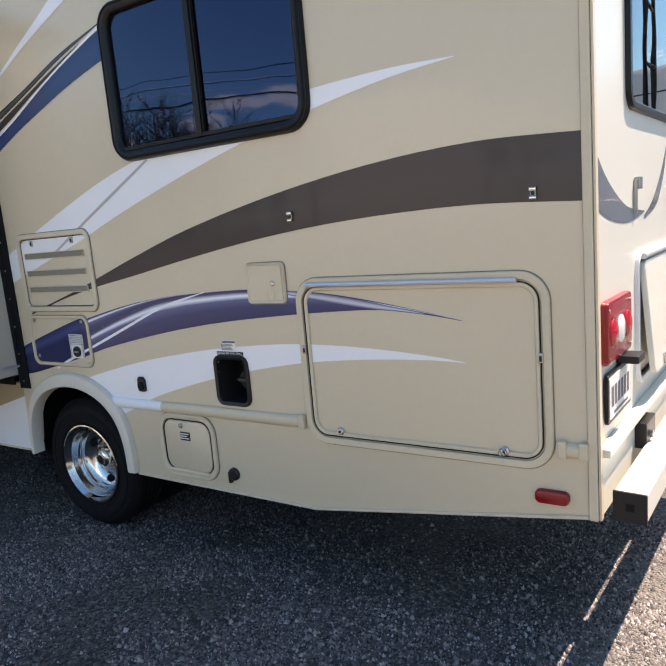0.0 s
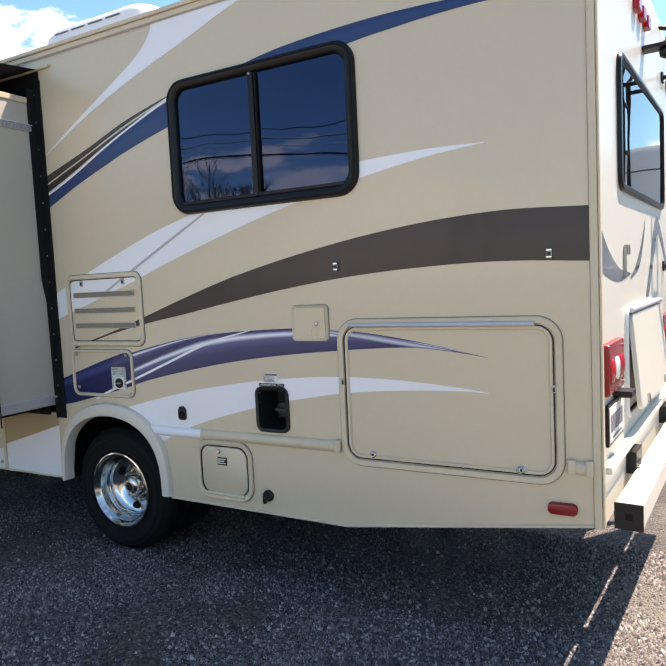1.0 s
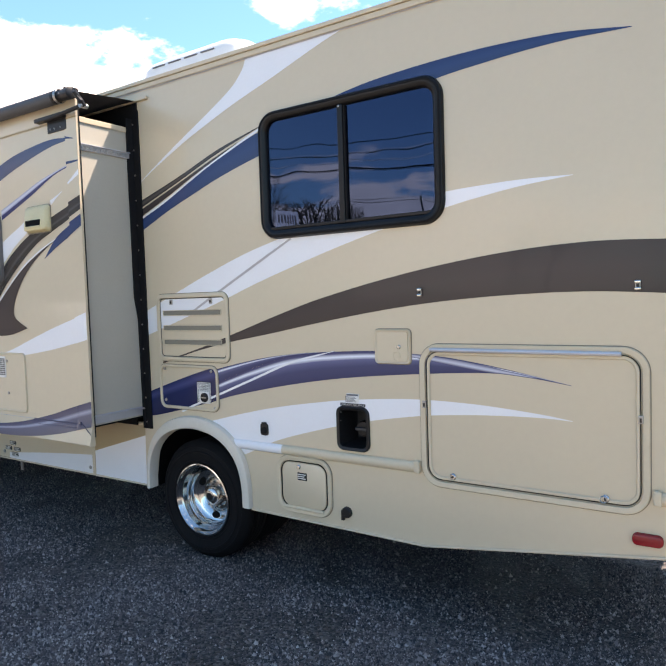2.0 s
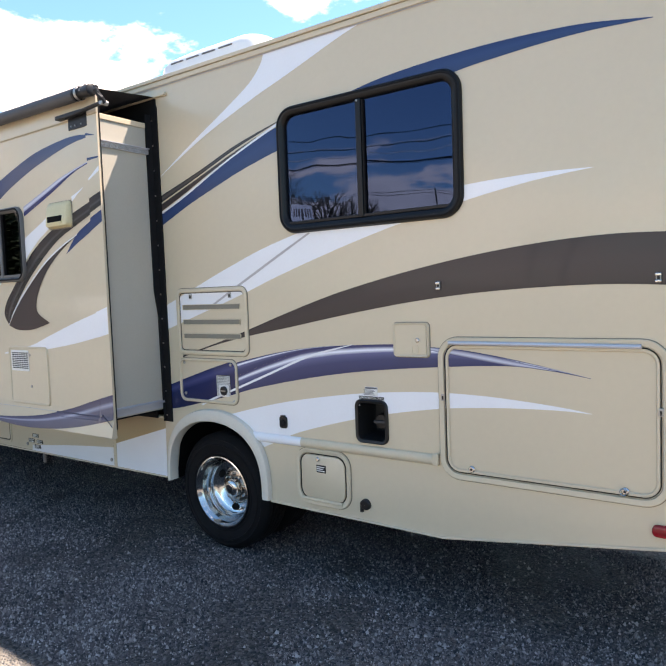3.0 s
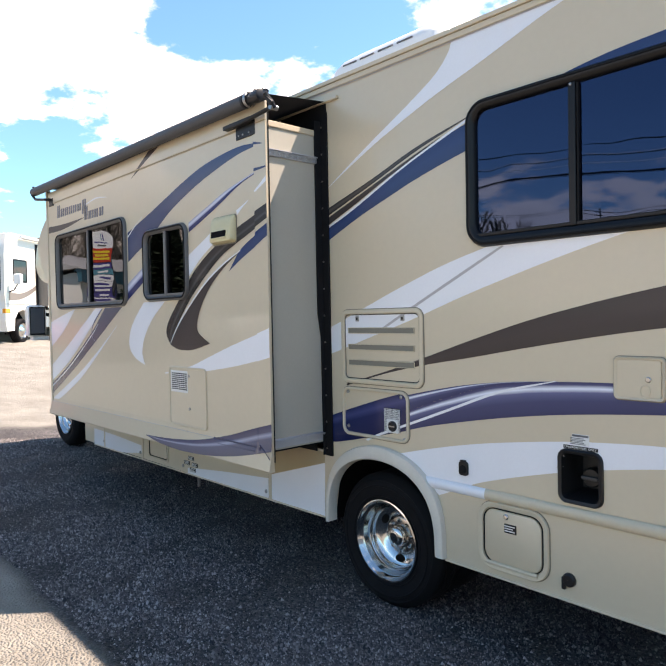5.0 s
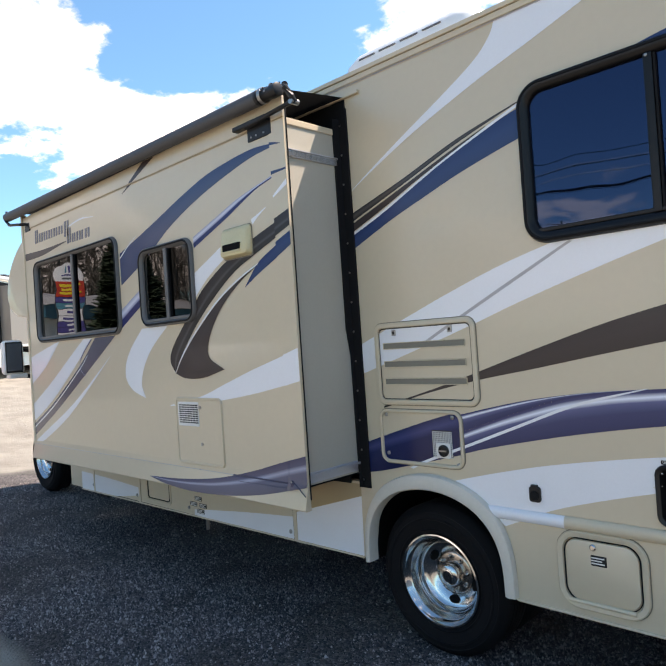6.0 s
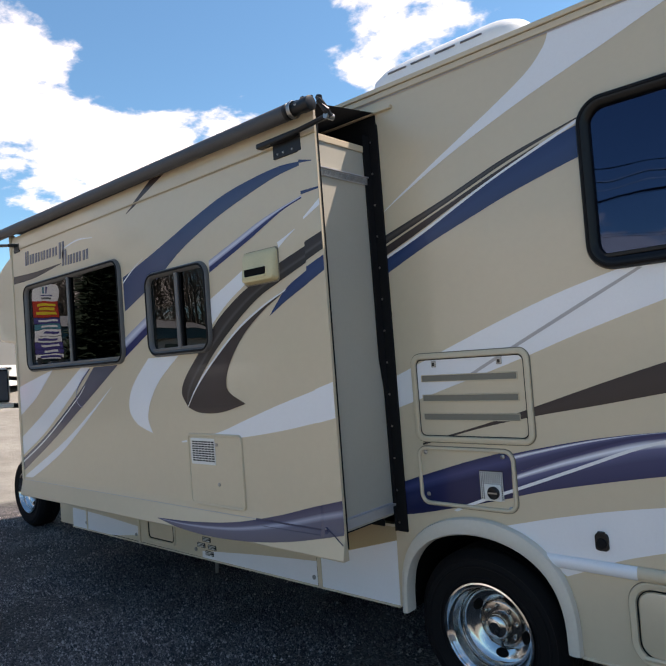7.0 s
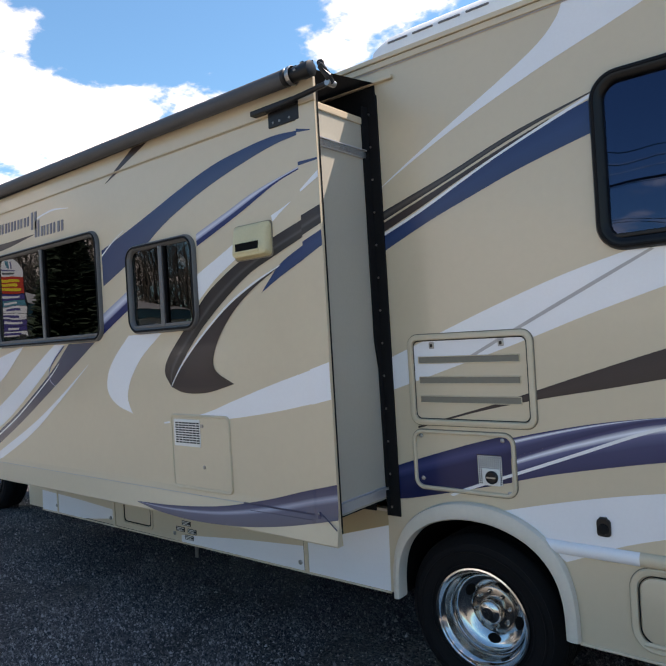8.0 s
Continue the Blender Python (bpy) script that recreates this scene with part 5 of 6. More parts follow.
tc = part("end_cap", lathe([(0.0005, -0.52), (0.030, -0.52), (0.039, -0.515), (0.039, -0.50), (0.031, -0.495), (0.031, -0.42), (0.034, -0.41), (0.034, -0.365), (0.022, -0.36), (0.0005, -0.36)], 24), M_BLACK_PLASTIC, aw, smooth=True)
part("clamp_ring", lathe([(0.0385, -0.487), (0.041, -0.484), (0.041, -0.468), (0.0385, -0.465)], 24), M_DULL, aw)
for i in range(5):
    part("bolt", lathe([(0.006, -0.005), (0.006, -0.02), (0.0005, -0.02)], 8, centre=(0.028 * math.cos(i), -0.42 + 0.03 * (i % 3), 0.030 * math.sin(i) + 0.005)), M_DULL, aw)
arm = part("awning_arm", tube([(-0.300, -0.485, 2.805), (-0.290, -0.495, 2.785), (-0.270, -0.475, 2.742), (-0.272, -0.455, 2.718)], 0.016, 10), M_BLACK_PLASTIC, rv, "curved black awning arm")
part("pivot", lathe([(0.0005, -0.024), (0.014, -0.024), (0.014, 0.024), (0.0005, 0.024)], 14, centre=(-0.276, -0.455, 2.720)), M_DULL, arm)
part("strut", tube([(-0.66, -0.445, 2.708), (-0.276, -0.462, 2.722)], 0.012, 10), M_BLACK_PLASTIC, arm)
br = part("awning_bracket", plate(-0.6779, -0.4899, 2.6358, 2.7193, 0.004, SY, SY - 0.008), M_BLACK_PLASTIC, rv, "black awning bracket")
part("hook", block(-0.7562, -0.4891, SY - 0.045, SY - 0.004, 2.7027, 2.7267, 0.006), M_BLACK_PLASTIC, br)
for x in (-0.645, -0.605, -0.545):
    part("bolt", lathe([(0.006, 0), (0.005, -0.004), (0.0005, -0.005)], 8, centre=(x, SY - 0.008, 2.655)), M_DULL, br)
br2 = part("awning_bracket", plate(-3.7198, -3.6203, 2.674, 2.7429, 0.004, SY, SY - 0.008), M_BLACK_PLASTIC, rv, "black awning bracket")
part("hook", tube([(-3.6691, SY - 0.01, 2.7331), (-3.6989, SY - 0.05, 2.7333), (-3.9166, SY - 0.06, 2.7649), (-3.9743, SY - 0.07, 2.8147), (-3.9315, SY - 0.07, 2.8832)], 0.012, 8), M_BLACK_PLASTIC, br2)
bm = bmesh.new()
v = [bm.verts.new(p) for p in ((-3.97, -0.468, 2.880), (-0.45, -0.468, 2.846), (-0.36, -0.012, 2.862), (-3.97, -0.012, 2.895))]
bm.faces.new(v)
bmesh.ops.solidify(bm, geom=bm.faces[:], thickness=0.003)
part("topper_fabric", bm, M_FABRIC, rv, "black awning fabric over the slide-out")
part("awning_rail", block(-3.9207, -0.262, -0.020, 0.0, 2.858, 2.877, 0.004), M_TRIM, rv, "beige awning rail on the wall")

# skirt seams, compartments and labels
for x in (-2.825, -0.985):
    part("skirt_strip", block(x - 0.014, x + 0.014, -0.008, 0, skirt(x) - 0.004, 0.80, 0.003), M_TRIM, rv)
    # thin black strip painted as the shadow line beside the skirt strip
    part("strip_shadow_gap", block(x - 0.020, x - 0.016, -0.003, 0.0, skirt(x), 0.80), M_BLACK_PLASTIC, rv)
part("skirt_strip", block(-3.6332, -3.6132, -0.006, 0, 0.41, 0.8338, 0.002), M_TRIM, rv)
cp = part("skirt_hatch", frame_bm(-2.7200, -2.3600, 0.4430, 0.6539, 0.04, [(0, 0), (0.001, -0.006), (0.005, -0.009), (0.018, -0.007), (0.020, 0)], seg=5), M_TRIM, rv, "small beige skirt hatch", smooth=True)
part("seal", frame_bm(-2.6980, -2.3820, 0.4650, 0.6317, 0.03, [(0, -0.001), (0.001, -0.006), (0.006, -0.006), (0.007, -0.001)], seg=5), M_RUBBER, cp)
for x in (-3.636, -2.872, -2.128, -1.032):
    part("compartment_lock", lathe([(0.013, 0), (0.013, -0.006), (0.008, -0.010), (0.0005, -0.010)], 14, centre=(x, -0.001, 0.464)), M_DULL, rv, "small round lock", smooth=True)
for x0, z0 in ((-2.050, 0.525), (-2.112, 0.482), (-1.995, 0.480), (-2.025, 0.438)):
    lb = part("warning_label", plate(x0, x0 + 0.085, z0, z0 + 0.030, 0.003, 0, -0.0035, 0.0005), M_BLACK_PLASTIC, rv, "small black printed warning label")
    for i in range(3):
        part("text_bar", plate(x0 + 0.006, x0 + 0.079 - 0.02 * (i == 1), z0 + 0.004 + 0.009 * i, z0 + 0.008 + 0.009 * i, 0.001, -0.003, -0.0042, 0.0003), M_LABEL, lb)
part("drain_pipe", tube([(-1.980, 0.05, 0.4374), (-1.984, 0.05, 0.3161)], 0.012, 10), M_DULL, rv, "short drain pipe")
part("step_bracket", block(-3.744, -3.6031, 0.10, 0.30, 0.3294, 0.4002, 0.008), M_BLACK_PLASTIC, rv)
part("exhaust_pipe", tube([(-5.2272, 0.45, 0.5228), (-3.92, 0.35, 0.493)], 0.06, 12), M_UNDER, rv)

# roof air conditioner
bm = bmesh.new()
rings = []
for s, z in ((0.0, 2.965), (0.010, 3.100), (0.03, 3.140), (0.075, 3.168), (0.16, 3.180)):
    rings.append([(x, y, z) for x, y in rrect(-0.550 + s * 2.4, 0.36 - s * 0.75, 0.14 + s * 0.9, 0.92 - s, 0.12)])
skin(rings, cap_last=True, bm=bm)
ac = part("air_conditioner", bm, M_WHITE_PAINT, rv, "white roof air conditioner shroud", smooth=True)
for x in (-0.375, -0.232, -0.089, 0.054):
    part("air_slot", block(x, x + 0.112, 0.146, 0.160, 3.104, 3.113, 0.002), M_PRINT, ac, at=pose(0, 0, 0))

# rear wall fittings
def rpart(name, bm, material, parent=rv, label="", smooth=False):
    return part(name, bm, material, parent, label, smooth, at=REAR if parent is rv else None)


graphic("graphic", [(0.03, 1.765), (0.20, 1.655), (0.45, 1.565), (0.75, 1.535)], [(0.03, 1.575), (0.20, 1.530), (0.41, 1.505), (0.60, 1.512), (0.75, 1.532)], M_SLATE, rv, n=30, at=REAR, label="slate swoosh graphic")
graphic("graphic", [(0.74, 1.515), (0.92, 1.58), (1.10, 1.70), (1.22, 1.82)], [(0.76, 1.505), (1.0, 1.56), (1.16, 1.70), (1.22, 1.815)], M_SLATE, rv, n=24, at=REAR, label="slate swoosh graphic")
graphic("graphic", [(1.22, 1.40), (1.40, 1.60), (1.60, 1.83), (1.80, 1.80), (2.1, 1.60)], [(1.32, 1.40), (1.50, 1.58), (1.66, 1.74), (1.80, 1.72), (2.1, 1.52)], M_SLATE, rv, n=30, at=REAR, label="slate swoosh graphic")


def tail_light(s):
    tl = rpart("tail_light", plate(s, s + 0.33, 1.055, 1.265, 0.02, 0, -0.024, 0.008, 6), M_RED_DARK, label="red tail light with a clear centre lens", smooth=True)
    for c, m in ((s + 0.070, M_RED), (s + 0.168, M_CLEAR), (s + 0.265, M_RED)):
        part("lens", lathe([(0.050, -0.022), (0.047, -0.027), (0.034, -0.032), (0.0005, -0.034)], 24, centre=(c, 0, 1.155)), m, tl, smooth=True)
    for x, z in ((s + 0.02, 1.235), (s + 0.31, 1.235), (s + 0.02, 1.075), (s + 0.31, 1.075)):
        part("screw", lathe([(0.006, -0.022), (0.006, -0.026), (0.0005, -0.027)], 8, centre=(x, 0, z)), M_DULL, tl)


tail_light(0.09)
tail_light(1.74)
lp = rpart("licence_plate", plate(0.105, 0.425, 0.850, 1.020, 0.012, -0.004, -0.016, 0.003), M_BLACK_FRAME, label="licence plate in a black frame")
part("face", plate(0.120, 0.410, 0.865, 1.008, 0.008, -0.015, -0.0185, 0.001), M_LABEL, lp)
for i in range(6):
    part("character_bar", plate(0.140 + 0.043 * i, 0.170 + 0.043 * i, 0.905, 0.975, 0.002, -0.018, -0.0195, 0.0003), M_PRINT, lp)
part("text_bar", plate(0.17, 0.36, 0.876, 0.886, 0.002, -0.018, -0.0195, 0.0003), M_PRINT, lp)
rpart("plate_lamp", block(0.28, 0.38, -0.075, 0.0, 1.024, 1.052, 0.006), M_BLACK_PLASTIC, label="black plate lamp")
rw = rpart("rear_window", frame_bm(0.462, 1.90, 1.900, 2.490, 0.07, [(0, 0.0), (0, -0.008), (0.006, -0.018), (0.024, -0.020), (0.032, -0.010), (0.032, 0.0)], seg=8), M_BLACK_FRAME, label="rear window in a black frame", smooth=True)
part("pane", plate(0.485, 1.877, 1.923, 2.467, 0.04, -0.002, -0.008, 0.001), M_GLASS_CLEAR, rw, "tinted glass pane")
rh = rpart("rear_hatch", frame_bm(0.585, 1.66, 0.865, 1.385, 0.06, [(0, 0), (0.001, -0.012), (0.006, -0.016), (0.024, -0.013), (0.028, 0)], seg=6), M_WHITE_PAINT, label="white rear hatch standing slightly ajar", smooth=True)
part("seal", frame_bm(0.612, 1.635, 0.892, 1.360, 0.045, [(0, -0.001), (0.001, -0.010), (0.010, -0.010), (0.012, -0.001)], seg=6), M_RUBBER, rh)
dr = part("door", plate(0.625, 1.622, -0.455, -0.010, 0.04, 0.0, -0.022, 0.004), M_REAR, rh, at=Matrix.Translation((0, -0.004, 1.358)) @ pose(0, 0, 0, -5.0, 0, 0))
part("hinge", tube([(0.63, -0.022, 1.366), (1.62, -0.022, 1.366)], 0.012, 10), M_ALU, rh)
for x in (0.80, 1.42):
    part("latch", block(x - 0.012, x + 0.012, -0.034, -0.020, -0.448, -0.405, 0.004), M_CHROME, dr)
rpart("hatch_holder", block(0.585, 0.625, -0.022, 0, 1.62, 1.665, 0.004), M_DULL, label="small metal hatch holder")
rpart("holder_strap", block(0.572, 0.580, -0.014, 0, 1.53, 1.655, 0.002), M_DULL)
rpart("rear_ledge", block(0.03, W - 0.02, -0.040, 0.0, 0.765, 0.795, 0.006), M_REAR, label="ivory ledge above the bumper")
rpart("rear_apron", block(0.03, W - 0.02, -0.012, 0.0, 0.56, 0.760, 0.003), M_REAR)
for s in (0.50, 1.60):
    rb = rpart("bumper_bracket", block(s, s + 0.16, -0.055, 0.0, 0.64, 0.74, 0.004), M_BLACK_PLASTIC, label="dark bumper bracket")
    part("bolt", lathe([(0.016, -0.058), (0.016, -0.068), (0.0005, -0.070)], 6, centre=(s + 0.05, 0, 0.69)), M_DULL, rb)
# bumper tube
rings = []
for s0 in (0.028, W - 0.03):
    rings.append([(s0, -0.098 + dx, 0.612 + dz) for dx, dz in rrect(-0.050, 0.050, -0.050, 0.050, 0.008, 3)])
bp_ = rpart("rear_bumper", skin(rings, True, True), M_REAR, label="ivory square-tube rear bumper")
part("end_plug", block(0.020, 0.030, -0.150, -0.046, 0.560, 0.664, 0.003), M_BLACK_PLASTIC, bp_, "black plastic end plug")
part("plug_socket", block(0.0185, 0.021, -0.112, -0.086, 0.600, 0.626), M_RUBBER, bp_)
# marker lamps, camera and ladder
for s in (0.95, 1.10, 1.25):
    rpart("marker_lamp", plate(s - 0.045, s + 0.045, 2.79, 2.85, 0.01, 0, -0.030, 0.006), M_RED, label="red roof marker lamp")
cm = rpart("rear_camera", block(1.16, 1.26, -0.17, 0.0, 2.665, 2.685, 0.006), M_BLACK_PLASTIC, label="black rear view camera")
part("lens_ball", lathe([(0.0005, -0.155), (0.022, -0.150), (0.034, -0.125), (0.034, -0.105), (0.022, -0.08), (0.0005, -0.075)], 18, centre=(1.21, 0, 2.645)), M_BLACK_PLASTIC, cm, smooth=True)
LAD = [(-0.20, 0.90), (-0.24, 1.0), (-0.24, 2.75), (-0.16, 2.95), (0.10, 3.02)]
ld = rpart("rear_ladder", tube([(1.93, off, z) for off, z in LAD], 0.013, 10), M_BLACK_PLASTIC, label="black tubular rear ladder")
part("rail", tube([(2.16, off, z) for off, z in LAD], 0.013, 10), M_BLACK_PLASTIC, ld)
for z in (1.10, 1.40, 1.70, 2.00, 2.30, 2.60):
    part("rung", tube([(1.93, -0.24, z), (2.16, -0.24, z)], 0.011, 8), M_BLACK_PLASTIC, ld)
for z in (0.96, 1.56, 2.70):
    for s in (1.93, 2.16):
        part("standoff", tube([(s, -0.24, z), (s, 0.0, z)], 0.014, 8), M_BLACK_PLASTIC, ld)
        part("foot", block(s - 0.03, s + 0.03, -0.012, 0.0, z - 0.03, z + 0.03, 0.004), M_BLACK_PLASTIC, ld)

# cab and overcab
def extruded(profile, y0, y1, soft, bm=None):
    """A side outline in x-z pulled across y, with rounded shoulders."""
    rings = []
    cx = sum(p[0] for p in profile) / len(profile)
    cz = sum(p[1] for p in profile) / len(profile)
    for y, k in ((y0, 0.90), (y0 + soft * 0.25, 0.955), (y0 + soft, 1.0), (y1 - soft, 1.0), (y1 - soft * 0.25, 0.955), (y1, 0.90)):
        rings.append([(cx + (x - cx) * k, y, cz + (z - cz) * k) for x, z in profile])
    return skin(rings, True, True, bm=bm)


nose = spline([(-4.10, 2.945), (-4.85, 2.92), (-5.22, 2.80), (-5.50, 2.58), (-5.62, 2.34), (-5.58, 2.17), (-5.40, 2.07), (-5.1, 2.02), (-4.5, 1.96), (-4.10, 1.90)], 30)
part("overcab", extruded([tuple(p) for p in nose], 0.04, W, 0.10), M_BODY, rv, "beige overcab bunk", smooth=True)
part("front_cap", block(-4.30, -3.86, 0.0, 0.05, 0.60, 2.95, 0.01), M_BODY, rv)
cabp = spline([(-4.15, 1.95), (-4.9, 1.95), (-5.35, 1.45), (-5.55, 1.28), (-6.05, 1.10), (-6.15, 0.85), (-6.12, 0.52), (-5.0, 0.50), (-4.15, 0.48)], 40)
part("cab", extruded([tuple(p) for p in cabp], 0.50, W - 0.4, 0.12), M_WHITE_PAINT, rv, "white van cab", smooth=True)
part("cab_window", block(-5.0, -4.45, 0.495, 0.515, 1.42, 1.82, 0.004), M_GLASS, rv)
mi = part("door_mirror", extruded([(x, z) for x, z in rrect(-4.50, -4.40, 1.47, 1.79, 0.04)], -0.42, -0.25, 0.03), M_WHITE_PAINT, rv, "white door mirror on a folding black arm", smooth=True)
part("mirror_bezel", block(-4.402, -4.392, -0.410, -0.262, 1.488, 1.772, 0.003), M_BLACK_PLASTIC, mi)
mirror_glass, nt_, bs_ = node_mat("mirror_glass")
bs_.inputs["Metallic"].default_value, bs_.inputs["Roughness"].default_value = 1.0, 0.02
# navy base colour puts a dark reflection into the mirror
bs_.inputs["Base Color"].default_value = (0.22, 0.27, 0.36, 1)
part("mirror_glass", block(-4.391, -4.388, -0.402, -0.272, 1.505, 1.76), mirror_glass, mi, at=pose(0, 0, 0))
part("mirror_foot", block(-4.50, -4.40, -0.38, -0.22, 1.435, 1.475, 0.01), M_WHITE_PAINT, mi)
part("mirror_arm", tube([(-4.45, -0.25, 1.455), (-4.55, 0.05, 1.42), (-4.6, 0.30, 1.36)], 0.022, 10), M_BLACK_PLASTIC, mi)
part("mirror_arm", tube([(-4.45, -0.26, 1.70), (-4.55, 0.05, 1.66), (-4.6, 0.30, 1.62)], 0.018, 10), M_BLACK_PLASTIC, mi)

# ---- second motorhome parked across the lot ----
A2 = math.degrees(math.atan2(0.73, -0.683))
gz = rise(-19.6, 3.75)
C2 = pose(-19.6, 3.75, gz, 0, 0, A2)
M_COACH = surface("ivory_coach_paint", (0.72, 0.70, 0.64), 0.3, vary=0.03, coat=0.3)
M_COACH_STRIPE = surface("taupe_coach_stripe", (0.20, 0.17, 0.15), 0.3)
M_COACH_SLIDE = surface("grey_coach_slide", (0.17, 0.155, 0.14), 0.4)
M_AMBER = surface("amber_lens", (0.75, 0.28, 0.03), 0.15, coat=0.5)
rv2 = thing("motorhome", "ivory bus-style motorhome with taupe stripes, parked across the lot", "motorhome", at=C2)


def cpart(name, bm, material, label="", smooth=False, parent=None):
    return part(name, bm, material, parent or rv2, label, smooth)


# side at local y=0 faces the asphalt, front at local x=0
prof2 = [(0.05, 3.48), (-0.25, 3.54), (-9.0, 3.54), (-9.0, 0.55), (-1.33, 0.50), (-1.28, 0.80), (-1.08, 1.02), (-0.80, 1.10), (-0.52, 1.02), (-0.32, 0.80), (-0.28, 0.42), (0.12, 0.40), (0.20, 0.75), (0.18, 1.35), (0.22, 1.55), (0.20, 2.85), (0.15, 3.15)]
bm = bmesh.new()
rings = [[(x, y, z) for x, z in prof2] for y in (0.0, 2.45)]
skin(rings, True, True, bm=bm)
cpart("coach_body", bm, M_COACH, "ivory coach body")
cpart("well", block(-1.36, -0.28, 0.30, 0.34, 0.3, 1.15), M_UNDER)
wsr = cpart("windshield", plate(0.12, 2.33, 1.62, 2.85, 0.12, 0, -0.02, 0.006), M_GLASS, "wide dark windshield")
wsr.matrix_basis = pose(0.205, 0, 0, 0, 0, 90)
wn2 = cpart("driver_window", frame_bm(-1.08, -0.28, 1.98, 2.72, 0.05, [(0, 0), (0, -0.015), (0.03, -0.02), (0.05, 0)], seg=4), M_BLACK_FRAME, "side window with a black frame")
part("pane", plate(-1.06, -0.30, 2.00, 2.70, 0.04, 0.0, -0.008, 0.002), M_GLASS_CLEAR, wn2)
m2 = cpart("side_mirror", extruded([(x, z) for x, z in rrect(-0.12, 0.05, 1.88, 2.22, 0.04)], -0.42, -0.20, 0.04), M_WHITE_PAINT, "white side mirror", True)
part("mirror_arm", tube([(-0.05, -0.28, 1.90), (-0.05, -0.15, 1.70), (-0.05, 0.0, 1.66)], 0.02, 8), M_BLACK_PLASTIC, m2)
part("mirror_face", block(-0.126, -0.121, -0.40, -0.22, 1.91, 2.19), mirror_glass, m2)
graphic("graphic", [(0.0, 1.66), (-0.6, 1.62), (-1.2, 1.75), (-1.9, 2.05)], [(0.0, 1.38), (-0.6, 1.42), (-1.2, 1.58), (-1.9, 1.90)], M_COACH_STRIPE, rv2, y=-0.004, n=16, label="taupe stripe")
graphic("graphic", [(-4.4, 1.2), (-4.9, 1.7), (-5.6, 2.0)], [(-4.6, 1.2), (-5.1, 1.6), (-5.7, 1.85)], M_COACH_STRIPE, rv2, y=-0.004, n=16, label="taupe stripe")
s2 = cpart("coach_slide", block(-4.2, -1.75, -0.35, 0.10, 1.22, 3.18, 0.02), M_COACH_SLIDE, "grey slide-out side")
part("slide_trim", block(-4.22, -1.73, -0.37, -0.345, 1.16, 1.24, 0.005), M_COACH, s2)
part("slide_seal", block(-4.3, -1.62, -0.02, 0.0, 1.10, 3.32, 0.004), M_RUBBER, s2)
cpart("coach_awning", tube([(-8.8, -0.10, 3.44), (-0.6, -0.10, 3.44)], 0.06, 10), M_WHITE_PAINT, "white rolled awning", True)
cpart("roof_unit", block(-5.0, -3.6, 0.7, 1.7, 3.54, 3.82, 0.08), M_GREY_FRAME, "grey roof air conditioner")
hl = cpart("headlight", plate(0.10, 0.50, 0.95, 1.15, 0.04, 0, -0.02, 0.006), M_CLEAR, "headlight cluster")
hl.matrix_basis = pose(0.21, 0, 0, 0, 0, 90)
cpart("turn_lamp", block(-0.06, 0.205, -0.01, 0.10, 0.98, 1.12, 0.01), M_AMBER, "amber turn lamp")
cpart("coach_seam", block(-9.0, 0.19, -0.006, -0.001, 1.26, 1.275), M_COACH_STRIPE)
for k, x in enumerate((-0.80, -7.2)):
    w2 = cpart("wheel", tyre_bm(0.0, 0.25, 0.40, 0.25), M_TYRE, "tyre on a polished rim", True)
    w2.matrix_basis = pose(x, 0.03, 0.40)
    part("rim", lathe([(0.25, 0.0), (0.24, 0.01), (0.21, 0.04), (0.14, 0.03), (0.10, -0.02), (0.0005, -0.03)], 32), M_CHROME, w2, smooth=True)

# the coach is drawn left-handed above: turn it over
flip = Matrix.Diagonal((-1, 1, 1, 1))
for ob in rv2.children_recursive:
    ob.data.transform(flip)
    ob.data.flip_normals()
    ob.matrix_basis = flip @ ob.matrix_basis @ flip

# ---- behind the camera: what the panes mirror ----
M_BARK = surface("grey_bark", (0.10, 0.085, 0.07), 0.9, vary=0.3, bump=0.5)
M_NEEDLE = surface("dark_needles", (0.022, 0.040, 0.020), 0.7, vary=0.5, scale=3)
M_POLE = surface("weathered_pole", (0.16, 0.13, 0.10), 0.9, vary=0.3)
M_SHED = surface("white_shed_wall", (0.62, 0.62, 0.60), 0.6, vary=0.08)
M_SHED_ROOF = surface("grey_shed_roof", (0.30, 0.30, 0.31), 0.6)
M_TEAL = surface("teal_fascia", (0.03, 0.12, 0.17), 0.4)
M_DARKGLASS = surface("dark_shop_glass", (0.03, 0.035, 0.04), 0.1)


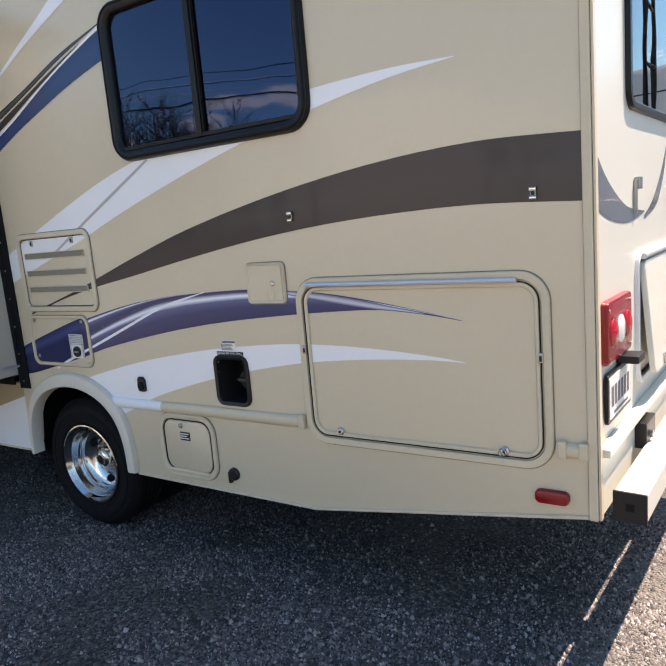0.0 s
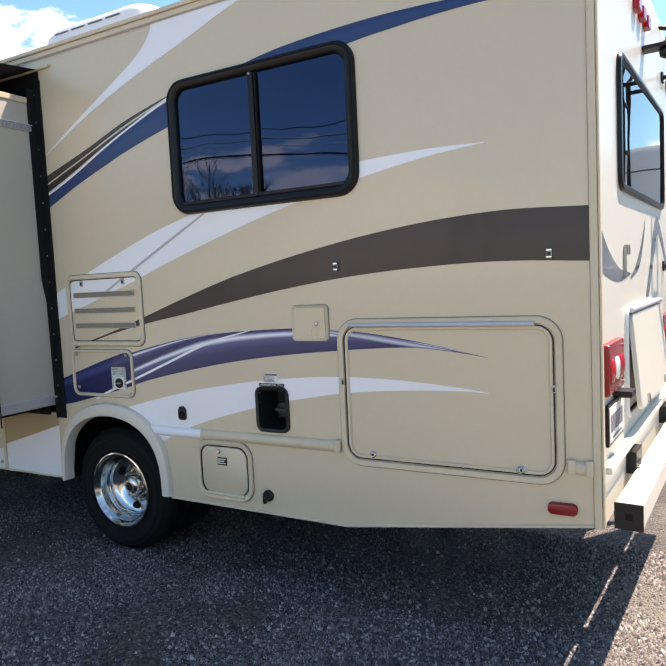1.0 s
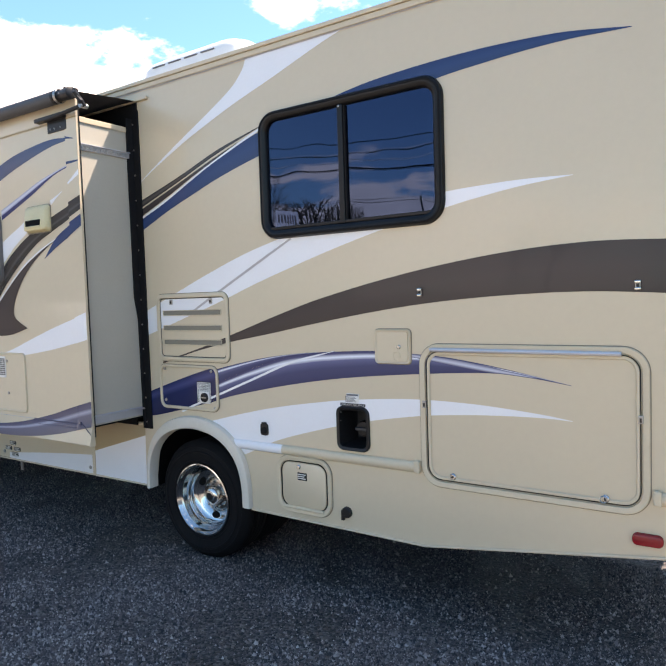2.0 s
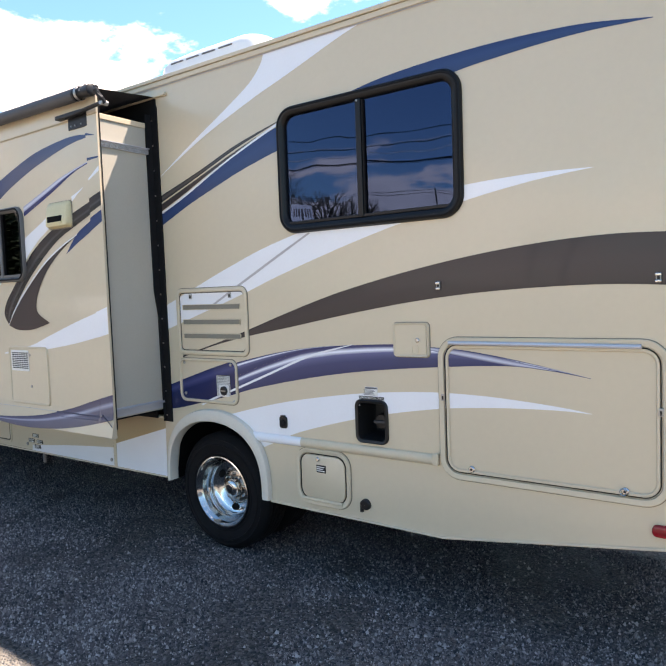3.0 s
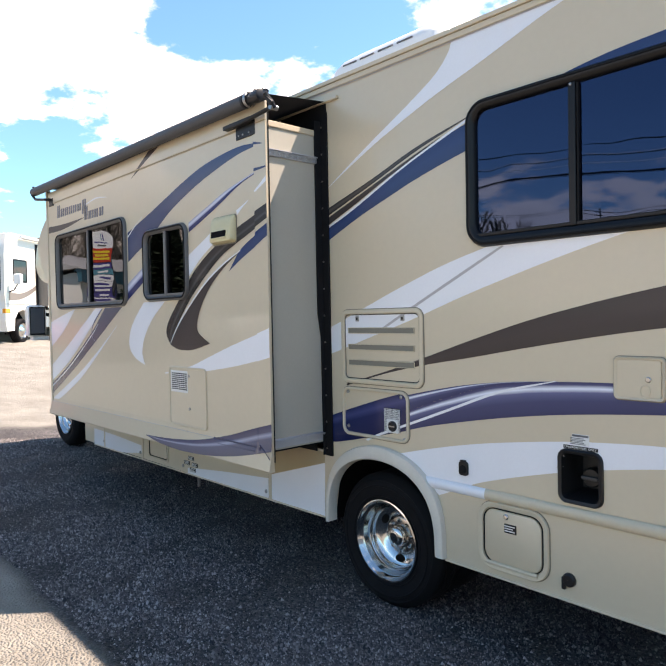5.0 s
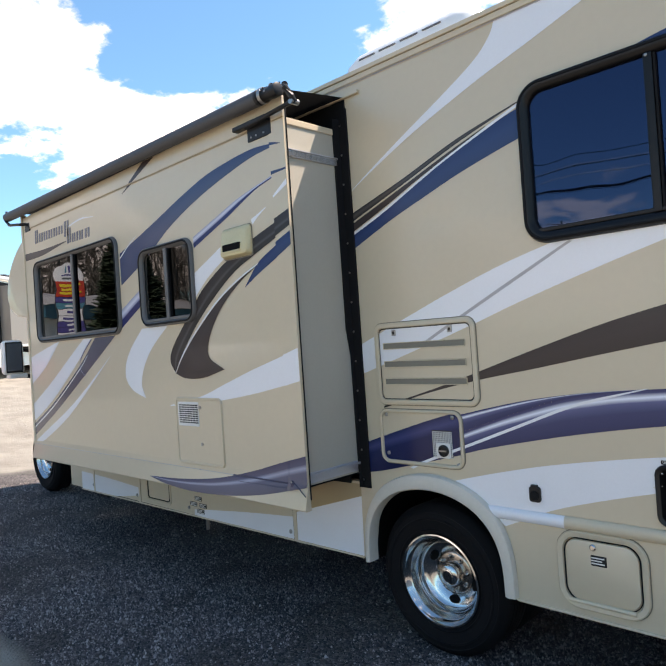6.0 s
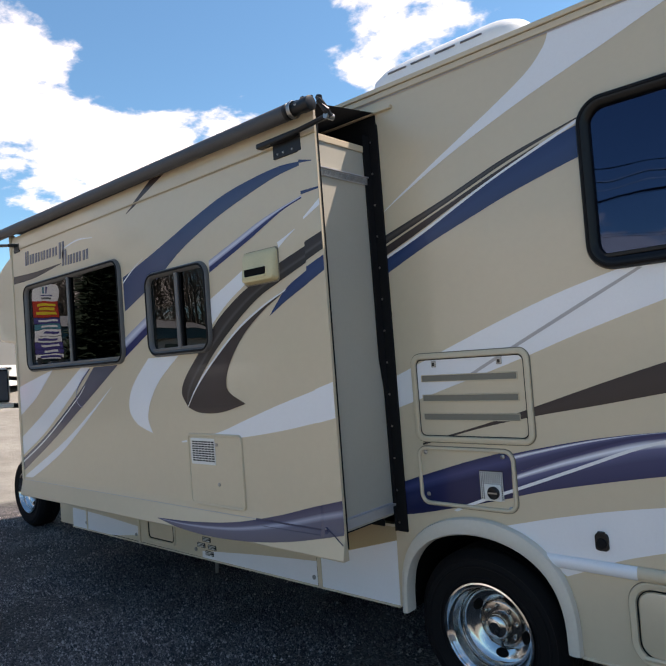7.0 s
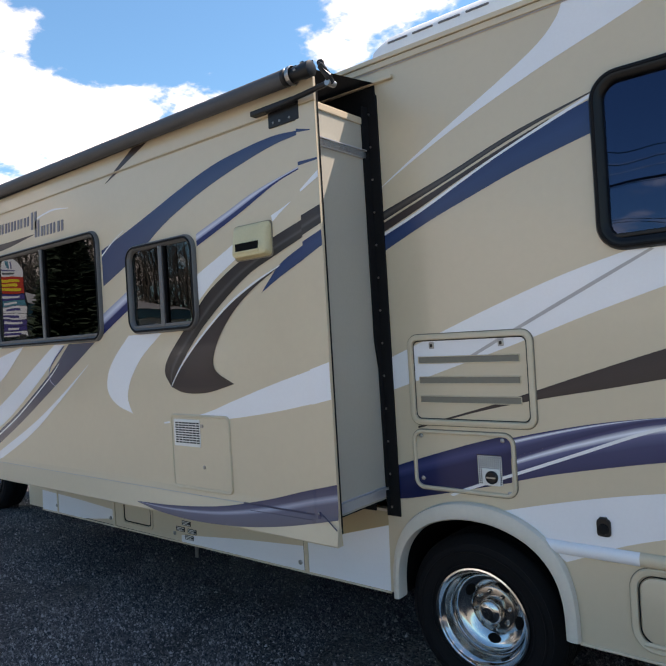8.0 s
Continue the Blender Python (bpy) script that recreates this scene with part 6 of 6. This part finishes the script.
def conifer(x, y, h, seed):
    rng = random.Random(seed)
    z0 = rise(x, y)
    t = thing("conifer_tree", "dense dark green conifer with an uneven crown", "tree", at=pose(x, y, z0), group="conifers")
    part("trunk", skin([[(r * math.cos(a), r * math.sin(a), z) for a in np.linspace(0, 2 * math.pi, 9)[:-1]] for r, z in ((0.16, 0), (0.11, h * 0.5), (0.02, h * 0.98))], True, True), M_BARK, t, smooth=True)
    verts, faces = [], []
    for k in range(9000):
        u = rng.random() ** 0.85
        z = 0.20 + (h - 0.20) * u
        a = rng.uniform(0, 2 * math.pi)
        full = h * 0.36 * (1 - u) ** 0.7 * min(1.0, 0.55 + 2.2 * u)
        reach = full * (0.80 + 0.14 * math.sin(3 * a + 9 * u) + 0.10 * math.sin(7 * a - 23 * u)) + 0.05
        r0 = reach * (0.45 + 0.55 * rng.random() ** 0.5)
        L = rng.uniform(0.16, 0.34)
        c = Vector((r0 * math.cos(a), r0 * math.sin(a), z - 0.15 * r0))
        d = Vector((math.cos(a + rng.uniform(-0.6, 0.6)), math.sin(a + rng.uniform(-0.6, 0.6)), rng.uniform(-0.15, 0.55)))
        side = d.cross(Vector((0, 0, 1))).normalized() * L * 0.30
        b = len(verts)
        verts += [c - side * 0.6, c + side * 0.6, c + d * L * 0.6 + side, c + d * L, c + d * L * 0.6 - side, c + d * L * 0.4 + Vector((0, 0, L * 0.22))]
        faces += [(b, b + 1, b + 5), (b + 1, b + 2, b + 5), (b + 2, b + 3, b + 5), (b + 3, b + 4, b + 5), (b + 4, b, b + 5)]
    me = bpy.data.meshes.new("crown")
    me.from_pydata([tuple(v) for v in verts], [], faces)
    me.materials.append(M_NEEDLE)
    cr = new("crown", me)
    cr.parent = t


for x, y, h, sd in ((-17.3, -8.6, 4.6, 1), (-18.6, -9.6, 4.0, 2)):
    conifer(x, y, h, sd)


def bare_tree(x, y, h, seed):
    rng = random.Random(seed)
    t = thing("bare_tree", "leafless tree with grey branching limbs", "tree", at=pose(x, y, rise(x, y)), group="bare trees")
    bm = bmesh.new()

    def limb(p, d, L, r, depth):
        q = p + d * L
        tube([p, p + d * L * 0.5 + Vector((rng.uniform(-1, 1), rng.uniform(-1, 1), 0)) * L * 0.06, q], r, 5, bm)
        if depth:
            for k in range(3):
                n = (d + Vector((rng.uniform(-0.8, 0.8), rng.uniform(-0.8, 0.8), rng.uniform(-0.1, 0.6)))).normalized()
                limb(p + d * L * rng.uniform(0.55, 1.0), n, L * rng.uniform(0.55, 0.75), r * 0.6, depth - 1)

    limb(Vector((0, 0, 0)), Vector((0, 0, 1)), h * 0.36, h * 0.018, 5)
    part("trunk", bm, M_BARK, t)


for x, y, h, sd in ((-24, -20, 7.5, 4), (-27, -13, 7.0, 5), (-30, -24, 8.0, 6), (-20, -24, 7.0, 7), (-31, -10.5, 6.5, 8), (-9, -40, 7.5, 9), (-12, -42, 7.0, 10), (-20.3, -30, 8.8, 11), (-18.7, -31, 8.4, 12), (-22.3, -32, 8.6, 13)):
    bare_tree(x, y, h, sd)


def far_woods():
    """A belt of leafless trees beyond the road: thin tapered trunks, limbs and twigs in one mesh."""
    rng = random.Random(31)
    verts, faces = [], []

    def stick(p, q, r0, r1):
        d = (q - p).normalized()
        u = d.cross(Vector((0.31, 0.95, 0.07))).normalized()
        v = d.cross(u)
        k = len(verts)
        for c, r in ((p, r0), (q, r1)):
            for a in (0.0, 2.094, 4.189):
                verts.append(tuple(c + (u * math.cos(a) + v * math.sin(a)) * r))
        for i in range(3):
            faces.append((k + i, k + (i + 1) % 3, k + 3 + (i + 1) % 3, k + 3 + i))

    for i in range(170):
        f = (i + rng.random()) / 170
        x, y = -46 + 12 * f + rng.uniform(-3, 3), -5 - 36 * f + rng.uniform(-3, 3)
        h = rng.uniform(7.5, 11.5)
        foot = Vector((x, y, rise(x, y) - 0.1))
        top = foot + Vector((rng.uniform(-0.5, 0.5), rng.uniform(-0.5, 0.5), h))
        stick(foot, top, h * 0.016, 0.02)
        for _ in range(20):
            g = rng.uniform(0.22, 0.97)
            p = foot.lerp(top, g)
            a = rng.uniform(0, 6.28)
            d = Vector((math.cos(a), math.sin(a), rng.uniform(0.5, 1.5))).normalized()
            q = p + d * h * rng.uniform(0.16, 0.32) * (1.15 - 0.7 * g)
            stick(p, q, 0.055 * (1.1 - g) + 0.012, 0.012)
            for _ in range(8):
                m = p.lerp(q, rng.uniform(0.35, 1.0))
                e = (d + Vector((rng.uniform(-1, 1), rng.uniform(-1, 1), rng.uniform(-0.3, 0.8)))).normalized()
                stick(m, m + e * rng.uniform(0.5, 1.3), 0.014, 0.005)
    me = bpy.data.meshes.new("far_woods")
    me.from_pydata(verts, [], faces)
    me.materials.append(M_BARK)
    tagged(new("far_woods", me), "belt of bare grey winter woods beyond the road", "woods", kind="stuff")


far_woods()

def cable_line(x):
    """Height of the lowest main cable along its run, which climbs with the road."""
    return 10.38 - 0.083 * (max(-75.0, min(2.0, x)) + 21.7)


for x in (-112, -62, 8, 74):
    base, top = rise(x, -36), cable_line(x) + 2.4
    up_ = thing("utility_pole", "weathered wooden utility pole with a crossarm", "pole", at=pose(x, -36, base), group="utility poles")
    part("pole", skin([[(r * math.cos(a), r * math.sin(a), z) for a in np.linspace(0, 2 * math.pi, 11)[:-1]] for r, z in ((0.16, 0), (0.11, top - base))], True, True), M_POLE, up_, smooth=True)
    part("crossarm", block(-0.08, 0.08, -1.1, 1.1, top - base - 0.55, top - base - 0.35, 0.02), M_POLE, up_)
    part("insulator", lathe([(0.0005, -0.08), (0.05, -0.06), (0.05, 0.06), (0.0005, 0.08)], 10, centre=(0, -1.0, top - base - 0.3)), M_CLEAR, up_)
M_BARE = surface("bare_aluminium_cable", (0.75, 0.76, 0.74), 0.35, metal=0.3)
for rise_by, y, r, m in ((1.93, -36.2, 0.030, M_BLACK_PLASTIC), (1.22, -36.0, 0.026, M_BARE), (1.14, -36.0, 0.026, M_BLACK_PLASTIC), (0.63, -36.0, 0.028, M_BARE), (0.0, -36.0, 0.065, M_BLACK_PLASTIC), (-0.10, -36.1, 0.016, M_BLACK_PLASTIC), (-2.20, -36.0, 0.016, M_BLACK_PLASTIC), (-2.36, -36.0, 0.016, M_BLACK_PLASTIC)):
    bm = bmesh.new()
    tube([(x, y, cable_line(x) + rise_by) for x in (-112, -90, -75, -62, -50, -40, -30, -20, -10, 2, 8, 30, 52, 74)], r, 5, bm)
    tagged(part("overhead_cable", bm, m), "bare metal overhead cable strung between the utility poles" if m is M_BARE else "black overhead cable strung between the utility poles", "cable", "overhead cables")

# pylon sign of the lot
bn = thing("pylon_sign", "white arched roadside sign with a red light board and violet rows", "sign", at=pose(-13.2, -4.9, rise(-13.2, -4.9), 0, 0, 114))
M_BVIOLET = surface("sign_violet", (0.06, 0.05, 0.22), 0.6)
M_BRED = surface("sign_red", (0.50, 0.04, 0.02), 0.6)
M_BYELLOW = surface("sign_yellow", (0.75, 0.55, 0.03), 0.6)
M_BTEAL = surface("sign_teal", (0.05, 0.22, 0.30), 0.6)
for x in (-0.22, 0.22):
    part("post", block(x - 0.04, x + 0.04, -0.03, 0.05, 0.0, 1.50, 0.006), M_GREY_FRAME, bn)
part("cabinet", block(-0.31, 0.31, 0.0, 0.10, 1.44, 2.80, 0.01), M_GREY_FRAME, bn)
part("arch_panel", plate(-0.30, 0.30, 2.60, 3.22, 0.28, 0.09, -0.012, 0.004, 10), M_WHITE, bn)
board = part("light_board", plate(-0.29, 0.29, 2.43, 2.79, 0.01, 0.0, -0.020, 0.002), M_BRED, bn)
for z, w in ((2.70, 0.22), (2.61, 0.18), (2.52, 0.23)):
    part("text_bar", plate(-w, w, z - 0.03, z + 0.03, 0.01, -0.019, -0.024, 0.001), M_BYELLOW, board)
rows_ = ((2.28, 2.42, M_BVIOLET), (2.14, 2.27, M_BTEAL), (1.98, 2.13, M_WHITE), (1.84, 1.97, M_WHITE), (1.70, 1.83, M_BVIOLET), (1.58, 1.69, M_BVIOLET), (1.46, 1.57, M_WHITE))
for i, (z0, z1, m) in enumerate(rows_):
    row = part("tenant_row", plate(-0.29, 0.29, z0, z1, 0.008, 0.0, -0.012, 0.002), m, bn)
    part("text_bar", plate(-0.22 + 0.05 * (i % 2), 0.20 - 0.06 * (i % 3), (z0 + z1) / 2 - 0.025, (z0 + z1) / 2 + 0.025, 0.006, -0.011, -0.015, 0.001), M_BVIOLET if m is M_WHITE else M_WHITE, row)
for x0, x1, z0, z1, m in ((-0.06, -0.02, 2.98, 3.14, M_BVIOLET), (0.02, 0.06, 2.98, 3.14, M_BTEAL), (-0.15, 0.15, 2.92, 2.945, M_BVIOLET), (-0.12, 0.12, 2.84, 2.88, M_PRINT)):
    part("emblem", plate(x0, x1, z0, z1, 0.008, -0.011, -0.016, 0.001), m, bn)

bb = thing("roadside_board", "white roadside board with dark writing on a steel post", "sign", at=pose(-18.4, -25, rise(-18.4, -25), 0, 0, 142))
part("post", tube([(0, 0.06, 0), (0, 0.06, 4.8)], 0.07, 10), M_GREY_FRAME, bb, smooth=True)
board = part("board", plate(-0.62, 0.62, 4.2, 5.45, 0.03, 0.06, 0.0, 0.006), M_WHITE, bb)
for i in range(7):
    part("text_bar", plate(-0.52 + 0.15 * i, -0.43 + 0.15 * i, 4.75, 5.20, 0.01, 0.001, -0.006, 0.001), M_PRINT, board)
lp_ = thing("steel_post", "slim dark steel post beyond the road", "post", at=pose(-13.0, -30, rise(-13, -30)))
part("post", tube([(0, 0, 0), (0, 0, 6.1)], 0.04, 8), M_GREY_FRAME, lp_, smooth=True)
part("cap", lathe([(0.05, -0.02), (0.055, 0.0), (0.0005, 0.03)], 10), M_GREY_FRAME, lp_, at=pose(0, 0, 6.1, 90))

# sales building
sb = thing("sales_building", "low white building with a teal fascia and dark windows", "building", at=pose(-34, -16, rise(-34, -16), 0, 0, 65))
part("wall", block(-9, 9, -4, 4, 0, 3.0), M_SHED, sb)
part("fascia", block(-9.3, 9.3, -4.4, -4.05, 2.6, 3.2, 0.02), M_TEAL, sb)
part("fascia", block(-9.3, 9.3, 4.05, 4.4, 2.6, 3.2, 0.02), M_TEAL, sb)
bm = bmesh.new()
rings = [[(x, -4.5, 3.2), (x, 0, 4.3), (x, 4.5, 3.2)] for x in (-9.4, 9.4)]
skin(rings, True, True, bm=bm)
part("roof", bm, M_SHED_ROOF, sb)
for i in range(5):
    for y in (-4.02, 4.02):
        w_ = part("window", block(-7.8 + i * 3.4, -5.9 + i * 3.4, y - 0.04, y + 0.04, 0.9, 2.2, 0.01), M_DARKGLASS, sb)
        part("sill", block(-7.9 + i * 3.4, -5.8 + i * 3.4, y - 0.08, y + 0.08, 0.82, 0.9, 0.01), M_SHED, w_)


def parked_car(x, y, rz, paint):
    c = thing("parked_car", "parked %s saloon car standing on the pale lot" % paint[0], "car", at=pose(x, y, rise(x, y), 0, 0, rz), group="parked cars")
    m = surface(paint[0] + "_car_paint", paint[1], 0.2, coat=0.8)
    prof = spline([(-2.2, 0.35), (-2.2, 0.75), (-1.5, 0.90), (-0.9, 0.95), (0.9, 0.98), (2.0, 0.92), (2.25, 0.70), (2.2, 0.35)], 26)
    part("body", extruded([tuple(p) for p in prof], -0.85, 0.85, 0.12), m, c, smooth=True)
    roof = spline([(-1.0, 0.9), (-0.4, 1.38), (0.9, 1.42), (1.6, 0.95)], 14)
    part("cabin", extruded([tuple(p) for p in roof], -0.70, 0.70, 0.12), M_DARKGLASS, c, smooth=True)
    part("roof_panel", block(-0.35, 0.85, -0.60, 0.60, 1.40, 1.45, 0.02), m, c)
    for wx in (-1.4, 1.4):
        for wy in (-0.85, 0.65):
            w_ = part("wheel", lathe([(0.0005, 0), (0.30, 0.0), (0.33, 0.03), (0.33, 0.17), (0.30, 0.2), (0.0005, 0.2)], 20), M_TYRE, c, at=pose(wx, wy, 0.33))
            part("rim", lathe([(0.0005, -0.01), (0.2, -0.012), (0.21, 0.21), (0.0005, 0.212)], 16), M_DULL, w_)


parked_car(-14.5, -6.3, 30, ("dark", (0.02, 0.022, 0.025)))
parked_car(-12.5, -8.6, 20, ("white", (0.7, 0.7, 0.7)))
parked_car(-16.5, -5.6, 40, ("red", (0.4, 0.02, 0.02)))

# grey warehouse and fence beyond the rear of the motorhome
wh_ = thing("warehouse", "long grey metal warehouse", "building", at=pose(24, 8, -0.4))
part("wall", block(0, 8, -30, 24, 0, 6.2), surface("grey_metal_siding", (0.34, 0.36, 0.38), 0.5, vary=0.08), wh_)
part("roof_edge", block(-0.25, 8.2, -30.3, 24.3, 6.2, 6.5, 0.03), M_SHED_ROOF, wh_)
part("door", block(-0.06, 0.02, -12, -8, 0, 4), M_SHED_ROOF, wh_)
M_WIRE = surface("galvanised_wire", (0.45, 0.46, 0.47), 0.4, metal=0.8)
fn = thing("chain_link_fence", "galvanised chain-link fence with round posts", "fence", at=pose(5.2, 7.6, -0.29))
for i in range(6):
    part("post", tube([(-4 + i * 2.6, 0, 0), (-4 + i * 2.6, 0, 1.85)], 0.03, 8), M_WIRE, fn)
part("top_rail", tube([(-4, 0, 1.83), (9, 0, 1.83)], 0.022, 8), M_WIRE, fn)
bm = bmesh.new()
for i in range(130):
    x = -4 + i * 0.1
    tube([(x, 0, 0.03), (min(x + 0.9, 9), 0, 0.03 + min(x + 0.9, 9) * 2 - 2 * x)], 0.004, 3, bm)
    tube([(x, 0.006, 0.03 + 1.8), (min(x + 0.9, 9), 0.006, 1.83 - 2 * (min(x + 0.9, 9) - x))], 0.004, 3, bm)
tagged(part("wire_mesh", bm, M_WIRE, fn), kind="stuff")
tr = thing("parked_trailer", "white travel trailer with vents parked behind the fence", "trailer", at=pose(4.2, 8.9, -0.29))
part("trailer_body", extruded([(x, z) for x, z in rrect(-4.5, 9.0, 0.6, 3.75, 0.25)], 0, 2.4, 0.1), M_WHITE_PAINT, tr, smooth=True)
for z in (1.75, 1.87, 1.99):
    part("vent", block(-2.3, -1.3, -0.02, 0.02, z, z + 0.08, 0.005), M_GREY_FRAME, tr)
part("trailer_window", block(1.8, 3.4, -0.02, 0.02, 1.7, 2.4, 0.01), M_DARKGLASS, tr)
part("trailer_stripe", block(-4.3, 8.8, -0.012, 0.0, 1.15, 1.28), M_SLATE, tr)
for z in (2.25, 2.75, 3.35):
    part("seam", block(-4.3, 8.8, -0.008, 0.0, z, z + 0.02), M_GREY_FRAME, tr)
for x in (2.6, 3.5):
    part("wheel", lathe([(0.0005, 0), (0.33, 0.0), (0.36, 0.03), (0.36, 0.2), (0.0005, 0.2)], 20), M_TYRE, tr, at=pose(x, 0.02, 0.36))

# stones standing out of the worn asphalt
rng = np.random.default_rng(5)
N = 540000
px = rng.uniform(-6.6, 3.7, N)
py = rng.uniform(-1.36, 1.5, N)
# loose stone lies thicker in some patches than in others
thick = 0.5 + 0.22 * np.sin(2.3 * px + 1.1 * py) * np.sin(1.7 * py - 0.9 * px + 1.0) + 0.20 * np.sin(5.1 * px - 3.7 * py + 2.0) * np.sin(4.3 * py + 0.6) + 0.12 * np.sin(11 * px + 7 * py)
keep = rng.uniform(0, 1, N) < np.clip(2.6 * (thick - 0.5) + 0.62, 0.10, 1.0)
px, py, N = px[keep], py[keep], int(keep.sum())
sz = np.minimum(rng.gamma(2.2, 0.00145, N) + 0.0013, 0.0140)
ang = rng.uniform(0, 6.28, N)
co = np.zeros((N, 6, 3))
plane = -0.016 * px - 0.062 * py + 0.010
for k in range(5):
    a = ang + 2 * math.pi * k / 5 + rng.uniform(-0.35, 0.35, N)
    rad = sz * rng.uniform(0.7, 1.25, N)
    co[:, k, 0], co[:, k, 1], co[:, k, 2] = px + rad * np.cos(a), py + rad * np.sin(a), plane - 0.001
co[:, 5, 0] = px + sz * rng.uniform(-0.4, 0.4, N)
co[:, 5, 1] = py + sz * rng.uniform(-0.4, 0.4, N)
co[:, 5, 2] = plane + sz * rng.uniform(0.7, 1.7, N)
tri = np.array([(0, 1, 5), (1, 2, 5), (2, 3, 5), (3, 4, 5), (4, 0, 5)])
fc = (tri[None] + (np.arange(N) * 6)[:, None, None]).reshape(-1)
me = bpy.data.meshes.new("asphalt_stones")
me.vertices.add(N * 6)
me.vertices.foreach_set("co", co.reshape(-1))
me.loops.add(len(fc))
me.loops.foreach_set("vertex_index", fc)
me.polygons.add(N * 5)
me.polygons.foreach_set("loop_start", np.arange(0, len(fc), 3))
me.update(calc_edges=True)
me.validate()
pm, pnt, pb = node_mat("asphalt_stone")
gi = pnt.nodes.new("ShaderNodeNewGeometry")
rp = pnt.nodes.new("ShaderNodeValToRGB")
els = rp.color_ramp.elements
while len(els) < 4:
    els.new(0.5)
for el, (p, c) in zip(els, ((0.0, (0.020, 0.019, 0.024)), (0.50, (0.108, 0.092, 0.088)), (0.82, (0.240, 0.214, 0.204)), (1.0, (0.43, 0.395, 0.37)))):
    el.position, el.color = p, (*c, 1)
pnt.links.new(gi.outputs["Random Per Island"], rp.inputs[0])
pnt.links.new(rp.outputs[0], pb.inputs["Base Color"])
pb.inputs["Roughness"].default_value = 0.8
me.materials.append(pm)
tagged(new("asphalt_stones", me), "small dark stones standing out of worn asphalt", "gravel", kind="stuff")
